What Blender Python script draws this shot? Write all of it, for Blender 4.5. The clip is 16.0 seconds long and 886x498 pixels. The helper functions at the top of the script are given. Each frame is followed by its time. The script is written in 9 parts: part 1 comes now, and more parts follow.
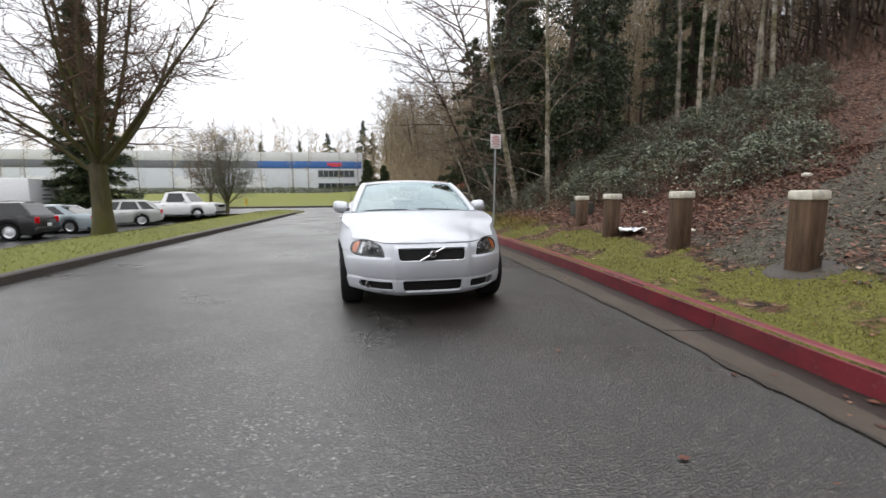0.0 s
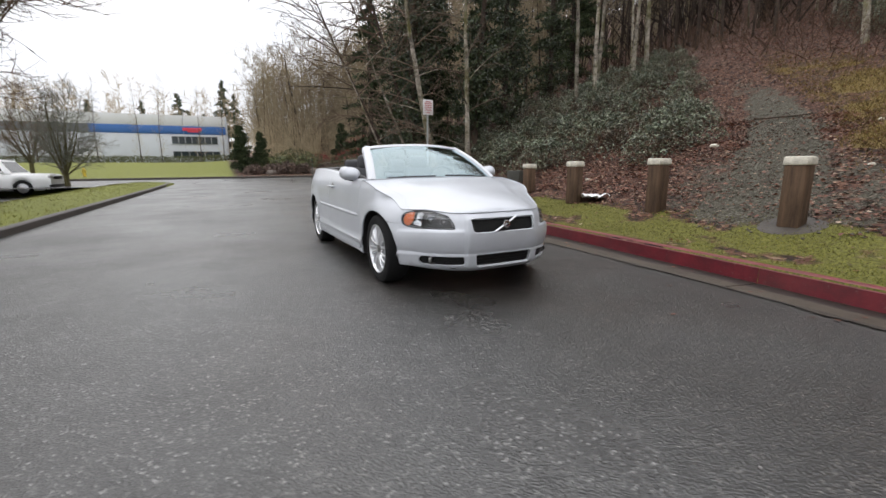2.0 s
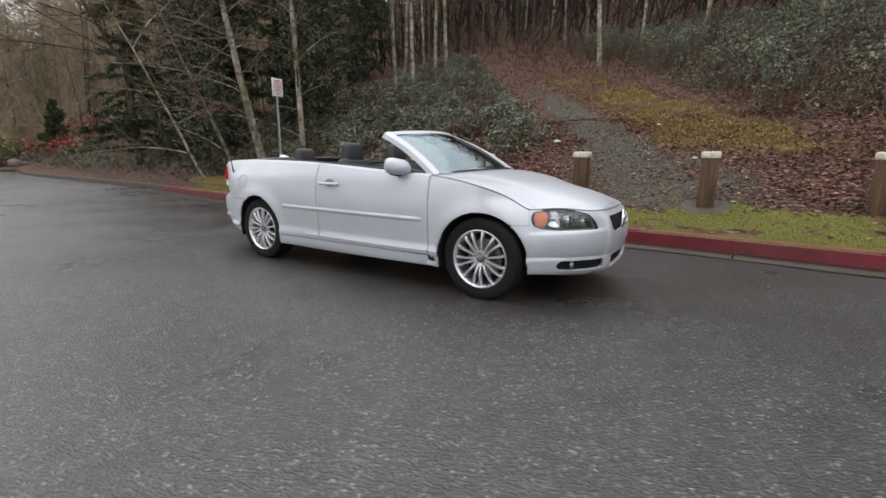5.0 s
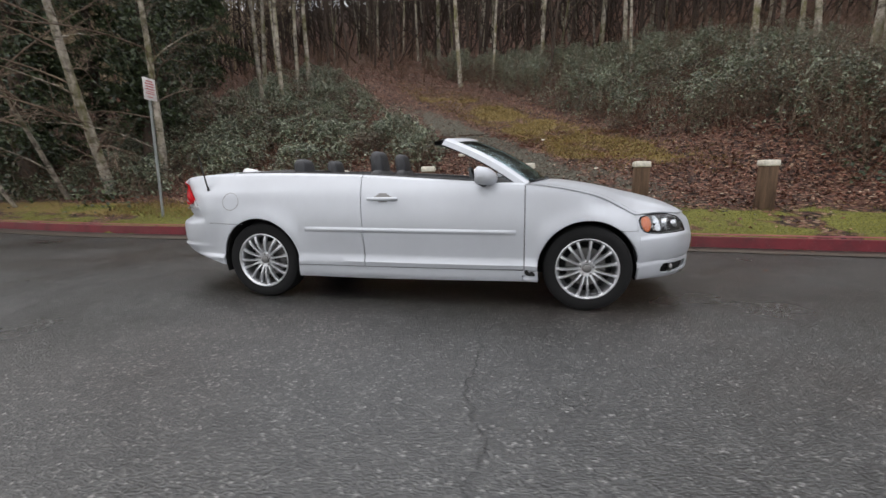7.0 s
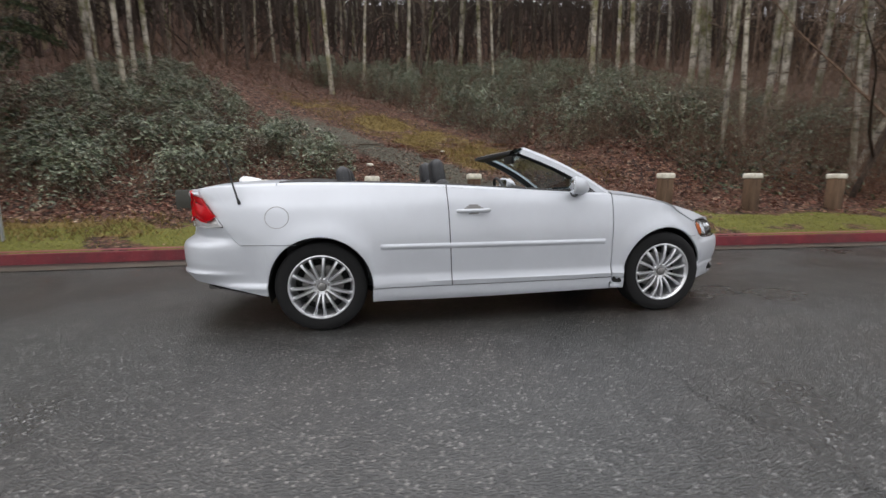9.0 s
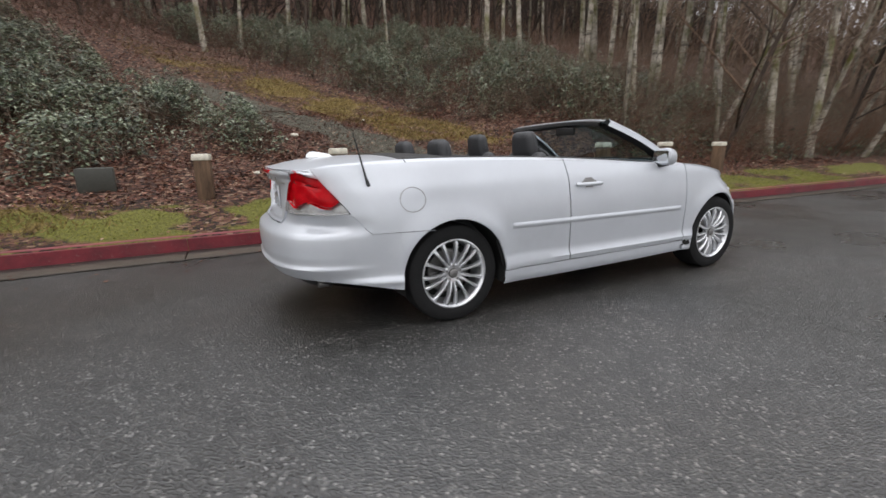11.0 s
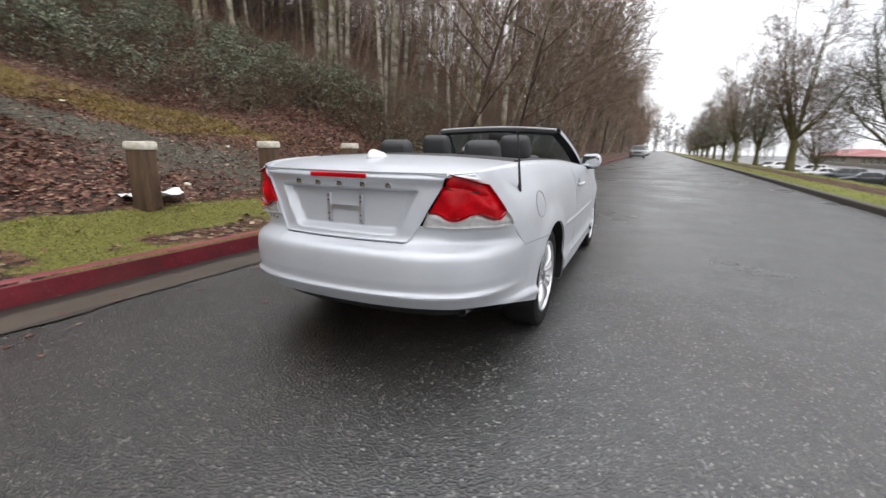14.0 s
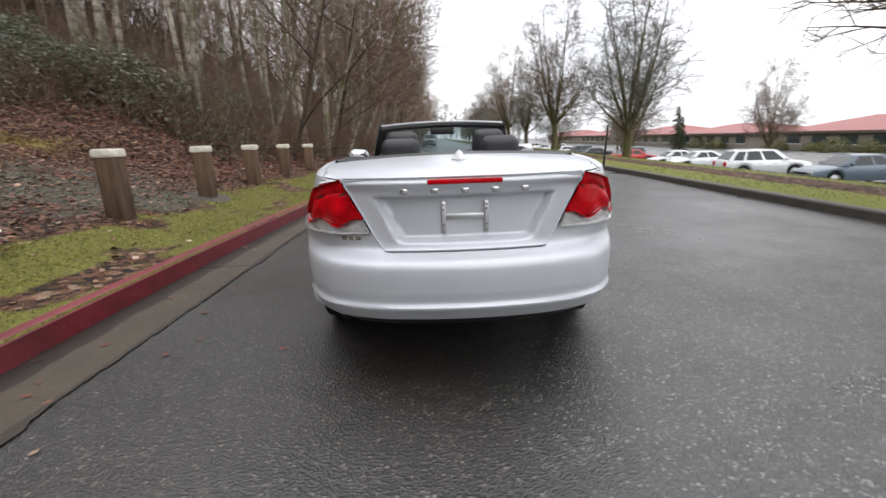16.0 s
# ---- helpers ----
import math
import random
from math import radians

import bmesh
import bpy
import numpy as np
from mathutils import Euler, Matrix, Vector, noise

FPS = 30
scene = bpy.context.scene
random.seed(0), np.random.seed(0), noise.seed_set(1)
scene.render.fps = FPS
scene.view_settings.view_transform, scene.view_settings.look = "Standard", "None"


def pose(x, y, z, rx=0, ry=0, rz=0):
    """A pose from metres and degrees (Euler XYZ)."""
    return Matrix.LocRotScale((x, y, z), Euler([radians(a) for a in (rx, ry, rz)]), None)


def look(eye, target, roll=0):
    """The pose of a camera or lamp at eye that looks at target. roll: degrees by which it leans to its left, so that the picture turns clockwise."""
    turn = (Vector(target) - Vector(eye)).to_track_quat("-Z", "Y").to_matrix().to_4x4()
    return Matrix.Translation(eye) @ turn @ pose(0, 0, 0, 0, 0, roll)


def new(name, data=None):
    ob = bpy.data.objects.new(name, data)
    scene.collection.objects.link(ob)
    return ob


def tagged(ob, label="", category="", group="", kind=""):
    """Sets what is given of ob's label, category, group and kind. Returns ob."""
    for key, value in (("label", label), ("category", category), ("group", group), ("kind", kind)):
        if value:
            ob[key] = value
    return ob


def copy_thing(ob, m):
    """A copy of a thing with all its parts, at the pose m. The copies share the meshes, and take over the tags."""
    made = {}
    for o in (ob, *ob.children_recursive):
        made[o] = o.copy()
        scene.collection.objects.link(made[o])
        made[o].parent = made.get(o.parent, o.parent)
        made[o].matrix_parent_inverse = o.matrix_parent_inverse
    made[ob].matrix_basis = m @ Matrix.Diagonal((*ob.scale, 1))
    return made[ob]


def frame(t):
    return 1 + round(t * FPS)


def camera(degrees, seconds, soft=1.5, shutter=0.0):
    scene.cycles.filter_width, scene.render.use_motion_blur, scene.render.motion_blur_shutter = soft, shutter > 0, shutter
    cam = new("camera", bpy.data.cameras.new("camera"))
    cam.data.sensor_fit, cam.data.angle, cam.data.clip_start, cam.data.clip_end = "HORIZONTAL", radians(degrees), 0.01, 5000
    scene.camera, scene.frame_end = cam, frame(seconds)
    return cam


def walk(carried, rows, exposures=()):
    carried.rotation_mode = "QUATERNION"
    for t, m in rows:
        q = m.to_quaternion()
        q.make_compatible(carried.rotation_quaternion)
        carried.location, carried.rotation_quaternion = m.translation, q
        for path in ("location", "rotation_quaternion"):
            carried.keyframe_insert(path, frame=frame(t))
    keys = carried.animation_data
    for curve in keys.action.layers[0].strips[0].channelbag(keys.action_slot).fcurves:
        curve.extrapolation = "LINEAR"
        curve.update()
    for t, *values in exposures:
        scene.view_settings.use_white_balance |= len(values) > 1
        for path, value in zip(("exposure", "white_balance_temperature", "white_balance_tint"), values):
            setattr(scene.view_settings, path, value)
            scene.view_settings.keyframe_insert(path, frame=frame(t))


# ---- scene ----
cam = camera(90.9, 16.0, soft=1.5, shutter=0.5)
PATH = [
    (0, (-0.687, -6.118, 1.147), (-0.309, -4.17, 0.899), -0.4),
    (0.5, (-1.009, -6.0, 1.148), (-0.517, -4.082, 0.868), -1.6),
    (1, (-1.353, -5.721, 1.137), (-0.74, -3.846, 0.81), 1.0),
    (1.5, (-1.803, -5.503, 1.129), (-0.988, -3.711, 0.778), -0.5),
    (2, (-2.177, -5.193, 1.097), (-1.275, -3.449, 0.716), -0.3),
    (2.5, (-2.524, -4.859, 1.113), (-1.46, -3.208, 0.737), 1.7),
    (3, (-2.867, -4.512, 1.139), (-1.608, -2.999, 0.784), 0.1),
    (3.5, (-3.077, -4.072, 1.118), (-1.774, -2.593, 0.781), 1.0),
    (4, (-3.327, -3.679, 1.099), (-1.864, -2.357, 0.768), 0.4),
    (4.2, (-3.445, -3.526, 1.098), (-1.926, -2.276, 0.738), -0.3),
    (6.3, (-4.056, -1.571, 1.062), (-2.2, -0.904, 0.728), 0.6),
    (6.5, (-4.104, -1.392, 1.054), (-2.214, -0.825, 0.729), -0.5),
    (7, (-4.153, -0.895, 1.042), (-2.221, -0.509, 0.693), -0.8),
    (7.5, (-4.116, -0.417, 1.053), (-2.159, -0.188, 0.706), 1.2),
    (8, (-4.127, 0.052, 1.049), (-2.157, 0.051, 0.7), 0.4),
    (8.5, (-4.039, 0.479, 1.038), (-2.075, 0.319, 0.696), -0.3),
    (9, (-3.961, 0.953, 1.057), (-2.011, 0.637, 0.746), -0.5),
    (9.2, (-3.913, 1.131, 1.05), (-1.984, 0.729, 0.708), -1.0),
    (11.3, (-3.131, 2.826, 1.117), (-1.441, 1.841, 0.701), 0.0),
    (11.5, (-3.042, 2.994, 1.089), (-1.411, 1.897, 0.721), 1.1),
    (12, (-2.802, 3.331, 1.101), (-1.353, 2.017, 0.683), 0.4),
    (12.5, (-2.454, 3.517, 1.114), (-1.16, 2.043, 0.72), 0.3),
    (13, (-2.135, 3.757, 1.123), (-1.046, 2.129, 0.719), -0.4),
    (13.5, (-1.769, 3.947, 1.123), (-0.82, 2.244, 0.68), -0.1),
    (14, (-1.38, 4.066, 1.123), (-0.579, 2.291, 0.667), 0.8),
    (14.5, (-0.983, 4.208, 1.136), (-0.423, 2.347, 0.664), -0.5),
    (15, (-0.59, 4.219, 1.151), (-0.139, 2.33, 0.674), -1.0),
    (15.5, (-0.214, 4.23, 1.158), (-0.034, 2.293, 0.695), -0.8),
    (16, (0.143, 4.218, 1.169), (0.087, 2.281, 0.674), -1.9),
]
walk(cam, [(t, look(eye, target, roll)) for t, eye, target, roll in PATH], [(0, 0.0), (1.5, -0.04), (4, -0.06), (7, -0.05), (9, 0.0), (11.5, 0.04), (13.5, 0.19), (16, 0.15)])

# ---------- light: bright overcast ----------
world = bpy.data.worlds.new("overcast_sky")
scene.world = world
world.use_nodes = True
wn, wl = world.node_tree.nodes, world.node_tree.links
wn.clear()
w_out = wn.new("ShaderNodeOutputWorld")
w_bg = wn.new("ShaderNodeBackground")
w_sky = wn.new("ShaderNodeTexSky")
w_sky.sky_type = "NISHITA"
w_sky.sun_disc = False
w_sky.sun_elevation, w_sky.sun_rotation = radians(62), radians(-30)
w_sky.dust_density, w_sky.air_density = 4.0, 1.0
w_tc = wn.new("ShaderNodeTexCoord")
w_noise = wn.new("ShaderNodeTexNoise")
w_noise.inputs["Scale"].default_value = 2.2
w_noise.inputs["Detail"].default_value = 5
w_ramp = wn.new("ShaderNodeValToRGB")
w_ramp.color_ramp.elements[0].position, w_ramp.color_ramp.elements[0].color = 0.3, (11.8, 12.1, 12.9, 1)
w_ramp.color_ramp.elements[1].position, w_ramp.color_ramp.elements[1].color = 0.7, (15.9, 15.7, 15.9, 1)
w_mix = wn.new("ShaderNodeMixRGB")
w_mix.inputs["Fac"].default_value = 0.9
wl.new(w_tc.outputs["Generated"], w_noise.inputs["Vector"])
wl.new(w_noise.outputs["Fac"], w_ramp.inputs["Fac"])
wl.new(w_sky.outputs["Color"], w_mix.inputs["Color1"])
wl.new(w_ramp.outputs["Color"], w_mix.inputs["Color2"])
w_sep = wn.new("ShaderNodeSeparateXYZ")
w_rise = wn.new("ShaderNodeMapRange")
w_rise.inputs["To Min"].default_value, w_rise.inputs["To Max"].default_value = 0.74, 1.34
w_grade = wn.new("ShaderNodeVectorMath")
w_grade.operation = "SCALE"
wl.new(w_tc.outputs["Generated"], w_sep.inputs["Vector"])
wl.new(w_sep.outputs["Z"], w_rise.inputs["Value"])
wl.new(w_mix.outputs["Color"], w_grade.inputs[0])
wl.new(w_rise.outputs["Result"], w_grade.inputs["Scale"])
wl.new(w_grade.outputs["Vector"], w_bg.inputs["Color"])
w_bg.inputs["Strength"].default_value = 0.112
wl.new(w_bg.outputs["Background"], w_out.inputs["Surface"])

sun = new("sun", bpy.data.lights.new("sun", "SUN"))
sun.data.energy, sun.data.angle, sun.data.color = 0.8, radians(110), (1.0, 0.97, 0.93)
sun.matrix_world = look((0, 0, 30), (8, -14, 0))


# ---------- small tools ----------
def sstep(a, b, v):
    t = min(1.0, max(0.0, (v - a) / (b - a)))
    return t * t * (3 - 2 * t)


def curve_at(pts, v):
    """Smooth reading of a table of (key, value) rows."""
    if v <= pts[0][0]:
        return pts[0][1]
    if v >= pts[-1][0]:
        return pts[-1][1]
    for i in range(len(pts) - 1):
        a, b = pts[i], pts[i + 1]
        if v <= b[0]:
            h = b[0] - a[0]
            t = (v - a[0]) / h
            da = (b[1] - a[1]) / h if i == 0 else (b[1] - pts[i - 1][1]) / (b[0] - pts[i - 1][0])
            db = (b[1] - a[1]) / h if i + 2 == len(pts) else (pts[i + 2][1] - a[1]) / (pts[i + 2][0] - a[0])
            t2, t3 = t * t, t * t * t
            return (2 * t3 - 3 * t2 + 1) * a[1] + (t3 - 2 * t2 + t) * h * da + (3 * t2 - 2 * t3) * b[1] + (t3 - t2) * h * db


def n3(x, y, z=0.0):
    return noise.noise(Vector((x, y, z)))


# ---------- materials ----------
def material(name, rough=0.6, metal=0.0, coat=0.0, spec=0.5):
    m = bpy.data.materials.new(name)
    m.use_nodes = True
    b = m.node_tree.nodes["Principled BSDF"]
    b.inputs["Roughness"].default_value = rough
    b.inputs["Metallic"].default_value = metal
    b.inputs["Coat Weight"].default_value = coat
    b.inputs["Coat Roughness"].default_value = 0.06
    b.inputs["Specular IOR Level"].default_value = spec
    return m, m.node_tree.nodes, m.node_tree.links, b


def coords(nodes, links, scale=(1, 1, 1), kind="Object"):
    tc = nodes.new("ShaderNodeTexCoord")
    mp = nodes.new("ShaderNodeMapping")
    mp.inputs["Scale"].default_value = scale
    links.new(tc.outputs[kind], mp.inputs["Vector"])
    return mp.outputs["Vector"]


def tex_noise(nodes, links, vec, scale, detail=4.0, rough=0.55):
    t = nodes.new("ShaderNodeTexNoise")
    t.inputs["Scale"].default_value = scale
    t.inputs["Detail"].default_value = detail
    t.inputs["Roughness"].default_value = rough
    if vec:
        links.new(vec, t.inputs["Vector"])
    return t


def ramp(nodes, links, fac, stops):
    r = nodes.new("ShaderNodeValToRGB")
    e = r.color_ramp.elements
    while len(e) < len(stops):
        e.new(0.5)
    for i, (p, c) in enumerate(stops):
        e[i].position = p
        e[i].color = (*c, 1) if len(c) == 3 else c
    links.new(fac, r.inputs["Fac"])
    return r


def mix(nodes, links, fac, a, b, kind="MIX"):
    m = nodes.new("ShaderNodeMixRGB")
    m.blend_type = kind
    for sock, v in ((m.inputs["Fac"], fac), (m.inputs["Color1"], a), (m.inputs["Color2"], b)):
        if isinstance(v, (int, float)):
            sock.default_value = v
        elif isinstance(v, tuple):
            sock.default_value = (*v, 1)
        else:
            links.new(v, sock)
    return m.outputs["Color"]


def bump(nodes, links, height, bsdf, strength=0.3, dist=0.01):
    b = nodes.new("ShaderNodeBump")
    b.inputs["Strength"].default_value = strength
    b.inputs["Distance"].default_value = dist
    links.new(height, b.inputs["Height"])
    links.new(b.outputs["Normal"], bsdf.inputs["Normal"])


def plain(name, col, rough=0.6, metal=0.0, vary=0.12, scale=6.0, bumpy=0.0, coat=0.0, spec=0.5, per_object=0.0):
    """A material of one base colour with faint mottling at two sizes."""
    m, nd, lk, b = material(name, rough, metal, coat, spec)
    v = coords(nd, lk)
    a = tex_noise(nd, lk, v, scale, 5)
    c = tex_noise(nd, lk, v, scale * 9, 3)
    lo = tuple(max(0.0, x * (1 - vary)) for x in col)
    hi = tuple(min(1.0, x * (1 + vary)) for x in col)
    r = ramp(nd, lk, a.outputs["Fac"], [(0.3, lo), (0.7, hi)])
    out = mix(nd, lk, 0.35, r.outputs["Color"], ramp(nd, lk, c.outputs["Fac"], [(0.3, lo), (0.7, hi)]).outputs["Color"])
    if per_object:
        oi = nd.new("ShaderNodeObjectInfo")
        hs = nd.new("ShaderNodeHueSaturation")
        mr = nd.new("ShaderNodeMapRange")
        mr.inputs["To Min"].default_value, mr.inputs["To Max"].default_value = 1 - per_object, 1 + per_object
        lk.new(oi.outputs["Random"], mr.inputs["Value"])
        lk.new(mr.outputs["Result"], hs.inputs["Value"])
        lk.new(out, hs.inputs["Color"])
        out = hs.outputs["Color"]
    lk.new(out, b.inputs["Base Color"])
    if bumpy:
        bump(nd, lk, c.outputs["Fac"], b, bumpy, 0.01)
    return m


def mat_asphalt():
    """Wet worn asphalt: dark binder, pale aggregate chips, damp sheen and drier patches."""
    m, nd, lk, b = material("wet_asphalt", 0.4, spec=0.9)
    v = coords(nd, lk)
    chips = nd.new("ShaderNodeTexVoronoi")
    chips.inputs["Scale"].default_value = 86
    lk.new(v, chips.inputs["Vector"])
    chip_tone = nd.new("ShaderNodeSeparateColor")
    lk.new(chips.outputs["Color"], chip_tone.inputs["Color"])
    big = tex_noise(nd, lk, v, 0.55, 4)
    mid = tex_noise(nd, lk, v, 5.0, 5, 0.65)
    base = ramp(nd, lk, mid.outputs["Fac"], [(0.3, (0.020, 0.0202, 0.020)), (0.7, (0.074, 0.0742, 0.072))]).outputs["Color"]
    # aggregate tones; the palest stop also paints glints of wet stone
    stones = ramp(nd, lk, chip_tone.outputs["Red"], [(0.45, (0.014, 0.0142, 0.0142)), (0.86, (0.062, 0.062, 0.060)), (0.95, (0.150, 0.148, 0.142)), (1.0, (0.34, 0.337, 0.326))]).outputs["Color"]
    col = mix(nd, lk, 0.62, base, stones)
    brown = tex_noise(nd, lk, v, 0.33, 3)
    stain = ramp(nd, lk, brown.outputs["Fac"], [(0.48, (0, 0, 0)), (0.68, (1, 1, 1))]).outputs["Color"]
    att = nd.new("ShaderNodeAttribute")
    att.attribute_name = "dirt"
    warm = mix(nd, lk, att.outputs["Fac"], (0.0, 0.0, 0.0), (1.0, 1.0, 1.0))
    stain2 = mix(nd, lk, 1.0, stain, warm, "MULTIPLY")
    col = mix(nd, lk, stain2, col, mix(nd, lk, 1.0, col, (1.02, 0.84, 0.75), "MULTIPLY"))
    lane = nd.new("ShaderNodeAttribute")
    lane.attribute_name = "silt"
    edge_n = tex_noise(nd, lk, v, 1.1, 5, 0.7)
    wob = nd.new("ShaderNodeMath")
    wob.operation = "MULTIPLY_ADD"
    wob.inputs[1].default_value, wob.inputs[2].default_value = 0.9, -0.45
    lk.new(edge_n.outputs["Fac"], wob.inputs[0])
    sm = nd.new("ShaderNodeMath")
    lk.new(lane.outputs["Fac"], sm.inputs[0])
    lk.new(wob.outputs[0], sm.inputs[1])
    silt_k = ramp(nd, lk, sm.outputs[0], [(0.25, (0, 0, 0)), (0.8, (1, 1, 1))]).outputs["Color"]
    col = mix(nd, lk, silt_k, col, mix(nd, lk, 1.0, col, (0.60, 0.55, 0.51), "MULTIPLY"))
    lk.new(col, b.inputs["Base Color"])
    rr = nd.new("ShaderNodeMapRange")
    rr.inputs["From Min"].default_value, rr.inputs["From Max"].default_value = 0.35, 0.65
    rr.inputs["To Min"].default_value, rr.inputs["To Max"].default_value = 0.26, 0.50
    lk.new(big.outputs["Fac"], rr.inputs["Value"])
    lk.new(rr.outputs["Result"], b.inputs["Roughness"])
    edge = nd.new("ShaderNodeTexVoronoi")
    edge.inputs["Scale"].default_value = 86
    lk.new(v, edge.inputs["Vector"])
    fine = tex_noise(nd, lk, v, 160, 2)
    hh = mix(nd, lk, 0.35, edge.outputs["Distance"], fine.outputs["Fac"])
    bump(nd, lk, hh, b, 0.68, 0.008)
    return m


def mat_concrete(name="weathered_concrete", tone=1.0, tint=(0.33, 0.31, 0.28)):
    m, nd, lk, b = material(name, 0.6)
    v = coords(nd, lk)
    a = tex_noise(nd, lk, v, 1.6, 6, 0.65)
    c = tex_noise(nd, lk, v, 45, 4, 0.7)
    t = tuple(tone * x for x in tint)
    r = ramp(nd, lk, a.outputs["Fac"], [(0.3, tuple(x * 0.55 for x in t)), (0.55, t), (0.75, tuple(x * 1.25 for x in t))]).outputs["Color"]
    r2 = ramp(nd, lk, c.outputs["Fac"], [(0.3, tuple(x * 0.6 for x in t)), (0.7, tuple(x * 1.3 for x in t))]).outputs["Color"]
    lk.new(mix(nd, lk, 0.4, r, r2), b.inputs["Base Color"])
    bump(nd, lk, c.outputs["Fac"], b, 0.4, 0.006)
    return m


def mat_gutter():
    """Stained gutter concrete, dark and wet along the foot of the kerb."""
    m, nd, lk, b = material("wet_gutter_concrete", 0.5)
    v = coords(nd, lk)
    a = tex_noise(nd, lk, v, 1.9, 6, 0.7)
    c = tex_noise(nd, lk, v, 38, 4, 0.7)
    r = ramp(nd, lk, a.outputs["Fac"], [(0.3, (0.034, 0.026, 0.018)), (0.55, (0.066, 0.052, 0.037)), (0.75, (0.098, 0.080, 0.058))]).outputs["Color"]
    r2 = ramp(nd, lk, c.outputs["Fac"], [(0.3, (0.030, 0.024, 0.017)), (0.7, (0.090, 0.074, 0.054))]).outputs["Color"]
    col = mix(nd, lk, 0.4, r, r2)
    at = nd.new("ShaderNodeAttribute")
    at.attribute_name = "wet"
    ad = nd.new("ShaderNodeMath")
    ad.operation = "MULTIPLY_ADD"
    ad.inputs[1].default_value = 0.7
    lk.new(a.outputs["Fac"], ad.inputs[0])
    lk.new(at.outputs["Fac"], ad.inputs[2])
    k = ramp(nd, lk, ad.outputs[0], [(0.92, (0, 0, 0)), (1.12, (1, 1, 1))]).outputs["Color"]
    lk.new(mix(nd, lk, k, col, (0.016, 0.012, 0.009)), b.inputs["Base Color"])
    bump(nd, lk, c.outputs["Fac"], b, 0.5, 0.006)
    return m


def mat_red_kerb():
    """Worn dark red kerb paint over concrete, scuffed and dirty."""
    m, nd, lk, b = material("worn_red_kerb_paint", 0.5)
    v = coords(nd, lk)
    a = tex_noise(nd, lk, v, 3.0, 6, 0.7)
    c = tex_noise(nd, lk, v, 30, 5, 0.7)
    red = ramp(nd, lk, a.outputs["Fac"], [(0.25, (0.048, 0.005, 0.009)), (0.5, (0.130, 0.008, 0.016)), (0.75, (0.20, 0.017, 0.026))]).outputs["Color"]
    wear = ramp(nd, lk, c.outputs["Fac"], [(0.60, (0, 0, 0)), (0.72, (1, 1, 1))]).outputs["Color"]
    col = mix(nd, lk, wear, red, mix(nd, lk, 0.5, red, (0.20, 0.15, 0.13)))
    geo = nd.new("ShaderNodeNewGeometry")
    sp = nd.new("ShaderNodeSeparateXYZ")
    lk.new(geo.outputs["Normal"], sp.inputs["Vector"])
    # upward faces take a lighter red than the upright face
    top_red = ramp(nd, lk, a.outputs["Fac"], [(0.3, (0.11, 0.012, 0.018)), (0.55, (0.185, 0.026, 0.034)), (0.75, (0.20, 0.045, 0.046))]).outputs["Color"]
    col = mix(nd, lk, ramp(nd, lk, sp.outputs["Z"], [(0.45, (0, 0, 0)), (0.85, (1, 1, 1))]).outputs["Color"], col, top_red)
    dirt = tex_noise(nd, lk, v, 0.8, 4)
    dm = ramp(nd, lk, dirt.outputs["Fac"], [(0.5, (0, 0, 0)), (0.75, (0.5, 0.5, 0.5))]).outputs["Color"]
    col = mix(nd, lk, dm, col, (0.085, 0.045, 0.038))
    lk.new(col, b.inputs["Base Color"])
    bump(nd, lk, c.outputs["Fac"], b, 0.35, 0.005)
    return m


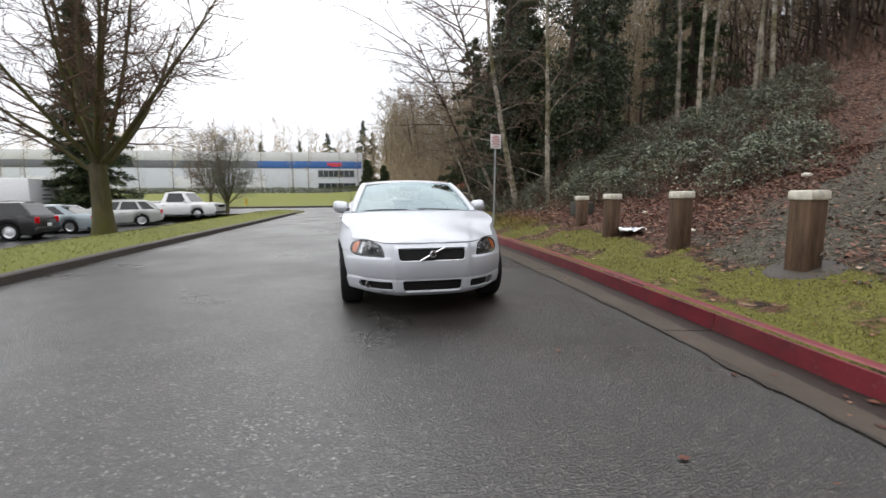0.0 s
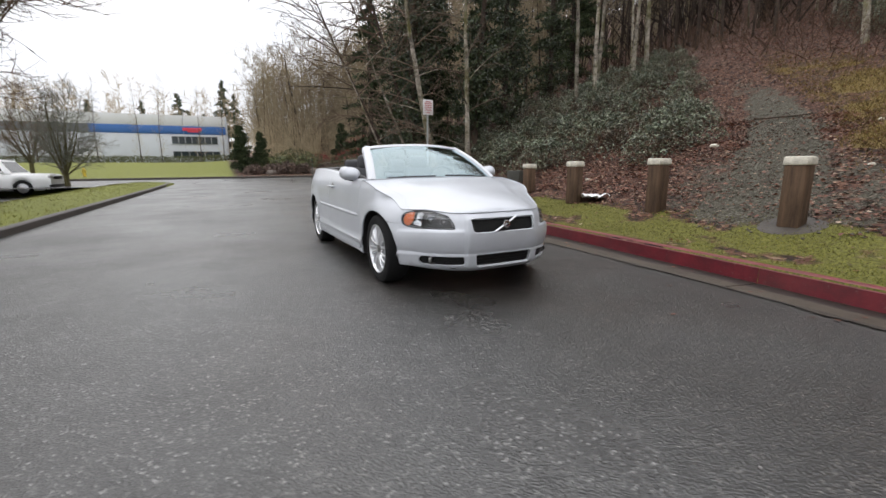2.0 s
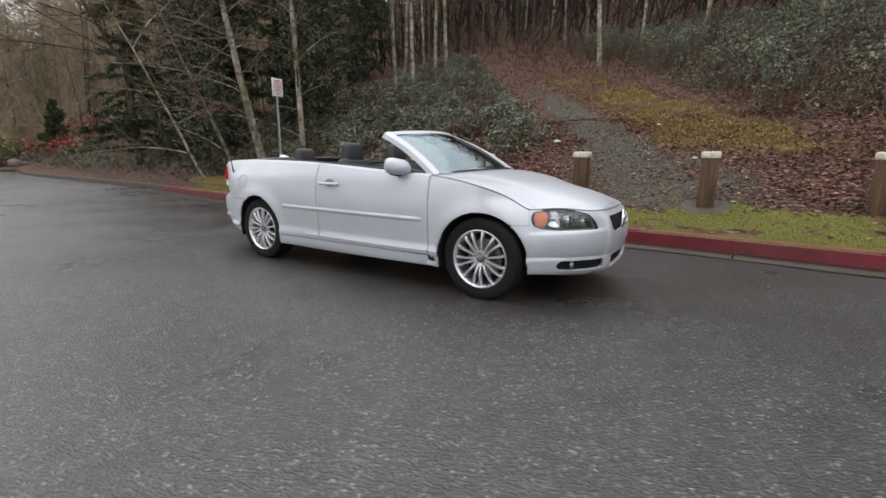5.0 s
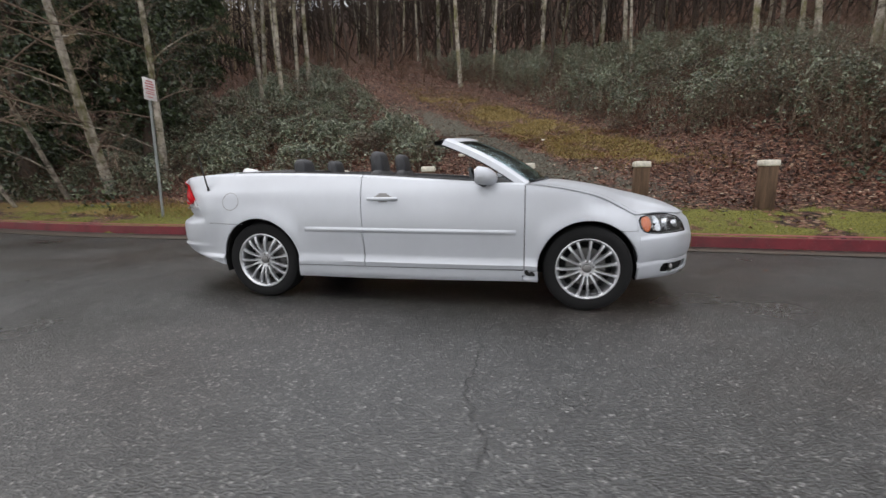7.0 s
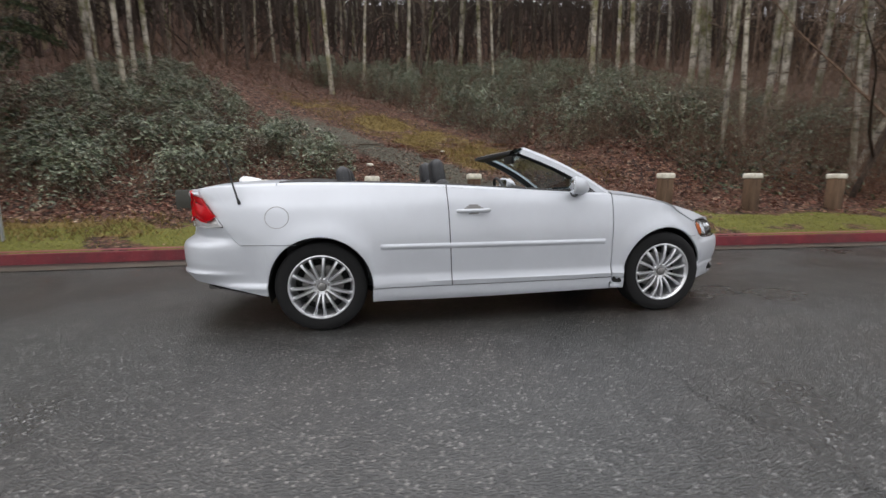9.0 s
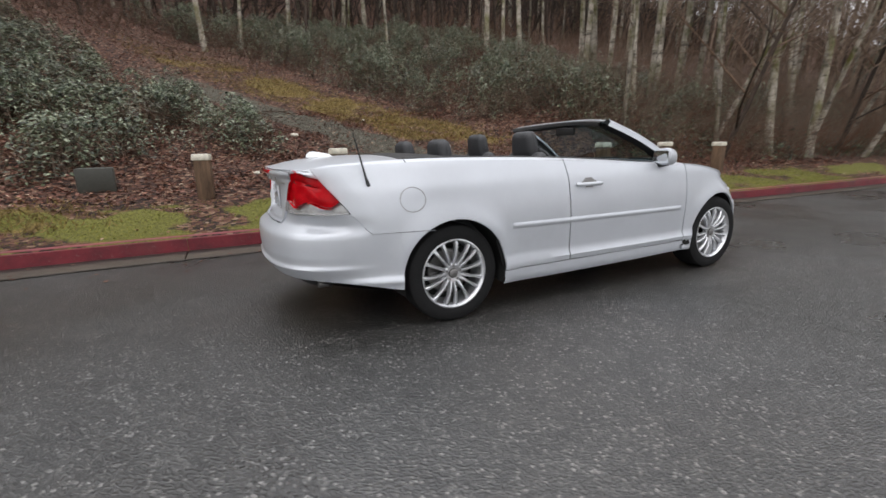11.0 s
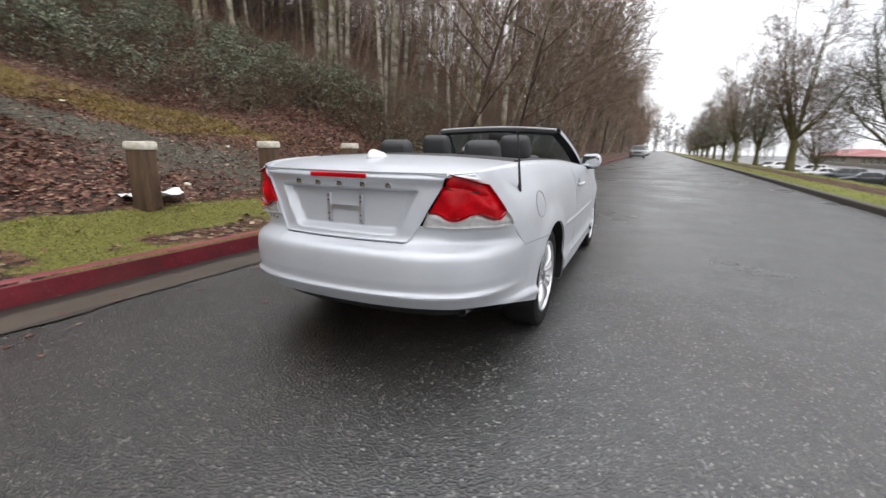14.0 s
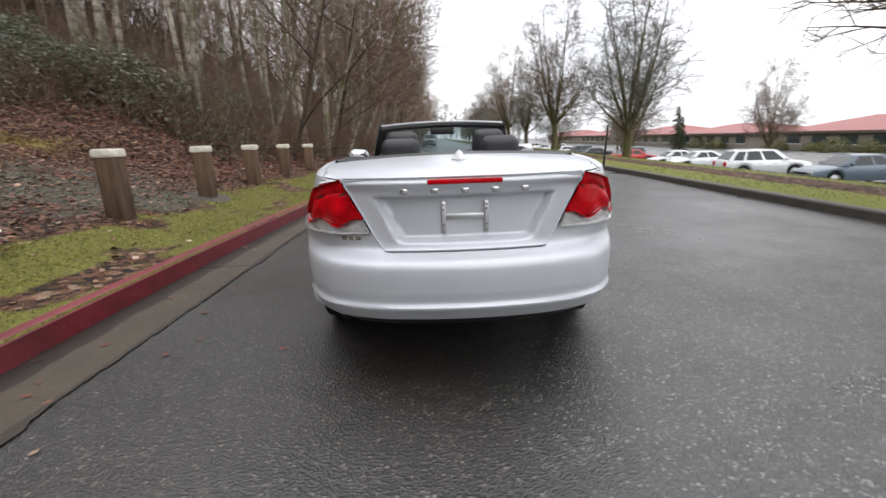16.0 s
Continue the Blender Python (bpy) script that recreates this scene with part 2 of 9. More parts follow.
def mat_ground():
    """Hillside and verge: moss and grass, leaf litter, gravel and soil, mixed by masks on the mesh."""
    m, nd, lk, b = material("verge_and_hillside_soil", 0.85, spec=0.3)
    v = coords(nd, lk)
    a = tex_noise(nd, lk, v, 3.2, 7, 0.65)
    c = tex_noise(nd, lk, v, 34, 5, 0.7)
    g = tex_noise(nd, lk, v, 110, 3, 0.6)
    soil = ramp(nd, lk, c.outputs["Fac"], [(0.25, (0.018, 0.013, 0.010)), (0.55, (0.055, 0.038, 0.027)), (0.8, (0.11, 0.075, 0.05))]).outputs["Color"]
    litter_v = nd.new("ShaderNodeTexVoronoi")
    litter_v.inputs["Scale"].default_value = 17
    lk.new(v, litter_v.inputs["Vector"])
    sep = nd.new("ShaderNodeSeparateColor")
    lk.new(litter_v.outputs["Color"], sep.inputs["Color"])
    # leaf tones; the darkest stops also paint the shadow between leaves
    litter = ramp(nd, lk, sep.outputs["Red"], [(0.0, (0.010, 0.006, 0.004)), (0.35, (0.034, 0.015, 0.010)), (0.65, (0.095, 0.040, 0.026)), (0.88, (0.15, 0.075, 0.046)), (1.0, (0.26, 0.18, 0.125))]).outputs["Color"]
    moss = ramp(nd, lk, c.outputs["Fac"], [(0.25, (0.040, 0.036, 0.012)), (0.5, (0.120, 0.118, 0.022)), (0.75, (0.250, 0.235, 0.048))]).outputs["Color"]
    dry = ramp(nd, lk, c.outputs["Fac"], [(0.25, (0.05, 0.036, 0.015)), (0.5, (0.165, 0.115, 0.034)), (0.75, (0.26, 0.195, 0.062))]).outputs["Color"]
    lawn = ramp(nd, lk, c.outputs["Fac"], [(0.25, (0.07, 0.085, 0.015)), (0.5, (0.165, 0.18, 0.032)), (0.75, (0.25, 0.26, 0.06))]).outputs["Color"]
    pebbles = nd.new("ShaderNodeTexVoronoi")
    pebbles.inputs["Scale"].default_value = 42
    lk.new(v, pebbles.inputs["Vector"])
    sep2 = nd.new("ShaderNodeSeparateColor")
    lk.new(pebbles.outputs["Color"], sep2.inputs["Color"])
    gravel = ramp(nd, lk, sep2.outputs["Red"], [(0.0, (0.030, 0.025, 0.018)), (0.5, (0.064, 0.058, 0.040)), (0.85, (0.100, 0.092, 0.068)), (1.0, (0.20, 0.19, 0.155))]).outputs["Color"]

    def masked(base, layer, name, lo=0.42, hi=0.58):
        at = nd.new("ShaderNodeAttribute")
        at.attribute_name = name
        ad = nd.new("ShaderNodeMath")
        ad.operation = "ADD"
        sc = nd.new("ShaderNodeMath")
        sc.operation = "MULTIPLY_ADD"
        sc.inputs[1].default_value, sc.inputs[2].default_value = 1.1, -0.55
        lk.new(a.outputs["Fac"], sc.inputs[0])
        lk.new(at.outputs["Fac"], ad.inputs[0])
        lk.new(sc.outputs[0], ad.inputs[1])
        r = ramp(nd, lk, ad.outputs[0], [(lo, (0, 0, 0)), (hi, (1, 1, 1))])
        return mix(nd, lk, r.outputs["Color"], base, layer)

    col = masked(soil, litter, "litter")
    col = masked(col, dry, "dry")
    col = masked(col, moss, "moss")
    col = masked(col, gravel, "gravel")
    col = masked(col, lawn, "lawn")
    tone = ramp(nd, lk, g.outputs["Fac"], [(0.3, (0.7, 0.7, 0.7)), (0.7, (1.15, 1.15, 1.15))]).outputs["Color"]
    col = mix(nd, lk, 1.0, col, tone, "MULTIPLY")
    lk.new(col, b.inputs["Base Color"])
    hh = mix(nd, lk, 0.5, c.outputs["Fac"], litter_v.outputs["Distance"])
    bump(nd, lk, hh, b, 0.8, 0.03)
    return m


def leafy(name, stops, rough=0.45, spec=0.5, patch=None):
    """Leaves: each clump or leaf of the joined mesh takes its own tone."""
    m, nd, lk, b = material(name, rough, spec=spec)
    geo = nd.new("ShaderNodeNewGeometry")
    r = ramp(nd, lk, geo.outputs["Random Per Island"], stops).outputs["Color"]
    v = coords(nd, lk)
    a = tex_noise(nd, lk, v, 1.3, 3)
    t = ramp(nd, lk, a.outputs["Fac"], [(0.3, (0.72, 0.72, 0.72)), (0.7, (1.2, 1.2, 1.2))]).outputs["Color"]
    col = mix(nd, lk, 1.0, r, t, "MULTIPLY")
    if patch:
        q = tex_noise(nd, lk, v, 0.9, 4, 0.6)
        k = ramp(nd, lk, q.outputs["Fac"], [(0.53, (0, 0, 0)), (0.68, (0.55, 0.55, 0.55))]).outputs["Color"]
        col = mix(nd, lk, k, col, patch)
    lk.new(col, b.inputs["Base Color"])
    return m


def mat_bark(name, lo, hi, scale=(9, 9, 2.2), vary=0.25, moss=0.0, marks=0.0):
    m, nd, lk, b = material(name, 0.85, spec=0.25)
    v = coords(nd, lk, scale)
    a = tex_noise(nd, lk, v, 1.0, 6, 0.7)
    r = ramp(nd, lk, a.outputs["Fac"], [(0.3, lo), (0.62, hi)]).outputs["Color"]
    if marks:
        q = tex_noise(nd, lk, coords(nd, lk, (2.6, 2.6, 5.5)), 1.0, 5, 0.75)
        k = ramp(nd, lk, q.outputs["Fac"], [(0.50, (0, 0, 0)), (0.60, (marks, marks, marks))]).outputs["Color"]
        r = mix(nd, lk, k, r, tuple(0.45 * x for x in lo))
    if moss:
        v2 = coords(nd, lk, (1.2, 1.2, 0.5))
        mm = tex_noise(nd, lk, v2, 1.4, 5, 0.7)
        k = ramp(nd, lk, mm.outputs["Fac"], [(0.5 - 0.15 * moss, (0, 0, 0)), (0.62, (1, 1, 1))]).outputs["Color"]
        r = mix(nd, lk, k, r, (0.10, 0.095, 0.03))
    oi = nd.new("ShaderNodeObjectInfo")
    hs = nd.new("ShaderNodeHueSaturation")
    mr = nd.new("ShaderNodeMapRange")
    mr.inputs["To Min"].default_value, mr.inputs["To Max"].default_value = 1 - vary, 1 + vary
    lk.new(oi.outputs["Random"], mr.inputs["Value"])
    lk.new(mr.outputs["Result"], hs.inputs["Value"])
    lk.new(r, hs.inputs["Color"])
    lk.new(hs.outputs["Color"], b.inputs["Base Color"])
    bump(nd, lk, a.outputs["Fac"], b, 0.6, 0.02)
    return m


def mat_car_paint(name, col, metal=0.0, rough=0.35, wet=0.0):
    """Metallic paint under clear coat with faint flake, grime and rain beads."""
    m, nd, lk, b = material(name, rough, metal, 0.4)
    v = coords(nd, lk)
    fl = tex_noise(nd, lk, v, 900, 1)
    gr = tex_noise(nd, lk, v, 2.5, 5, 0.7)
    lo = tuple(x * 0.93 for x in col)
    c1 = ramp(nd, lk, fl.outputs["Fac"], [(0.35, lo), (0.65, tuple(min(1, x * 1.06) for x in col))]).outputs["Color"]
    c2 = ramp(nd, lk, gr.outputs["Fac"], [(0.35, (0.93, 0.93, 0.93)), (0.7, (1, 1, 1))]).outputs["Color"]
    lk.new(mix(nd, lk, 1.0, c1, c2, "MULTIPLY"), b.inputs["Base Color"])
    if wet:
        bd = nd.new("ShaderNodeTexVoronoi")
        bd.inputs["Scale"].default_value = 120
        lk.new(v, bd.inputs["Vector"])
        k = ramp(nd, lk, bd.outputs["Distance"], [(0.12, (1, 1, 1)), (0.3, (0, 0, 0))]).outputs["Color"]
        bm_ = nd.new("ShaderNodeBump")
        bm_.inputs["Strength"].default_value, bm_.inputs["Distance"].default_value = wet, 0.002
        lk.new(k, bm_.inputs["Height"])
        lk.new(bm_.outputs["Normal"], b.inputs["Coat Normal"])
    return m


def mat_glass(name, col=(0.9, 0.95, 0.93), alpha=0.25, rough=0.02, sheen=(1.0, 1.0, 1.0)):
    """Thin window glass: clear sheet with its own reflection."""
    m = bpy.data.materials.new(name)
    m.use_nodes = True
    nd, lk = m.node_tree.nodes, m.node_tree.links
    nd.clear()
    o = nd.new("ShaderNodeOutputMaterial")
    tr = nd.new("ShaderNodeBsdfTransparent")
    tr.inputs["Color"].default_value = (*col, 1)
    gl = nd.new("ShaderNodeBsdfGlossy")
    gl.inputs["Roughness"].default_value = rough
    gl.inputs["Color"].default_value = (*sheen, 1)
    fr = nd.new("ShaderNodeLayerWeight")
    fr.inputs["Blend"].default_value = 0.5
    pw = nd.new("ShaderNodeMath")
    pw.operation = "POWER"
    pw.inputs[1].default_value = 4.0
    lk.new(fr.outputs["Facing"], pw.inputs[0])
    sc = nd.new("ShaderNodeMath")
    sc.operation = "MULTIPLY_ADD"
    sc.inputs[1].default_value, sc.inputs[2].default_value = 0.95 - alpha * 0.1, 0.045 + alpha * 0.1
    lk.new(pw.outputs[0], sc.inputs[0])
    mx = nd.new("ShaderNodeMixShader")
    lk.new(sc.outputs[0], mx.inputs["Fac"])
    lk.new(tr.outputs["BSDF"], mx.inputs[1])
    lk.new(gl.outputs["BSDF"], mx.inputs[2])
    lk.new(mx.outputs["Shader"], o.inputs["Surface"])
    return m


M = {}
M["asphalt"] = mat_asphalt()
M["concrete"] = mat_concrete()
M["gutter"] = mat_gutter()
M["kerb_plain"] = mat_concrete("dirty_kerb_concrete", 0.20, (0.30, 0.25, 0.21))
M["kerb_red"] = mat_red_kerb()
M["ground"] = mat_ground()
M["silver"] = mat_car_paint("silver_metallic_paint", (0.575, 0.60, 0.645), 0.28, 0.40, 0.05)
M["black_plastic"] = plain("black_plastic", (0.018, 0.018, 0.019), 0.5, scale=20)
M["black_gloss"] = plain("gloss_black_trim", (0.012, 0.012, 0.013), 0.2, scale=20)
# near black, puts the shade of gaps, wells and hollows into the colour
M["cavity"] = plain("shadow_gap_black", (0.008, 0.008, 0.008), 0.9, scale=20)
M["leather"] = plain("charcoal_leather", (0.035, 0.036, 0.040), 0.5, scale=25, bumpy=0.2)
M["carpet"] = plain("dark_carpet", (0.03, 0.03, 0.032), 0.95, scale=40)
M["rubber"] = plain("tyre_rubber", (0.012, 0.012, 0.0125), 0.85, scale=30, spec=0.25)
M["alloy"] = plain("silver_alloy", (0.68, 0.69, 0.71), 0.28, 0.85, 0.05, 15)
M["chrome"] = plain("chrome", (0.75, 0.76, 0.78), 0.12, 1.0, 0.03, 15)
M["steel_dark"] = plain("dull_steel", (0.25, 0.245, 0.24), 0.45, 0.9, 0.2, 15)
M["windscreen"] = mat_glass("clear_windscreen_glass", (0.60, 0.72, 0.73), 2.0, sheen=(0.76, 0.92, 0.97))
M["lamp_glass"] = mat_glass("clear_lamp_cover", (0.93, 0.95, 0.96), 0.05)
M["dark_glass"] = plain("tinted_car_window", (0.02, 0.024, 0.026), 0.05, scale=3)

# ---------- the lie of the land ----------
RIGHT_KERB = [(-400, -4.9), (-100, 0.5), (-40, 1.35), (-20, 1.66), (-8, 1.92), (-4.5, 2.10), (-2.5, 2.26), (0, 2.43), (2.5, 2.52), (6.5, 2.58), (9, 2.85), (14, 3.5), (22, 4.05), (28, 4.5), (32, 5.0), (36.3, 5.9), (37, 6.1)]
LEFT_KERB = [(-400, -15.0), (-100, -7.6), (-20, -5.8), (-6, -5.42), (-3.2, -5.36), (0, -5.29), (4, -5.2), (14, -4.75), (30, -4.15)]
SLOPE = [(0, 0.155), (0.6, 0.225), (1.2, 0.375), (2.5, 0.64), (5.2, 1.38), (6.5, 1.72), (9, 2.4), (15, 4.8), (20, 6.6), (28, 9.9), (45, 18.5), (80, 32.0), (160, 44.0), (500, 60.0)]
FAR_KERB_Y = 37.0


def right_kerb(y):
    return curve_at(RIGHT_KERB, y)


def left_kerb(y):
    return curve_at(LEFT_KERB, y)


PATH_LINE = [(2.6, -2.4), (4.2, -1.9), (6.0, -1.22), (8.5, -0.08), (11.0, 1.16), (14.0, 3.46), (18.0, 7.0), (23.0, 10.5)]


def path_y(x):
    return curve_at(PATH_LINE, x)


def hill(x, y):
    d = x - right_kerb(min(y, 33))
    if d <= 0:
        return 0.15
    z = curve_at(SLOPE, d)
    z += 1.0 * sstep(3.0, 10.0, y) * sstep(4.0, 8.5, d)
    z += 0.9 * sstep(-3.5, -8.5, y) * sstep(2.6, 6.0, d)
    off = sstep(1.6, 4.0, abs(y - path_y(x)))
    z += off * (0.10 * n3(x * 0.5, y * 0.5) + 0.05 * n3(x * 1.9, y * 1.9)) * sstep(0.5, 3, d)
    z += 0.02 * n3(x * 2.3, y * 2.3, 4) * sstep(0.3, 1.5, d)
    return z


def berm(x, y):
    """Grass bank and level ground beyond the far kerb."""
    z = 0.15 + 1.35 * sstep(37, 60, y) + 0.5 * sstep(-6, 5, x) * sstep(39, 56, y)
    return z + 0.05 * n3(x * 0.2, y * 0.2)


def lot_z(y):
    """The car park lies below the road, deeper to the south."""
    return curve_at([(-420, -2.4), (-60, -2.3), (-20, -1.75), (0, -1.1), (18, -0.7), (30, -0.3), (40, -0.02)], y)


def land(x, y):
    """Height of the bare ground: hill, verge strip, lot and road bed."""
    if y > FAR_KERB_Y:
        if x > 6:
            return berm(x, y) + (hill(x, y) - 0.15) * sstep(7, 22, x)
        return berm(x, y)
    if x > right_kerb(y):
        return hill(x, y)
    lk_ = left_kerb(min(y, 26))
    if y > 26 and x < lk_:
        return -0.06
    if y < 26 and lk_ - 2.75 < x < lk_:
        return 0.095 + 0.10 * math.sin(math.pi * (lk_ - x) / 2.75) + 0.015 * n3(x, y)
    d = lk_ - x
    if d > 2.7:
        return lot_z(y) * sstep(2.7, 6.2, d) + 0.075 * sstep(5.4, 3.0, d) - 0.06 * sstep(3, 5.4, d)
    return -0.06


def masks(x, y):
    """Shares of litter, dry grass, moss, gravel and lawn on the ground at a place."""
    if y > FAR_KERB_Y and x < 9:
        bed = sstep(-0.8, 0.6, x + 0.9 * n3(x * 0.5, y * 0.5, 8))
        return 0.9 * bed, 0.35, 0.3 * bed, 0, 1.0 - bed
    if x < right_kerb(y):
        d = left_kerb(min(y, 26)) - x
        track = sstep(0.75, 0.95, d) * sstep(1.75, 1.55, d) * sstep(3, -3, y)
        return 0.9 * track, 0.0, 0, 0, 1.0 - 0.9 * track
    d = x - right_kerb(y)
    py = path_y(x)
    dy = y - py
    gravel = sstep(1.15, 0.35, abs(dy) + 0.3 * n3(x * 1.3, y * 1.3, 6)) * sstep(0.7, 1.6, d) * sstep(19, 10, x)
    gravel = max(gravel, sstep(2.3, 1.3, abs(dy + 0.1)) * sstep(0.9, 1.8, d) * sstep(5.6, 3.8, d) * 0.52)
    moss = sstep(1.75, 1.0, d + 0.25 * n3(y * 0.8, 3.0)) * sstep(13, 8, y) * sstep(-22, -14, y)
    moss *= 0.30 + 0.70 * sstep(-0.32, 0.24, n3(x * 1.6, y * 0.9, 9) + 0.35 * n3(x * 4, y * 4, 2))
    dry = sstep(0.7, 1.5, -dy) * sstep(4.6, 3.2, -dy) * sstep(5.4, 8.0, x) * sstep(20, 13, x)
    dry *= 0.36 + 0.64 * sstep(-0.25, 0.25, n3(x * 0.7, y * 0.7, 12) + 0.5 * n3(x * 2.2, y * 2.2, 13))
    dry = max(dry, 0.75 * sstep(0.5, 0.9, d) * sstep(2.0, 1.2, d) * sstep(3.5, 5, y) * sstep(16, 10, y))
    moss = max(moss, 0.34 * sstep(12, 17, y) * sstep(10, 5, d))
    litter = 0.95
    return litter, dry, moss, gravel * 0.95, 0.0


def grid_mesh(name, xs, ys, fz, mat, with_masks=False):
    verts = [(x, y, fz(x, y)) for y in ys for x in xs]
    nx = len(xs)
    faces = [(j * nx + i, j * nx + i + 1, (j + 1) * nx + i + 1, (j + 1) * nx + i) for j in range(len(ys) - 1) for i in range(nx - 1)]
    me = bpy.data.meshes.new(name)
    me.from_pydata(verts, [], faces)
    me.polygons.foreach_set("use_smooth", [True] * len(faces))
    me.materials.append(mat)
    if with_masks:
        rows = [masks(v[0], v[1]) for v in verts]
        for k, nm in enumerate(("litter", "dry", "moss", "gravel", "lawn")):
            at = me.attributes.new(nm, "FLOAT", "POINT")
            at.data.foreach_set("value", [r[k] for r in rows])
    return new(name, me)


def ground_sheet():
    """One sheet from the verge to the horizon; its columns follow both kerbs."""
    ys = [-420, -300, -200, -140, -100, -75] + [-60 + 2 * i for i in range(20)] + [-20 + 0.28 * i for i in range(126)]
    ys = [y for y in ys if y < 15.2] + [15.3 + 0.9 * i for i in range(24)] + [36.95, 37.0, 38, 39.5, 41, 43, 45, 47, 50, 54, 58, 63, 68, 74, 82, 95, 120, 160, 240, 420, 900]
    dr = [0.0, 0.02] + [0.16 * i for i in range(1, 60)] + [9.6 + 0.45 * i for i in range(40)] + [28, 30, 33, 37, 42, 48, 56, 66, 80, 110, 160, 260, 480, 900]
    dl = [0.0, 0.02, 0.2, 0.45, 0.7, 0.8, 0.9, 1.0, 1.25, 1.5, 1.6, 1.7, 1.9, 2.2, 2.5, 2.73, 2.9, 3.3, 3.8, 4.4, 5.0, 5.5, 6.2, 8, 15, 25, 40, 60, 90, 140, 240, 480, 900]
    cols = [("l", d) for d in reversed(dl)] + [("m", f) for f in (0.25, 0.5, 0.75)] + [("r", d) for d in dr]
    verts, rows = [], []
    for y in ys:
        a, b_ = left_kerb(min(y, 26)), right_kerb(min(y, 36.3))
        for k, d in cols:
            x = a - d if k == "l" else (b_ + d if k == "r" else a + (b_ - a) * d)
            px = x - 1e-4 if (k == "l" and d == 0) else (x + 1e-4 if k == "r" else x)
            if k == "l" and d == 0 and y <= FAR_KERB_Y:
                z = -0.06
            elif k == "r" and d == 0 and y <= FAR_KERB_Y:
                z = -0.06
            else:
                z = land(px, y)
            verts.append((x, y, z))
            rows.append(masks(px + (0.01 if k == "r" else 0), y))
    nx = len(cols)
    faces = [(j * nx + i, j * nx + i + 1, (j + 1) * nx + i + 1, (j + 1) * nx + i) for j in range(len(ys) - 1) for i in range(nx - 1)]
    me = bpy.data.meshes.new("ground")
    me.from_pydata(verts, [], faces)
    me.polygons.foreach_set("use_smooth", [True] * len(faces))
    me.materials.append(M["ground"])
    for k, nm in enumerate(("litter", "dry", "moss", "gravel", "lawn")):
        at = me.attributes.new(nm, "FLOAT", "POINT")
        at.data.foreach_set("value", [r[k] for r in rows])
    return tagged(new("ground", me), "mossy verge, leaf-strewn hillside and far lawn", "ground", kind="structure")


ground = ground_sheet()


def gutter_more(y):
    """How much wider the gutter is than its least width."""
    return 0.10 * sstep(-2.5, 1.0, y)


def road_mesh():
    """Wet asphalt between the gutters, round the bend to the far kerb, and the car park."""
    ys = [-420, -300, -200, -140, -100, -75, -60, -50, -40, -32, -26] + [-22 + 0.5 * i for i in range(64)] + [10 + 2 * i for i in range(13)] + [35.5, 36.9]
    fr = [0, 0.05, 0.1, 0.2, 0.3, 0.4, 0.5, 0.6, 0.66, 0.72, 0.78, 0.84, 0.9, 0.95, 1.0]
    verts, dirt, silt_ = [], [], []
    for y in ys:
        a = left_kerb(y) if y < 26 else -110.0
        b_ = right_kerb(min(y, 36.3)) - (0.42 + gutter_more(y) if y < 12 else 0.1)
        for f in fr:
            x = a + (b_ - a) * f
            verts.append((x, y, 0.006 * n3(x * 0.4, y * 0.4)))
            dirt.append(sstep(0.1, 0.85, f) if y < 20 else 0)
            silt_.append(sstep(-1.6, 0.6, x) * sstep(16, 9, y))
    nx = len(fr)
    faces = [(j * nx + i, j * nx + i + 1, (j + 1) * nx + i + 1, (j + 1) * nx + i) for j in range(len(ys) - 1) for i in range(nx - 1)]
    me = bpy.data.meshes.new("road")
    me.from_pydata(verts, [], faces)
    me.polygons.foreach_set("use_smooth", [True] * len(faces))
    me.materials.append(M["asphalt"])
    me.attributes.new("dirt", "FLOAT", "POINT").data.foreach_set("value", dirt)
    me.attributes.new("silt", "FLOAT", "POINT").data.foreach_set("value", silt_)
    return tagged(new("road", me), "wet grey asphalt road with pale aggregate", "road", kind="structure")


road = road_mesh()


def sweep(name, mat, line, profile):
    """A strip of the given cross-section (offset, height) along a line of (x, y) points."""
    verts, faces = [], []
    n = len(line)
    for i, (x, y) in enumerate(line):
        x0, y0 = line[max(0, i - 1)]
        x1, y1 = line[min(n - 1, i + 1)]
        L = math.hypot(x1 - x0, y1 - y0)
        nx_, ny_ = (y1 - y0) / L, -(x1 - x0) / L
        for o, z in profile:
            verts.append((x + nx_ * o, y + ny_ * o, z))
    m = len(profile)
    for i in range(n - 1):
        for j in range(m - 1):
            faces.append((i * m + j, (i + 1) * m + j, (i + 1) * m + j + 1, i * m + j + 1))
    faces.append(tuple(reversed(range(m))))
    faces.append(tuple((n - 1) * m + j for j in range(m)))
    me = bpy.data.meshes.new(name)
    me.from_pydata(verts, [], faces)
    me.materials.append(mat)
    return new(name, me)


KERB_PROFILE = [(0.0, -0.08), (0.012, 0.135), (0.03, 0.158), (0.05, 0.165), (0.145, 0.168), (0.158, 0.16), (0.16, -0.08)]


def right_line(y0, y1, step):
    n = max(1, round((y1 - y0) / step))
    return [(right_kerb(y0 + (y1 - y0) * i / n), y0 + (y1 - y0) * i / n) for i in range(n + 1)]


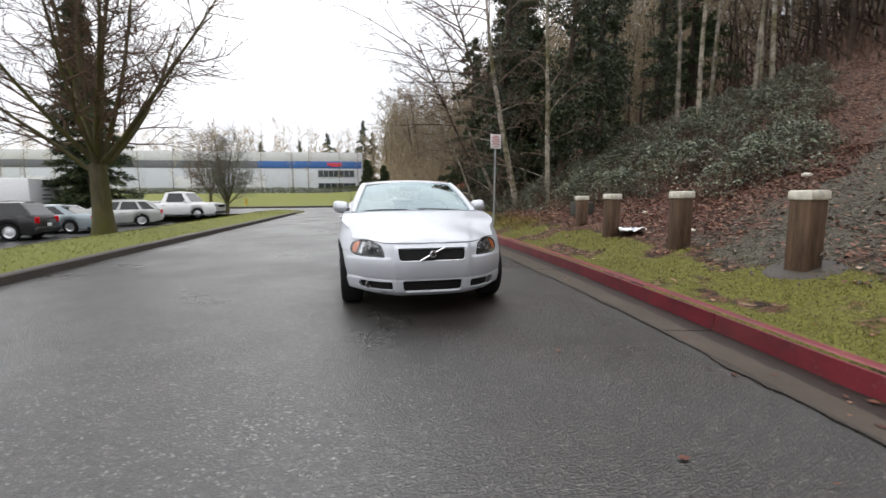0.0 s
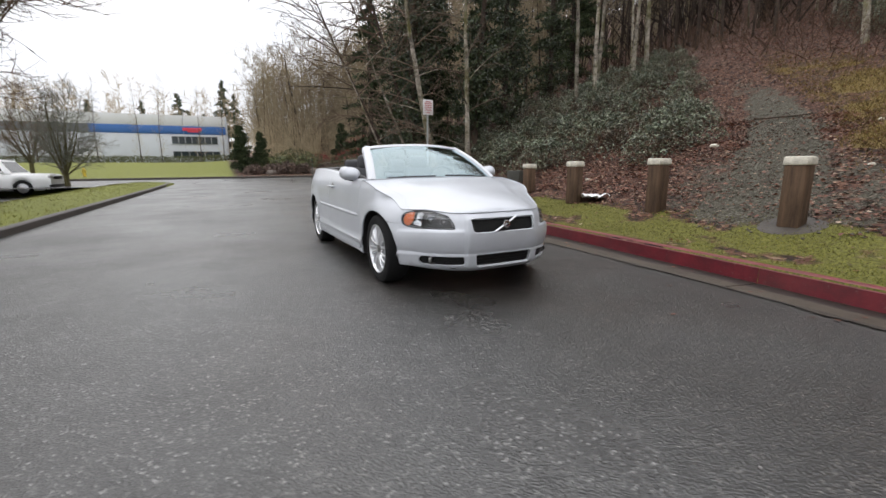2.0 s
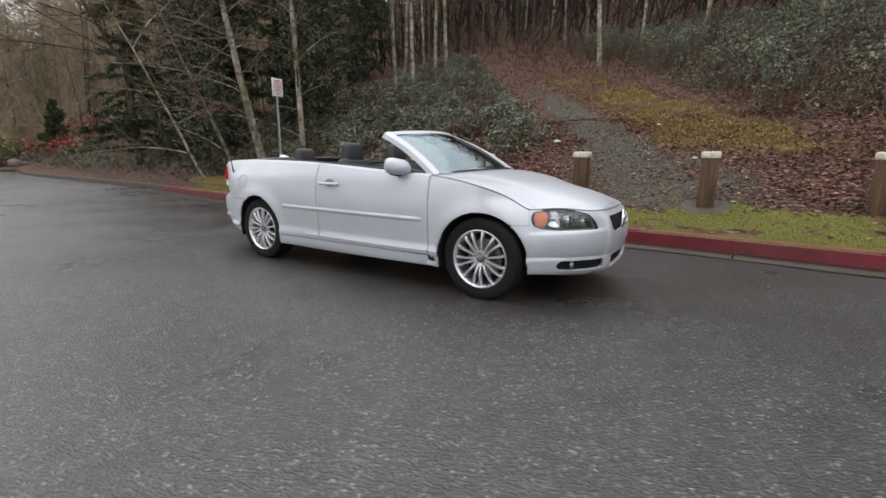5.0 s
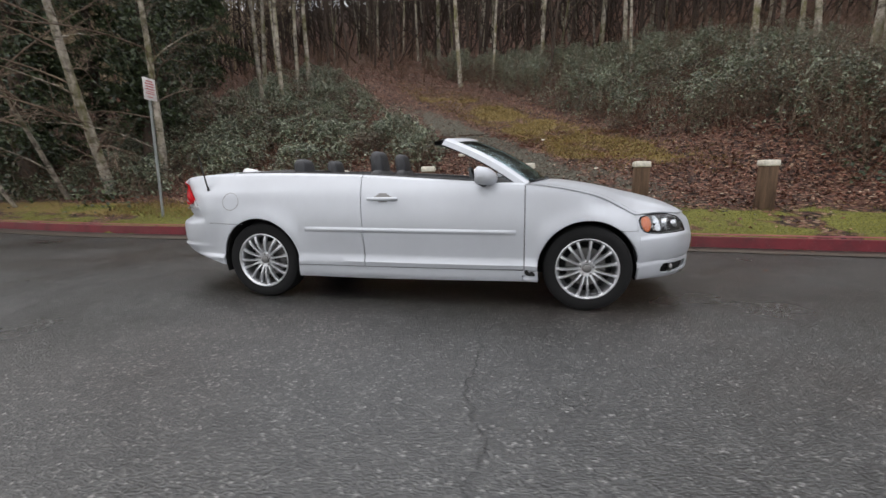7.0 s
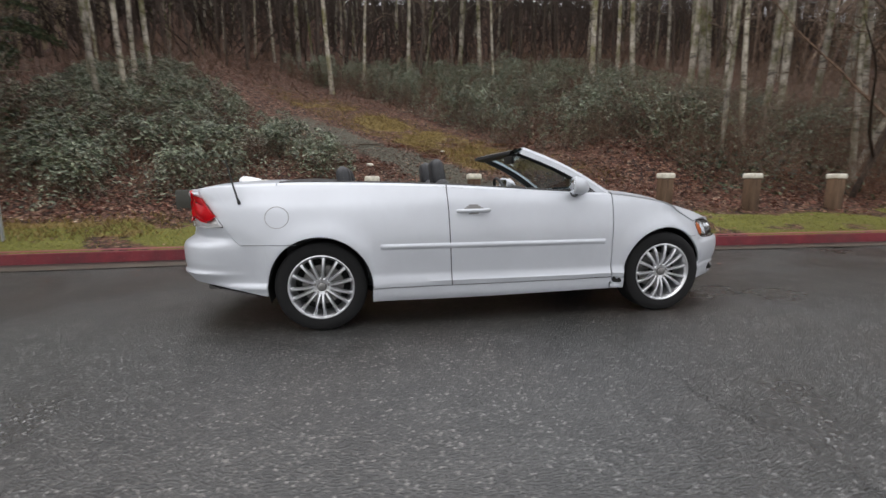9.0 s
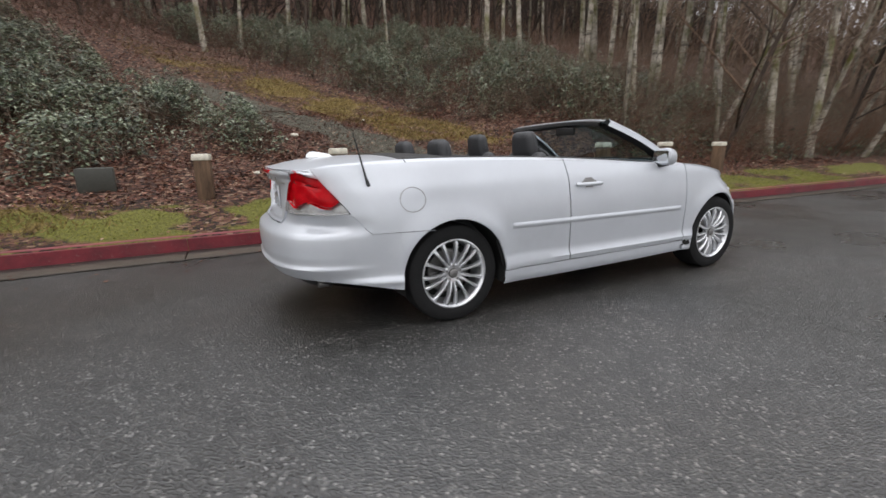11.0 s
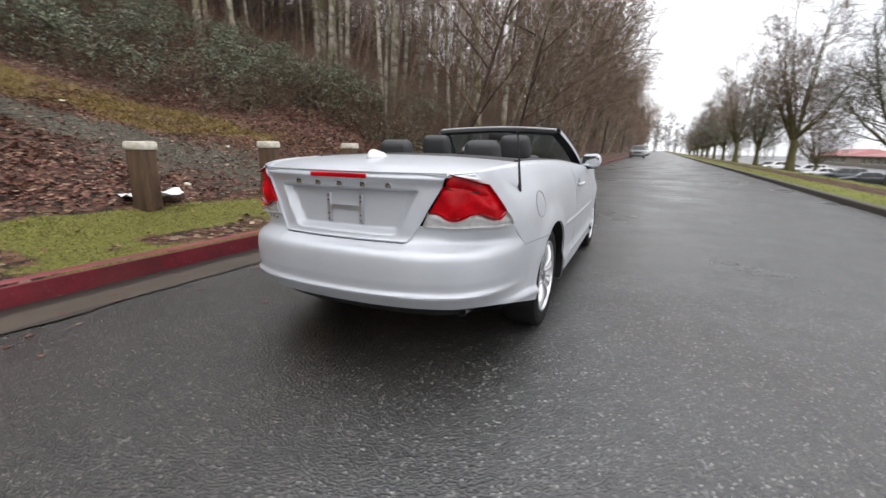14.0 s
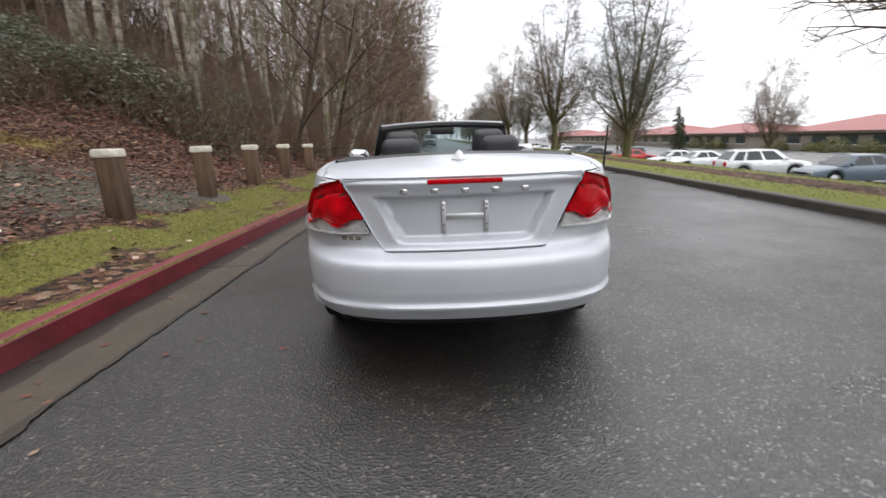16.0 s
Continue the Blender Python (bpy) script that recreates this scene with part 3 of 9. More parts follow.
# red kerb in poured lengths with open joints
ky = -61.0
while ky < 11.5:
    seg = 3.05
    k_ob = sweep("kerb", M["kerb_red"], right_line(ky + 0.0025, ky + seg - 0.0025, 0.5), KERB_PROFILE)
    tagged(k_ob, "worn red-painted concrete kerb length", "kerb", "kerb lengths along the road", "structure")
    ky += seg
k_ob = sweep("kerb", M["kerb_plain"], right_line(ky, 36.9, 0.8), KERB_PROFILE)
tagged(k_ob, "dirty unpainted concrete kerb round the bend", "kerb", kind="structure")
k_ob = sweep("kerb", M["kerb_plain"], right_line(-400, -61.0, 6), KERB_PROFILE)
tagged(k_ob, "unpainted concrete kerb far down the road", "kerb", kind="structure")
# gutter slabs beside the red kerb
GUTTER_PROFILE = [(-0.44, -0.06), (-0.436, 0.012), (-0.30, 0.006), (-0.12, -0.003), (-0.02, -0.004), (0.03, -0.006), (0.03, -0.06)]
gy = -61.0
while gy < 11.5:
    g_ob = sweep("gutter", M["gutter"], right_line(gy + 0.008, gy + 3.05 - 0.008, 0.12), GUTTER_PROFILE)
    for v in g_ob.data.vertices:
        if v.co.x < right_kerb(v.co.y) - 0.3:
            v.co.x -= gutter_more(v.co.y) + 0.012 * n3(v.co.y * 5.0, 2.0) + 0.03 * max(0.0, n3(v.co.y * 1.3, 7.0) - 0.15)
    g_ob.data.attributes.new("wet", "FLOAT", "POINT").data.foreach_set("value", [sstep(-0.45, 0.0, v.co.x - right_kerb(v.co.y)) for v in g_ob.data.vertices])
    tagged(g_ob, "wet stained concrete gutter slab", "gutter", "gutter slabs along the kerb", "structure")
    gy += 3.05
# silt and dead leaves along the gutter's edge, with the lip's shadow painted in
sr = random.Random(19)
sv, sf = [], []
for i in range(720):
    y = -20 + 32 * i / 719
    w = 0.008 + 0.08 * max(0.0, n3(y * 1.7, 4.0, 2)) + 0.05 * max(0.0, n3(y * 6.0, 9.0, 2)) + sr.uniform(0, 0.016)
    x = right_kerb(y) - 0.442 - gutter_more(y)
    sv += [(x - w, y, 0.0105 + 0.004 * n3(y, 1.0)), (x + 0.3 * w, y, 0.0135)]
    if i:
        sf.append((2 * i - 2, 2 * i - 1, 2 * i + 1, 2 * i))
silt = bpy.data.meshes.new("gutter_silt")
silt.from_pydata(sv, [], sf)
silt.materials.append(plain("silt_and_lip_shade", (0.032, 0.024, 0.017), 0.5, 0, 0.5, 14, 0.5))
tagged(new("gutter_silt", silt), "dark strip of wet silt and painted lip shadow along the gutter edge", "silt", kind="stuff")
# dark kerb of the strip opposite
line = [(left_kerb(-400 + 10 * i), -400 + 10 * i) for i in range(36)] + [(left_kerb(-40 + 2 * i), -40 + 2 * i) for i in range(32)]
line += [(left_kerb(23.6) - 1.45 + 1.45 * math.cos(a), 24.0 + 1.9 * math.sin(a)) for a in [math.pi * i / 12 for i in range(1, 13)]]
k2 = sweep("kerb", M["kerb_plain"], list(reversed(line)), [(o_, z_ * 0.80) for o_, z_ in KERB_PROFILE])
tagged(k2, "dark wet concrete kerb of the grass strip", "kerb", kind="structure")
k4 = sweep("kerb", M["kerb_plain"], [(-100 + 3.93 * i, 36.92) for i in range(28)], [(-x_, z_) for x_, z_ in KERB_PROFILE][::-1])
tagged(k4, "pale concrete kerb of the far lawn", "kerb", kind="structure")


def car_park():
    ys = [-420, -200, -100, -60, -40, -20, 0, 15, 26.5]
    verts = []
    for y in ys:
        a = left_kerb(min(y, 26)) - 5.6
        for f in (a, a - 0.8, a - 20, a - 45, a - 110):
            verts.append((f, y, lot_z(y) * sstep(2.7, 6.2, left_kerb(min(y, 26)) - f) + 0.012))
    faces = [(j * 5 + i + 1, j * 5 + i, (j + 1) * 5 + i, (j + 1) * 5 + i + 1) for j in range(len(ys) - 1) for i in range(4)]
    me = bpy.data.meshes.new("car_park")
    me.from_pydata(verts, [], faces)
    me.materials.append(M["asphalt"])
    me.attributes.new("dirt", "FLOAT", "POINT")
    return tagged(new("car_park", me), "wet asphalt car park beyond the strip", "car park", kind="structure")


car_park()

# ---------- mesh helpers for things ----------
def part(name, bm, mat, parent, label="", smooth=True):
    me = bpy.data.meshes.new(name)
    bm.to_mesh(me)
    bm.free()
    if smooth:
        me.polygons.foreach_set("use_smooth", [True] * len(me.polygons))
        me.set_sharp_from_angle(angle=radians(38))
    me.materials.append(mat)
    ob = new(name, me)
    ob.parent = parent
    if label:
        ob["label"] = label
    return ob


def thing(name, at, label, category, group="", rz=0.0):
    e = new(name)
    e.empty_display_size = 0.1
    e.matrix_world = pose(at[0], at[1], at[2], 0, 0, rz)
    return tagged(e, label, category, group)


def bm_box(size, at=(0, 0, 0), bevel=0.0, rot=None, taper=1.0, segs=2):
    bm = bmesh.new()
    bmesh.ops.create_cube(bm, size=1.0)
    for v in bm.verts:
        k = taper if v.co.z > 0 else 1.0
        v.co = Vector((v.co.x * size[0] * k, v.co.y * size[1] * k, v.co.z * size[2]))
    if bevel:
        bmesh.ops.bevel(bm, geom=list(bm.edges), offset=bevel, segments=segs, profile=0.5, affect="EDGES")
    if rot:
        bmesh.ops.transform(bm, matrix=Euler([radians(a) for a in rot]).to_matrix().to_4x4(), verts=bm.verts)
    bmesh.ops.translate(bm, vec=at, verts=bm.verts)
    return bm


def bm_join(*bms):
    out = bmesh.new()
    for b_ in bms:
        me = bpy.data.meshes.new("tmp")
        b_.to_mesh(me)
        b_.free()
        out.from_mesh(me)
        bpy.data.meshes.remove(me)
    return out


def bm_lathe(profile, n=32, axis="x"):
    """Turn a profile of (along, radius) about an axis through the origin."""
    bm = bmesh.new()
    rings = []
    for a, r in profile:
        ring = []
        for i in range(n):
            t = 2 * math.pi * i / n
            c, s = r * math.cos(t), r * math.sin(t)
            ring.append(bm.verts.new((a, c, s) if axis == "x" else ((c, a, s) if axis == "y" else (c, s, a))))
        rings.append(ring)
    for p, q in zip(rings, rings[1:]):
        for i in range(n):
            bm.faces.new((p[i], p[(i + 1) % n], q[(i + 1) % n], q[i]))
    bmesh.ops.recalc_face_normals(bm, faces=bm.faces)
    return bm


def bm_tube(points, radii, n=8, cap=True):
    bm = bmesh.new()
    rings = []
    up = Vector((0.13, 0.21, 0.97))
    m = len(points)
    for i, p in enumerate(points):
        p = Vector(p)
        t = (Vector(points[min(m - 1, i + 1)]) - Vector(points[max(0, i - 1)])).normalized()
        a = t.cross(up)
        if a.length < 0.05:
            a = t.cross(Vector((1, 0, 0)))
        a.normalize()
        b_ = t.cross(a)
        r = radii[i] if isinstance(radii, (list, tuple)) else radii
        rings.append([bm.verts.new(p + r * (math.cos(2 * math.pi * k / n) * a + math.sin(2 * math.pi * k / n) * b_)) for k in range(n)])
    for p, q in zip(rings, rings[1:]):
        for k in range(n):
            bm.faces.new((p[k], p[(k + 1) % n], q[(k + 1) % n], q[k]))
    if cap:
        bm.faces.new(list(reversed(rings[0])))
        bm.faces.new(rings[-1])
    bmesh.ops.recalc_face_normals(bm, faces=bm.faces)
    return bm


def bm_grid(fn, nu, nv, thick=0.0, flip=False):
    """A sheet fn(u, v) for u, v in 0..1, folded back round its rim by thick towards the inside point list fn(u, v, depth)."""
    bm = bmesh.new()
    g = [[bm.verts.new(fn(i / nu, j / nv)) for j in range(nv + 1)] for i in range(nu + 1)]
    for i in range(nu):
        for j in range(nv):
            q = [g[i][j], g[i + 1][j], g[i + 1][j + 1], g[i][j + 1]]
            if len(set(tuple(round(c, 6) for c in v.co) for v in q)) < 3:
                continue
            try:
                bm.faces.new(q if not flip else q[::-1])
            except ValueError:
                pass
    if thick:
        bm.normal_update()
        rim = [g[i][0] for i in range(nu + 1)] + [g[nu][j] for j in range(1, nv + 1)] + [g[i][nv] for i in range(nu - 1, -1, -1)] + [g[0][j] for j in range(nv - 1, 0, -1)]
        inner = []
        for v in rim:
            nrm = v.normal if v.normal.length > 0.1 else Vector((0, 0, 1))
            inner.append(bm.verts.new(v.co - nrm * thick))
        n = len(rim)
        for i in range(n):
            q = [rim[i], inner[i], inner[(i + 1) % n], rim[(i + 1) % n]]
            try:
                bm.faces.new(q if not flip else q[::-1])
            except ValueError:
                pass
    bmesh.ops.remove_doubles(bm, verts=bm.verts, dist=0.0004)
    bmesh.ops.dissolve_degenerate(bm, edges=bm.edges, dist=0.0002)
    return bm


# ---------- the silver convertible ----------
# plan outline of the widest belt, nearside (x < 0), nose to tail
PLAN = [(0.0, -2.142), (-0.18, -2.138), (-0.34, -2.116), (-0.48, -2.058), (-0.62, -1.945), (-0.725, -1.80), (-0.80, -1.64), (-0.857, -1.40), (-0.876, -1.10), (-0.886, -0.80), (-0.893, -0.40), (-0.897, 0.10), (-0.897, 0.60), (-0.893, 1.00), (-0.884, 1.32), (-0.868, 1.62), (-0.838, 1.86), (-0.795, 2.035), (-0.728, 2.205), (-0.618, 2.335), (-0.44, 2.415), (-0.23, 2.452), (0.0, 2.463)]


def catmull(pts, per=14):
    out = []
    for i in range(len(pts) - 1):
        p0 = Vector(pts[i - 1]) if i else Vector((-pts[1][0], pts[1][1]))
        p1, p2 = Vector(pts[i]), Vector(pts[i + 1])
        p3 = Vector(pts[i + 2]) if i + 2 < len(pts) else Vector((-pts[-2][0], pts[-2][1]))
        for k in range(per):
            t = k / per
            out.append(0.5 * ((2 * p1) + (p2 - p0) * t + (2 * p0 - 5 * p1 + 4 * p2 - p3) * t * t + (3 * p1 - p0 - 3 * p2 + p3) * t ** 3))
    out.append(Vector(pts[-1]))
    return out


PLAN_PTS = catmull(PLAN)
PLAN_LEN = [0.0]
for p_, q_ in zip(PLAN_PTS, PLAN_PTS[1:]):
    PLAN_LEN.append(PLAN_LEN[-1] + (q_ - p_).length)
PLAN_TOTAL = PLAN_LEN[-1]


def plan_at(s):
    s = min(max(s, 0.0), PLAN_TOTAL)
    lo, hi = 0, len(PLAN_LEN) - 1
    while hi - lo > 1:
        mid = (lo + hi) // 2
        if PLAN_LEN[mid] <= s:
            lo = mid
        else:
            hi = mid
    f = (s - PLAN_LEN[lo]) / (PLAN_LEN[hi] - PLAN_LEN[lo])
    p = PLAN_PTS[lo].lerp(PLAN_PTS[hi], f)
    a, b_ = PLAN_PTS[max(0, lo - 2)], PLAN_PTS[min(len(PLAN_PTS) - 1, hi + 2)]
    t = (b_ - a).normalized()
    nrm = Vector((-t.y, t.x))
    if s < 0.02:
        nrm = Vector((0, -1))
    if s > PLAN_TOTAL - 0.02:
        nrm = Vector((0, 1))
    if nrm.dot(p - Vector((0, 0.05))) < 0:
        nrm = -nrm
    return p, nrm


def s_of_y(y):
    """Distance along the outline at which the side stands at y."""
    best = min(range(len(PLAN_PTS)), key=lambda i: abs(PLAN_PTS[i].y - y) + (5 if abs(PLAN_PTS[i].x) < 0.02 else 0))
    i = best
    for j in (best - 1, best):
        if 0 <= j < len(PLAN_PTS) - 1 and (PLAN_PTS[j].y - y) * (PLAN_PTS[j + 1].y - y) <= 0 and PLAN_PTS[j + 1].y != PLAN_PTS[j].y:
            f = (y - PLAN_PTS[j].y) / (PLAN_PTS[j + 1].y - PLAN_PTS[j].y)
            return PLAN_LEN[j] + f * (PLAN_LEN[j + 1] - PLAN_LEN[j])
    return PLAN_LEN[i]


def s_of_x(x, rear):
    n = len(PLAN_PTS) // 2
    rng = range(n, len(PLAN_PTS) - 1) if rear else range(0, n)
    for j in rng:
        a, b_ = PLAN_PTS[j].x, PLAN_PTS[j + 1].x
        if (a - x) * (b_ - x) <= 0 and a != b_:
            return PLAN_LEN[j] + (x - a) / (b_ - a) * (PLAN_LEN[j + 1] - PLAN_LEN[j])
    return PLAN_TOTAL if rear else 0.0


FRONT_PROF = [(0.19, 0.13), (0.235, 0.055), (0.27, 0.036), (0.32, 0.030), (0.355, 0.026), (0.38, 0.012), (0.44, 0.0), (0.50, 0.0), (0.57, 0.016), (0.64, 0.042), (0.70, 0.090), (0.74, 0.155), (0.80, 0.30)]
SIDE_PROF = [(0.17, 0.07), (0.205, 0.026), (0.24, 0.012), (0.30, 0.007), (0.332, -0.004), (0.348, 0.002), (0.368, 0.015), (0.44, 0.012), (0.55, 0.003), (0.64, 0.0), (0.74, 0.006), (0.84, 0.020), (0.90, 0.034), (0.95, 0.056), (1.0, 0.080), (1.05, 0.105), (1.10, 0.14)]
REAR_PROF = [(0.26, 0.15), (0.30, 0.095), (0.355, 0.050), (0.394, 0.022), (0.417, 0.004), (0.429, 0.0), (0.447, 0.012), (0.50, 0.006), (0.60, 0.006), (0.632, 0.020), (0.658, 0.060), (0.685, 0.092), (0.74, 0.100), (0.85, 0.102), (0.95, 0.103), (1.02, 0.106), (1.08, 0.15)]


def shell(s, z, inset=0.0):
    p, nrm = plan_at(s)
    wf = sstep(-1.25, -2.0, p.y)
    wr = sstep(1.80, 2.28, p.y)
    rear = curve_at(REAR_PROF, z)
    if z > 0.65:
        rear *= 1 - 0.5 * sstep(0.65, 0.74, z) * sstep(2.43, 2.15, p.y)
    o = curve_at(SIDE_PROF, z) * (1 - wf) * (1 - wr) + curve_at(FRONT_PROF, z) * wf + rear * wr
    # nose: lamps set back above a ledge, proud lower lip, proud middle
    wn = sstep(-1.60, -1.80, p.y)
    if wn > 0:
        side = sstep(0.36, 0.43, -p.x)
        o += wn * 0.014 * sstep(0.532, 0.552, z) * side
        o -= wn * 0.012 * (1 - sstep(0.347, 0.366, z))
        o -= 0.015 * (1 - sstep(0.345, 0.385, -p.x)) * (1 - sstep(0.62, 0.68, z))
    # flared lips over the wheels
    for yc in (-1.32, 1.32):
        r = math.hypot(p.y - yc, z - 0.32)
        if 0.3 < r < 0.62 and z > 0.2:
            o -= 0.022 * math.exp(-((r - 0.36) / 0.085) ** 2)
    q = p - nrm * (o + inset)
    return Vector((q.x, q.y, z))


ARCH_R = 0.362


def sill_z(y):
    return curve_at([(-2.3, 0.215), (-1.7, 0.235), (-0.9, 0.215), (0.9, 0.205), (1.7, 0.280), (2.0, 0.332), (2.4, 0.358)], y)


def low_z(y):
    z = sill_z(y)
    for yc in (-1.32, 1.32):
        d = abs(y - yc)
        if d < ARCH_R:
            z = max(z, 0.32 + math.sqrt(ARCH_R ** 2 - d * d))
    return z


BELT = [(-1.72, 0.695), (-1.66, 0.714), (-1.55, 0.772), (-1.4, 0.838), (-1.2, 0.890), (-1.0, 0.924), (-0.85, 0.938), (-0.5, 0.953), (0.0, 0.985), (0.4, 1.012), (0.8, 1.035), (1.2, 1.052), (1.5, 1.058), (1.8, 1.050), (2.0, 1.035), (2.2, 1.02)]


def belt_z(y):
    return curve_at(BELT, y)


def spaced(y0, y1, n, around=()):
    """Stations between y0 and y1, crowded about the ends of the wheel openings."""
    ys = {y0, y1} | {y0 + (y1 - y0) * i / n for i in range(n + 1)}
    for yc in around:
        for k in range(25):
            y = yc - ARCH_R * math.cos(math.pi * k / 24)
            if y0 < y < y1:
                ys.add(y)
        for e in (-ARCH_R * 0.965, ARCH_R * 0.965):
            if y0 < yc + e < y1:
                ys.add(yc + e)
    return sorted(ys)


def side_panel(ys, zlo, zhi, rows=16, lip=0.014, slant=None):
    """Skin between two height lines over the given stations; its edges fold inwards."""
    bm = bmesh.new()
    g = []
    for y in ys:
        col = []
        for j in range(rows + 1):
            f = j / rows
            z = zlo(y) + (zhi(y) - zlo(y)) * f
            yy = y + (slant(z, y) if slant else 0.0)
            col.append(bm.verts.new(shell(s_of_y(yy), z)))
        g.append(col)
    for a, b_ in zip(g, g[1:]):
        for j in range(rows):
            bm.faces.new((a[j], a[j + 1], b_[j + 1], b_[j]))
    fold(bm, g, lip)
    return bm


def fold(bm, g, lip):
    bm.normal_update()
    nu, nv = len(g) - 1, len(g[0]) - 1
    rim = [g[i][0] for i in range(nu + 1)] + [g[nu][j] for j in range(1, nv + 1)] + [g[i][nv] for i in range(nu - 1, -1, -1)] + [g[0][j] for j in range(nv - 1, 0, -1)]
    bmesh.ops.recalc_face_normals(bm, faces=bm.faces)
    bm.normal_update()
    inner = []
    for v in rim:
        out = v.co - Vector((0, 0.05, 0.55))
        nrm = v.normal.copy()
        if nrm.dot(out) < 0:
            nrm = -nrm
        inner.append(bm.verts.new(v.co - nrm * lip))
    n = len(rim)
    for i in range(n):
        try:
            bm.faces.new((rim[i], rim[(i + 1) % n], inner[(i + 1) % n], inner[i]))
        except ValueError:
            pass
    bmesh.ops.recalc_face_normals(bm, faces=bm.faces)


def mirrored(bm):
    out = bm.copy()
    for v in out.verts:
        v.co.x = -v.co.x
    bmesh.ops.reverse_faces(out, faces=out.faces)
    return out


def wrap_panel(s0, s1, n, zlo, zhi, rows=10, lip=0.014, inset=0.0, both=True):
    """Skin round nose or tail: s runs along the outline; with both, it is one piece across the middle."""
    bm = bmesh.new()
    ss = [s0 + (s1 - s0) * i / n for i in range(n + 1)]
    g = []
    for s in ss:
        p, _ = plan_at(s)
        a, b_ = zlo(p, s), zhi(p, s)
        g.append([shell(s, a + (b_ - a) * j / rows, inset) for j in range(rows + 1)])
    if both:
        if abs(g[0][0].x) < 1e-4:
            g = [[Vector((-v.x, v.y, v.z)) for v in col] for col in reversed(g[1:])] + g
        else:
            g = g + [[Vector((-v.x, v.y, v.z)) for v in col] for col in reversed(g[:-1])]
    gv = [[bm.verts.new(v) for v in col] for col in g]
    for a, b_ in zip(gv, gv[1:]):
        for j in range(rows):
            bm.faces.new((a[j], a[j + 1], b_[j + 1], b_[j]))
    fold(bm, gv, lip)
    return bm


def smooth_loop(pts, per=6):
    """Closed smooth outline through the given corners."""
    n = len(pts)
    out = []
    for i in range(n):
        p0, p1, p2, p3 = (Vector(pts[(i + k - 1) % n]) for k in range(4))
        for k in range(per):
            t = k / per
            out.append(0.5 * ((2 * p1) + (p2 - p0) * t + (2 * p0 - 5 * p1 + 4 * p2 - p3) * t * t + (3 * p1 - p0 - 3 * p2 + p3) * t ** 3))
    return out


def round_rect(a, b_, c, d, r, slope=0.0):
    """Outline with rounded corners between a..b_ along and c..d up; slope widens it upwards; r: four corner radii."""
    out = []
    for (x, z, k0), rr in zip(((b_, d, 0), (a, d, 1), (a, c, 2), (b_, c, 3)), r):
        cx, cz = x + (-rr if k0 in (0, 3) else rr), z + (-rr if k0 < 2 else rr)
        for k in range(7):
            t = math.pi / 2 * (k0 + k / 6)
            out.append(Vector((cx + rr * math.cos(t), cz + rr * math.sin(t))))
    m = (a + b_) / 2
    for v in out:
        v.x += slope * (v.y - d) / (d - c) * (1 if v.x > m else -1)
    return out


def outline_gap(loop, q):
    """Signed distance to a closed outline (inside < 0) and its nearest point."""
    best, near, inside = 1e9, None, False
    n = len(loop)
    for i in range(n):
        a, b_ = loop[i], loop[(i + 1) % n]
        ab = b_ - a
        t = max(0.0, min(1.0, (q - a).dot(ab) / max(1e-12, ab.length_squared)))
        c = a + ab * t
        d = (q - c).length
        if d < best:
            best, near = d, c
        if (a.y > q.y) != (b_.y > q.y) and q.x < (b_.x - a.x) * (q.y - a.y) / (b_.y - a.y) + a.x:
            inside = not inside
    return (-best if inside else best), near


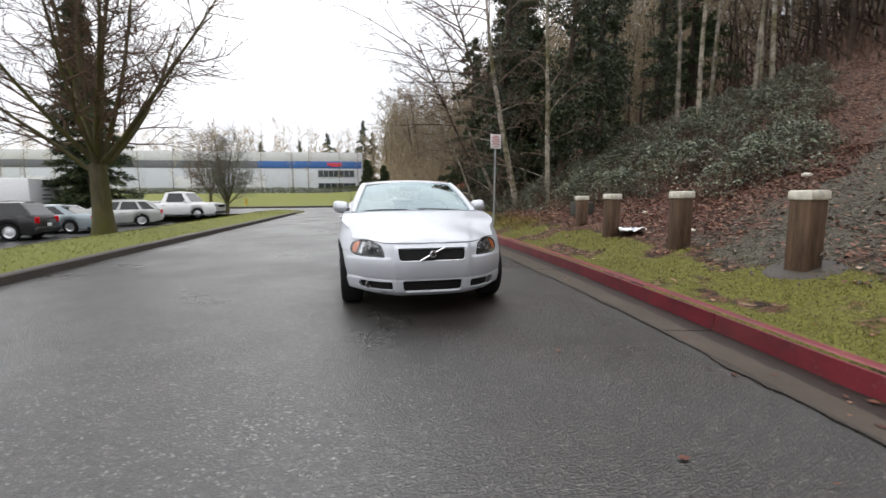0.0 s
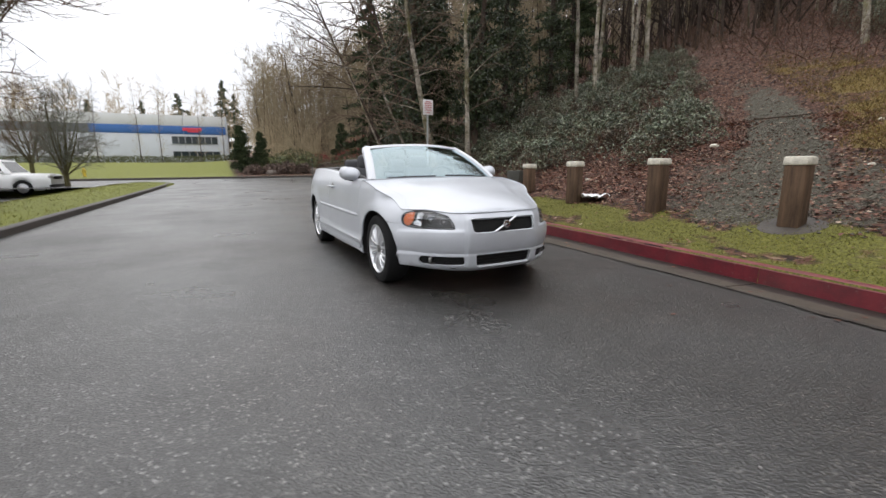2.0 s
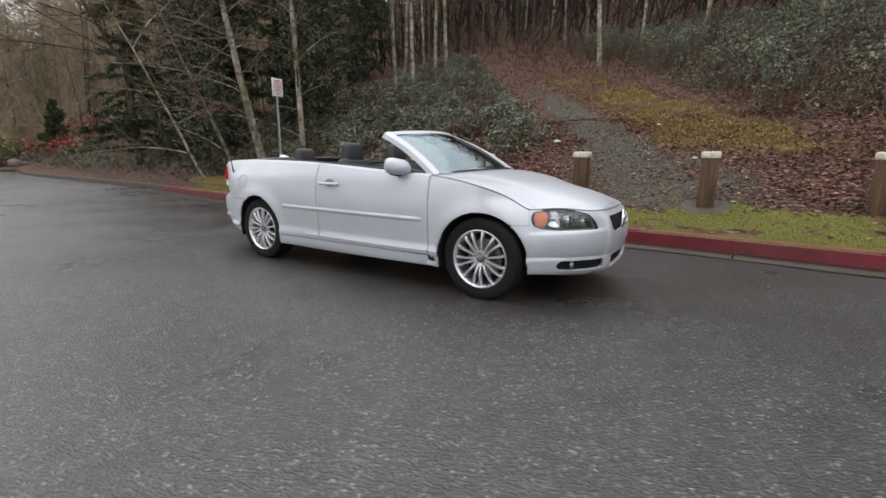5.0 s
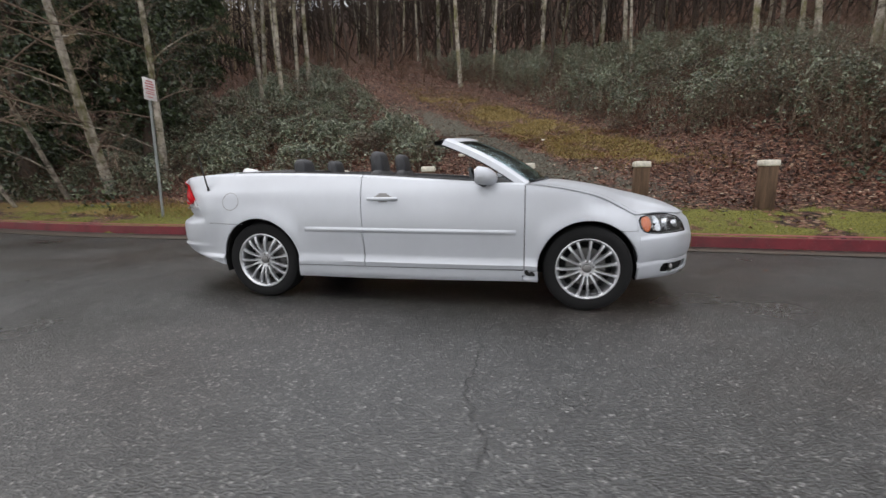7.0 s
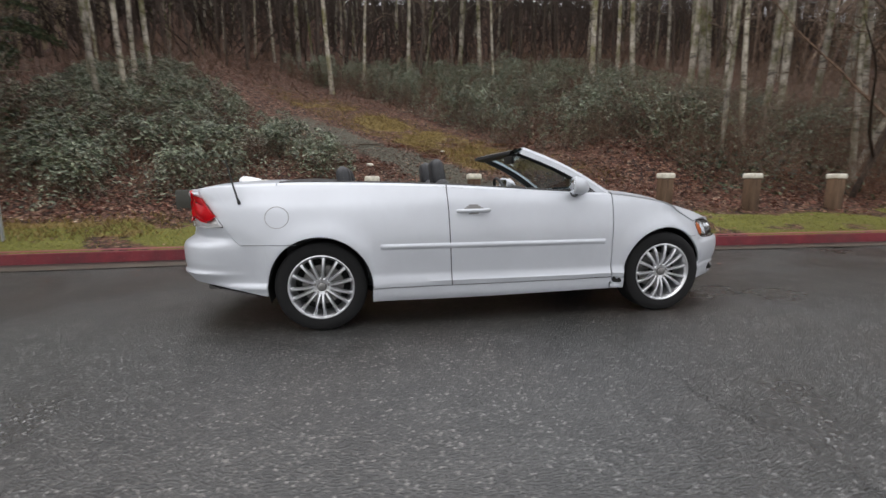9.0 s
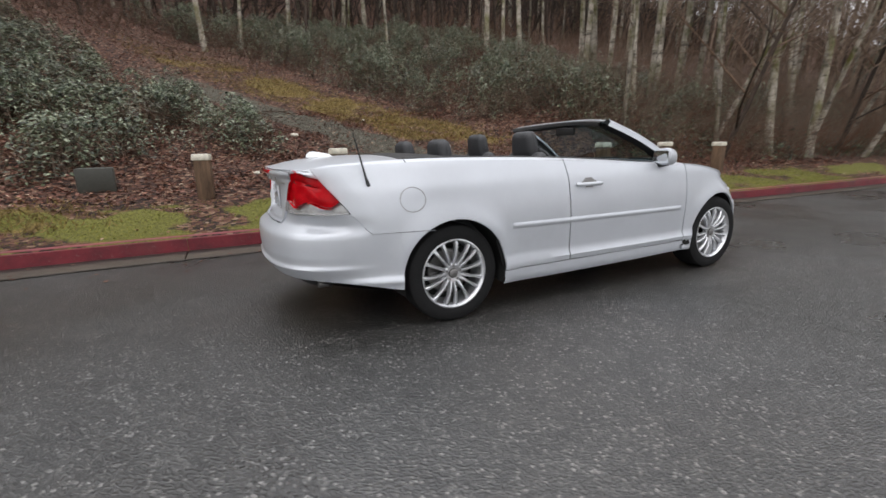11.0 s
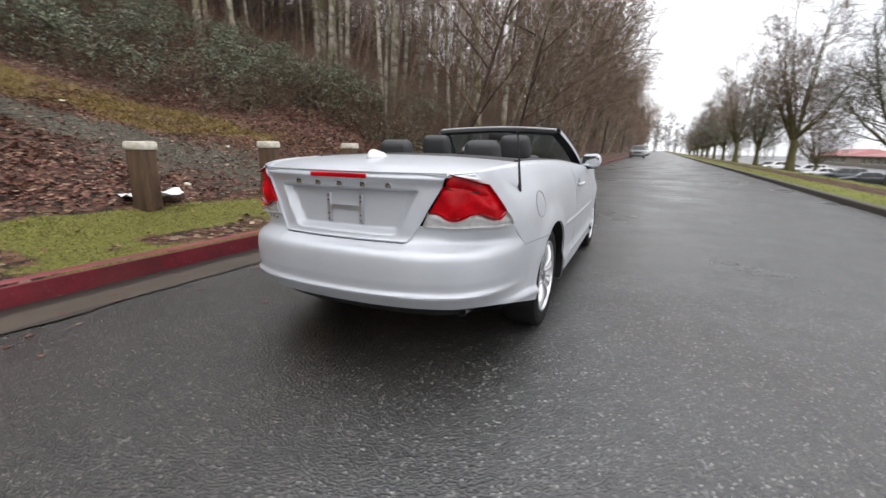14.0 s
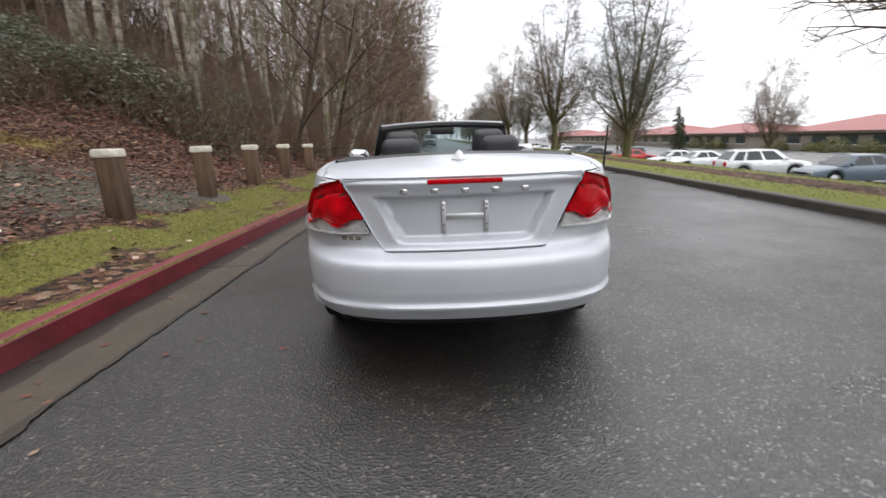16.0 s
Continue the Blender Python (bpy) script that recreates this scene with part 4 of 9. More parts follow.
def cut_skin(s0, s1, nu, zlo, zhi, nv, loops, lip=0.02):
    """Skin round the nose from the middle outwards with rounded openings cut through it; both halves in one mesh."""
    bm = bmesh.new()
    grid, gaps = [], []
    cell = max((s1 - s0) / nu, 0.5 / nv)
    for i in range(nu + 1):
        s = s0 + (s1 - s0) * i / nu
        a, b_ = zlo(s), zhi(s)
        col, gc = [], []
        for j in range(nv + 1):
            q = Vector((s, a + (b_ - a) * j / nv))
            ds = []
            for lp in loops:
                d, near = outline_gap(lp, q)
                if abs(d) < cell * 0.56:
                    if i == 0:
                        near = Vector((q.x, near.y))
                    q, d = near.copy(), 0.0
                ds.append(d)
            col.append(q)
            gc.append(ds)
        grid.append(col)
        gaps.append(gc)
    for sg in (1, -1):
        vs = [[None] * (nv + 1) for _ in range(nu + 1)]
        for i in range(nu):
            for j in range(nv):
                ids = ((i, j), (i, j + 1), (i + 1, j + 1), (i + 1, j))
                mid = sum((grid[a][b_] for a, b_ in ids), Vector((0, 0))) / 4
                if any(all(gaps[a][b_][k] <= 1e-6 for a, b_ in ids) and outline_gap(lp, mid)[0] < 0 for k, lp in enumerate(loops)):
                    continue
                f = []
                for a, b_ in ids:
                    if vs[a][b_] is None:
                        q = shell(grid[a][b_].x, grid[a][b_].y)
                        vs[a][b_] = bm.verts.new((q.x * sg, q.y, q.z))
                    f.append(vs[a][b_])
                bm.faces.new(f if sg > 0 else f[::-1])
    bmesh.ops.remove_doubles(bm, verts=bm.verts, dist=0.0005)
    bmesh.ops.dissolve_degenerate(bm, edges=bm.edges, dist=0.0003)
    bmesh.ops.recalc_face_normals(bm, faces=bm.faces)
    if sum(f.normal.dot(f.calc_center_median() - Vector((0, 0, 0.5))) for f in bm.faces) < 0:
        bmesh.ops.reverse_faces(bm, faces=bm.faces)
    bm.normal_update()
    rim = [e for e in bm.edges if len(e.link_faces) == 1]
    inner = {}
    for e in rim:
        for v in e.verts:
            if v not in inner:
                inner[v] = bm.verts.new(v.co - v.normal * lip)
    for e in rim:
        lo = e.link_loops[0]
        a, b_ = lo.vert, lo.link_loop_next.vert
        bm.faces.new((b_, a, inner[a], inner[b_]))
    return bm


def loop_fan(loop, fn, rings=6, r0=0.0, r1=1.0):
    """Patch inside a closed outline; fn(s, z, r) places a point at r of the way from the middle to the rim."""
    c = sum(loop, Vector((0, 0))) / len(loop)
    bm = bmesh.new()
    rows = []
    for k in range(rings + 1):
        r = r0 + (r1 - r0) * k / rings
        if r < 1e-6:
            rows.append([bm.verts.new(fn(c.x, c.y, 0.0))])
        else:
            rows.append([bm.verts.new(fn(c.x + (q.x - c.x) * r, c.y + (q.y - c.y) * r, r)) for q in loop])
    n = len(loop)
    for a, b_ in zip(rows, rows[1:]):
        for i in range(n):
            if len(a) == 1:
                bm.faces.new((a[0], b_[i], b_[(i + 1) % n]))
            else:
                bm.faces.new((a[i], b_[i], b_[(i + 1) % n], a[(i + 1) % n]))
    bmesh.ops.recalc_face_normals(bm, faces=bm.faces)
    if sum(f.normal.dot(Vector((-0.5, -1, 0.4))) for f in bm.faces) < 0:
        bmesh.ops.reverse_faces(bm, faces=bm.faces)
    return bm


def make_wheel(parent, x, y, side):
    """Alloy wheel with fifteen slim spokes; side -1 faces x < 0."""
    w = new("wheel")
    w.parent = parent
    w.matrix_basis = pose(x, y, 0.32)
    R = 0.322
    prof = [(-0.085, 0.222), (-0.105, 0.232), (-0.113, 0.262), (-0.110, 0.292), (-0.098, 0.312), (-0.075, 0.3205), (-0.04, R), (0.04, R), (0.075, 0.3205), (0.098, 0.312), (0.110, 0.292), (0.113, 0.262), (0.105, 0.232), (0.085, 0.222)]
    tyre = bm_lathe([(a * side * -1, r) for a, r in prof], 56)
    t_ob = part("tyre", tyre, M["rubber"], w, "black low-profile tyre")
    o = side  # outward
    rim_prof = [(o * 0.100, 0.2235), (o * 0.106, 0.229), (o * 0.108, 0.222), (o * 0.098, 0.214), (o * 0.080, 0.205), (o * -0.02, 0.195), (o * -0.08, 0.20)]
    part("rim", bm_lathe(rim_prof, 56), M["alloy"], w, "silver alloy rim")
    part("brake_disc", bm_lathe([(o * 0.000, 0.05), (o * 0.002, 0.145), (o * -0.02, 0.147), (o * -0.02, 0.05)], 40), M["steel_dark"], w, "dull steel brake disc")
    part("wheel_back", bm_lathe([(o * -0.03, 0.001), (o * -0.03, 0.20)], 32), M["cavity"], w)
    for k in range(15):
        a = 2 * math.pi * (k + 0.2 * (k % 3 - 1) * 0.5) / 15
        pts, wd = [], []
        for i in range(7):
            f = i / 6
            r = 0.048 + (0.214 - 0.048) * f
            pts.append((o * (0.078 + 0.020 * math.sin(math.pi * min(1, f * 0.95)) + 0.010 * f), r))
            wd.append(0.0125 - 0.003 * math.sin(math.pi * f) + 0.002 * f * f)
        bm = bmesh.new()
        cols = []
        for (xx, r), h in zip(pts, wd):
            ca, sa = math.cos(a), math.sin(a)
            c = []
            for dt, dx in ((-h, -0.030), (-h * 0.9, -0.004), (-h * 0.45, 0.003), (h * 0.45, 0.003), (h * 0.9, -0.004), (h, -0.030)):
                c.append(bm.verts.new((xx + o * dx, r * ca - dt * sa, r * sa + dt * ca)))
            cols.append(c)
        for c0, c1 in zip(cols, cols[1:]):
            for j in range(5):
                bm.faces.new((c0[j], c0[j + 1], c1[j + 1], c1[j]))
        bmesh.ops.recalc_face_normals(bm, faces=bm.faces)
        if sum(f.normal.x * o for f in bm.faces) < 0:
            bmesh.ops.reverse_faces(bm, faces=bm.faces)
        part("spoke", bm, M["alloy"], w)
    part("hub", bm_lathe([(o * 0.05, 0.066), (o * 0.078, 0.064), (o * 0.084, 0.055), (o * 0.080, 0.034), (o * 0.076, 0.032)], 32), M["alloy"], w)
    part("hub_cap", bm_lathe([(o * 0.07, 0.032), (o * 0.090, 0.031), (o * 0.094, 0.022), (o * 0.095, 0.0005)], 24), M["steel_dark"], w, "round grey hub cap with emblem")
    for k in range(5):
        a = 2 * math.pi * (k + 0.25) / 5
        b_ = bm_lathe([(o * 0.07, 0.010), (o * 0.084, 0.010), (o * 0.085, 0.007), (o * 0.082, 0.0005)], 10)
        bmesh.ops.translate(b_, vec=(0, 0.050 * math.cos(a), 0.050 * math.sin(a)), verts=b_.verts)
        part("wheel_bolt", b_, M["steel_dark"], w)
    return w


M["tail_red"] = plain("red_tail_lamp_plastic", (0.45, 0.003, 0.008), 0.2, 0.0, 0.5, 14, coat=0.0, spec=0.14)
M["tail_clear"] = plain("clear_grey_lamp_plastic", (0.50, 0.50, 0.50), 0.15, 0.2, 0.3, 30, coat=0.8)
M["amber"] = plain("amber_lamp_plastic", (0.58, 0.13, 0.03), 0.2, 0.0, 0.2, 14)
M["reflector"] = plain("lamp_reflector", (0.55, 0.56, 0.58), 0.15, 0.95, 0.1, 20)
M["lamp_black"] = plain("lamp_housing_grey", (0.17, 0.175, 0.18), 0.28, 0.5, 0.2, 20)
M["mesh_grille"] = plain("black_grille", (0.010, 0.010, 0.010), 0.55, scale=40, spec=0.2)
M["mirror_glass"] = plain("mirror_glass", (0.8, 0.82, 0.84), 0.03, 1.0, 0.02, 5)
M["white_plastic"] = plain("white_plastic", (0.74, 0.75, 0.76), 0.35, scale=10)


def lamp_lean(z):
    """How far the rear edge of the quarter panel leans back with height."""
    return 0.215 * max(0.0, (z - 0.752) / 0.25) ** 1.15


def build_convertible():
    car = thing("convertible_car", (-0.018, 0, 0), "silver metallic convertible car with roof down, parked on wet asphalt", "car")
    P = lambda n, b_, m_, l_="": part(n, b_, M[m_], car, l_)

    def both(name, bm, mat, label=""):
        other = mirrored(bm)
        P(name, bm, mat, label)
        P(name, other, mat, label)

    GAP = 0.0035
    # inner hull behind the skins, near black to paint the shade in panel gaps
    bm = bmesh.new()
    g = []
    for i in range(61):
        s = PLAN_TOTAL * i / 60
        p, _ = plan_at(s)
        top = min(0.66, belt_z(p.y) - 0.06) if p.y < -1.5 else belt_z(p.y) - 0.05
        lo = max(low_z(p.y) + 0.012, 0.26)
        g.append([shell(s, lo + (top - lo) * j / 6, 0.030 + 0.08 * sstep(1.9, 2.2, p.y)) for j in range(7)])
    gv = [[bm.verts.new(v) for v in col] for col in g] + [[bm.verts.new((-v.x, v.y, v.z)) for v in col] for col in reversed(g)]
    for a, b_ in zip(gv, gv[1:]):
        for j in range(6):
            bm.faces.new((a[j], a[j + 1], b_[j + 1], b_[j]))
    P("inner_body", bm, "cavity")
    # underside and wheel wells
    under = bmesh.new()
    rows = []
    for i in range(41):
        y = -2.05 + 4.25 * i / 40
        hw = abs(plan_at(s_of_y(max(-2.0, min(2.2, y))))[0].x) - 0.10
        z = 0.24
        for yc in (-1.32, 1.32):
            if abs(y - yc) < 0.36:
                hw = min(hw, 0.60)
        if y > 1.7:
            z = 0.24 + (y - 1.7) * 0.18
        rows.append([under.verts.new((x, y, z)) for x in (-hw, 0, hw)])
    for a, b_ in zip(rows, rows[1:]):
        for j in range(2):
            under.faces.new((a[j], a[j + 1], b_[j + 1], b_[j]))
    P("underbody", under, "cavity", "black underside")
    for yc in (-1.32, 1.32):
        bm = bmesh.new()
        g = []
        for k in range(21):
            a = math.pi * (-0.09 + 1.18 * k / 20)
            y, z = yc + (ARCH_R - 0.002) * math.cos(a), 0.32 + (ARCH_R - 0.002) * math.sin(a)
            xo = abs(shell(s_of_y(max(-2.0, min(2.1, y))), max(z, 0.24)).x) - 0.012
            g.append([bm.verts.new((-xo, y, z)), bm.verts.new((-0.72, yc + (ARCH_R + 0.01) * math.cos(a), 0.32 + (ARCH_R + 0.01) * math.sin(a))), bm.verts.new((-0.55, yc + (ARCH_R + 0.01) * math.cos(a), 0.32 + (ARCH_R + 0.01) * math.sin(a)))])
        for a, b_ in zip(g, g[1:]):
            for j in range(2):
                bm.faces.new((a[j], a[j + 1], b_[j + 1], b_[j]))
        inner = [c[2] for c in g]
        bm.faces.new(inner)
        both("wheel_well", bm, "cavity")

    # ---- side skins ----
    DOOR_F, DOOR_R = -0.862, 0.405
    # fender: from the lamp to the door
    ys = spaced(-1.682, DOOR_F - GAP, 15, (-1.32,))
    both("front_fender", side_panel(ys, lambda y: max(low_z(y), 0.305 if y > -1.32 else 0.600), lambda y: belt_z(y), 18), "silver", "silver front wing")
    ys = spaced(DOOR_F + GAP, DOOR_R - GAP, 18)
    both("door", side_panel(ys, lambda y: 0.305 + 0.004 * sstep(-0.6, -0.86, y), lambda y: belt_z(y), 20, slant=lambda z, y: 0.04 * (z - 0.65) * sstep(0.0, 0.4, y)), "silver", "silver door with window lowered")
    # quarter: door to tail lamp, with the bumper cut below
    ys = sorted(set(spaced(DOOR_R + GAP, 1.985, 26, (1.32,))) | {1.86 + 0.0125 * i for i in range(10)})
    bump_line = lambda y: 0.628 + 0.124 * min(1.0, max(0.0, (y - 1.868) / 0.117)) ** 1.15
    q_low = lambda y: max(low_z(y), 0.305) if y < 1.32 else max(low_z(y), bump_line(y) + 0.004)
    both("rear_quarter_panel", side_panel(ys, q_low, lambda y: belt_z(y), 20, slant=lambda z, y: 0.04 * (z - 0.65) * sstep(0.8, 0.42, y) + lamp_lean(z) * sstep(1.55, 1.985, y)), "silver", "silver rear quarter panel")
    ys = spaced(-0.963, 0.963, 20)
    both("sill", side_panel(ys, lambda y: sill_z(y), lambda y: 0.298, 6), "silver", "silver sill with a dent near the front wheel")
    # ---- bumpers ----
    s_arch_f, s_arch_r = s_of_y(-1.672), s_of_y(1.6822)
    s_end = s_of_y(-1.684)
    s_hl_in, s_hl_out = s_of_x(-0.452, False), s_end - 0.012
    sx = lambda x: s_of_x(-x, False)
    f_low = lambda s: 0.205 + 0.03 * sstep(sx(0.3), s_end, s)

    def nose_top(s):
        """Height of the line where nose and bonnet meet."""
        return 0.674 + (belt_z(-1.684) - 0.674) * sstep(s_hl_in - 0.02, s_hl_in + 0.34, s)

    def lamp_xy(u, v):
        s = s_hl_in + (s_hl_out - s_hl_in) * u
        zb = 0.548 + 0.022 * u ** 2.2
        return Vector((s, zb + (nose_top(s) - 0.005 - zb) * v))

    LAMP = smooth_loop([lamp_xy(u, v) for u, v in ((0.0, 0.03), (0.004, 0.18), (0.04, 0.52), (0.10, 0.80), (0.20, 0.95), (0.40, 1.0), (0.62, 1.0), (0.84, 0.99), (0.95, 0.93), (0.998, 0.74), (0.998, 0.46), (0.96, 0.20), (0.86, 0.05), (0.66, 0.0), (0.40, 0.0), (0.18, 0.0), (0.04, 0.0))], 4)
    s_g = sx(0.326)
    GRILLE = round_rect(-s_g, s_g, 0.520, 0.636, (0.020, 0.020, 0.030, 0.030), 0.022)
    LOWER = round_rect(-sx(0.284), sx(0.284), 0.244, 0.352, (0.016, 0.016, 0.022, 0.022), 0.016)
    FOG = round_rect(sx(0.378), sx(0.690), 0.262, 0.340, (0.040, 0.022, 0.022, 0.040))
    # nose skin in one piece with its openings cut through
    skin = cut_skin(0.0, s_end, 112, f_low, nose_top, 46, (GRILLE, LOWER, FOG, LAMP), 0.022)
    ends = side_panel(spaced(-1.6835, -1.5515, 6, (-1.32,)), lambda y: min(0.5965, low_z(y)), lambda y: 0.597, 8)
    P("front_bumper", bm_join(skin, mirrored(ends), ends), "silver", "silver front bumper with three dark intakes")
    # upper grille: frame, bars, emblem
    back = wrap_panel(0, sx(0.345), 16, lambda p, s: 0.51, lambda p, s: 0.645, 4, 0.01, 0.065)
    P("grille_backing", back, "cavity")
    grille = new("grille")
    grille.parent = car
    for k in range(5):
        z = 0.532 + 0.0245 * k
        b_ = wrap_panel(0, sx(0.312), 14, lambda p, s, z=z: z - 0.0045, lambda p, s, z=z: z + 0.0045, 2, 0.018, 0.030)
        part("grille_bar", b_, M["mesh_grille"], grille, "black horizontal grille bar")
    for k in range(13):
        x = -0.30 + 0.05 * k
        p0 = shell(s_of_x(-abs(x), False), 0.52, 0.045)
        p1 = shell(s_of_x(-abs(x), False), 0.634, 0.045)
        sg = 1 if x > 0 else -1
        part("grille_rib", bm_tube([(sg * abs(p0.x), p0.y, p0.z), (sg * abs(p1.x), p1.y, p1.z)], 0.004, 6), M["mesh_grille"], grille)
    ring = []
    for q in GRILLE:
        w = shell(abs(q.x), q.y, 0.003)
        ring.append(((-1 if q.x > 0 else 1) * abs(w.x), w.y, w.z))
    part("grille_frame", bm_tube(ring + ring[:2], 0.0032, 6, False), M["chrome"], grille, "thin bright grille frame")
    pa, pb = shell(sx(0.085), 0.535, -0.004), shell(sx(0.075), 0.632, -0.004)
    pc = shell(0.0, 0.580, -0.004)
    slash = bm_tube([(-0.115, pa.y, 0.524), (0, pc.y, 0.580), (0.115, pb.y, 0.636)], 0.0105, 6)
    part("slash_bar", slash, M["chrome"], grille, "bright diagonal bar")
    e_ = bm_lathe([(-0.006, 0.034), (0.006, 0.034), (0.010, 0.026), (0.010, 0.018)], 28, "y")
    bmesh.ops.rotate(e_, matrix=Matrix.Rotation(math.pi, 3, "Z"), verts=e_.verts)
    bmesh.ops.translate(e_, vec=(0, pc.y - 0.008, 0.580), verts=e_.verts)
    part("round_emblem", e_, M["chrome"], grille, "plain round bright emblem")
    # lower intakes
    P("intake_backing", wrap_panel(0, sx(0.72), 24, lambda p, s: 0.238, lambda p, s: 0.362, 4, 0.01, 0.055), "cavity")
    lower = new("lower_grille")
    lower.parent = car
    for k in range(4):
        z = 0.264 + 0.024 * k
        b_ = wrap_panel(0, sx(0.262), 12, lambda p, s, z=z: z - 0.004, lambda p, s, z=z: z + 0.004, 2, 0.015, 0.026)
        part("grille_bar", b_, M["mesh_grille"], lower)
    for sg in (-1, 1):
        for k in range(3):
            z = 0.275 + 0.028 * k
            b_ = wrap_panel(sx(0.385), sx(0.66), 8, lambda p, s, z=z: z - 0.004, lambda p, s, z=z: z + 0.004, 2, 0.015, 0.03, False)
            if sg > 0:
                b_ = mirrored(b_)
            part("intake_bar", b_, M["mesh_grille"], lower)
        fp = shell(sx(0.61), 0.302, 0.020)
        fl = bm_lathe([(-0.02, 0.034), (0.0, 0.034), (0.004, 0.03), (-0.012, 0.018), (-0.014, 0.001)], 20, "y")
        bmesh.ops.rotate(fl, matrix=Matrix.Rotation(math.pi + sg * -0.35, 3, "Z"), verts=fl.verts)
        bmesh.ops.translate(fl, vec=(sg * abs(fp.x), fp.y, fp.z), verts=fl.verts)
        part("fog_lamp", fl, M["steel_dark"], lower, "round fog lamp")
    # ---- hood ----
    COWL_Y = -1.005

    def rim_pt(f):
        """Outer rim of the front top surface, nearside: wing crest, lamp top, nose."""
        if f < 0.62:
            y = DOOR_F - GAP + (-1.684 - DOOR_F + GAP) * (f / 0.62)
            return shell(s_of_y(y), belt_z(y))
        k = (f - 0.62) / 0.38
        sh = s_end * (1 - k)
        return shell(sh, nose_top(sh) + 0.0006)

    def mid_pt(f):
        y = curve_at([(0, -1.06), (0.2, -1.26), (0.4, -1.49), (0.62, -1.75), (0.76, -1.92), (0.86, -2.018), (1.0, -2.070)], f)
        z = curve_at([(-2.070, 0.676), (-2.018, 0.714), (-1.92, 0.764), (-1.75, 0.828), (-1.49, 0.896), (-1.26, 0.938), (-1.06, 0.962)], y)
        return Vector((0, y, z))

    def hood_pt(u, v):
        sg = -1 if u < 0.5 else 1
        w = abs(u - 0.5) * 2
        e, c = rim_pt(v), mid_pt(v)
        z = c.z + (e.z - c.z) * (w ** 2.2)
        wc = min(0.93, curve_at([(-2.1, 0.34), (-1.95, 0.41), (-1.5, 0.52), (-1.06, 0.60)], c.y) / max(0.05, abs(e.x)))
        z += 0.011 * sstep(0.0, 0.1, v) * sstep(1.0, 0.90, v) * (1 - sstep(wc - 0.075, wc + 0.075, w))
        z += 0.004 * sstep(0.0, 0.1, v) * sstep(0.75, 0.45, v) * math.exp(-((w - 0.80) / 0.2) ** 2)
        return Vector((sg * abs(e.x) * w, c.y + (e.y - c.y) * (w ** 1.9), z))

    P("bonnet", bm_grid(hood_pt, 64, 72, 0.010), "silver", "silver bonnet and wing tops with two soft creases")
    for sg in (-1, 1):
        pts = []
        for i in range(31):
            f = 0.02 + 0.67 * i / 30
            w = curve_at([(0.0, 0.868), (0.3, 0.862), (0.45, 0.873), (0.55, 0.90), (0.63, 0.945), (0.69, 0.998)], f)
            q = hood_pt(0.5 + sg * 0.5 * w, f)
            pts.append((q.x, q.y, q.z + 0.0002))
        P("bonnet_gap", bm_tube(pts, 0.0005, 4, False), "steel_dark", "thin dark bonnet gap")

    # ---- headlamps ----
    lamp_mid = sum(LAMP, Vector((0, 0))) / len(LAMP)
    AMBER = smooth_loop([lamp_xy(u, v) for u, v in ((0.86, 0.12), (0.79, 0.30), (0.765, 0.60), (0.78, 0.92), (0.86, 0.93), (0.935, 0.87), (0.97, 0.70), (0.968, 0.46), (0.93, 0.24))], 4)
    for sg in (-1, 1):
        hl = new("headlamp")
        hl.parent = car
        hl["label"] = "clear headlamp with dark housing and amber turn signal"
        L = lambda n, b_, m_, l_="": part(n, b_ if sg < 0 else mirrored(b_), M[m_], hl, l_)
        L("lamp_cover", loop_fan(LAMP, lambda q, z, r: shell(q, z, 0.003 - 0.006 * (1 - r * r)), 6), "lamp_glass", "clear lamp cover").visible_shadow = False
        L("lamp_housing", loop_fan(LAMP, lambda q, z, r: shell(q, z, 0.006 + 0.050 * (1 - r ** 6)), 8), "lamp_black", "grey lamp housing")
        L("lamp_bezel", loop_fan(LAMP, lambda q, z, r: shell(q, z, 0.002 + 0.02 * (1 - r)), 2, 0.90, 1.0), "black_gloss", "black lamp bezel")
        for u, v, r in ((0.20, 0.45, 0.036), (0.44, 0.50, 0.043)):
            q2 = lamp_xy(u, v)
            q = shell(q2.x, q2.y, 0.030)
            b_ = bm_lathe([(-0.02, r), (0.010, r), (0.012, r * 0.92), (-0.004, r * 0.82), (-0.020, r * 0.45), (-0.022, r * 0.40)], 26, "y")
            bmesh.ops.rotate(b_, matrix=Matrix.Rotation(math.pi - 0.40, 3, "Z"), verts=b_.verts)
            bmesh.ops.translate(b_, vec=q, verts=b_.verts)
            L("reflector_bowl", b_, "reflector", "bright reflector bowl")
            b_ = bm_lathe([(-0.022, r * 0.45), (-0.008, r * 0.42), (0.000, r * 0.26), (0.003, 0.001)], 18, "y")
            bmesh.ops.rotate(b_, matrix=Matrix.Rotation(math.pi - 0.40, 3, "Z"), verts=b_.verts)
            bmesh.ops.translate(b_, vec=q, verts=b_.verts)
            L("projector_lens", b_, "mirror_glass", "bright round projector lens")
        # stepped chrome between bowls and signal
        STEP = smooth_loop([lamp_xy(u, v) for u, v in ((0.62, 0.14), (0.60, 0.5), (0.615, 0.88), (0.71, 0.90), (0.725, 0.6), (0.76, 0.25))], 4)
        L("reflector_step", loop_fan(STEP, lambda q, z, r: shell(q, z, 0.018 + 0.02 * (1 - r)), 3), "reflector", "bright stepped reflector")
        L("turn_signal", loop_fan(AMBER, lambda q, z, r: shell(q, z, 0.010 - 0.004 * (1 - r)), 4), "amber", "amber turn signal")

    # ---- tail ----
    s_tl = s_of_y(1.985)
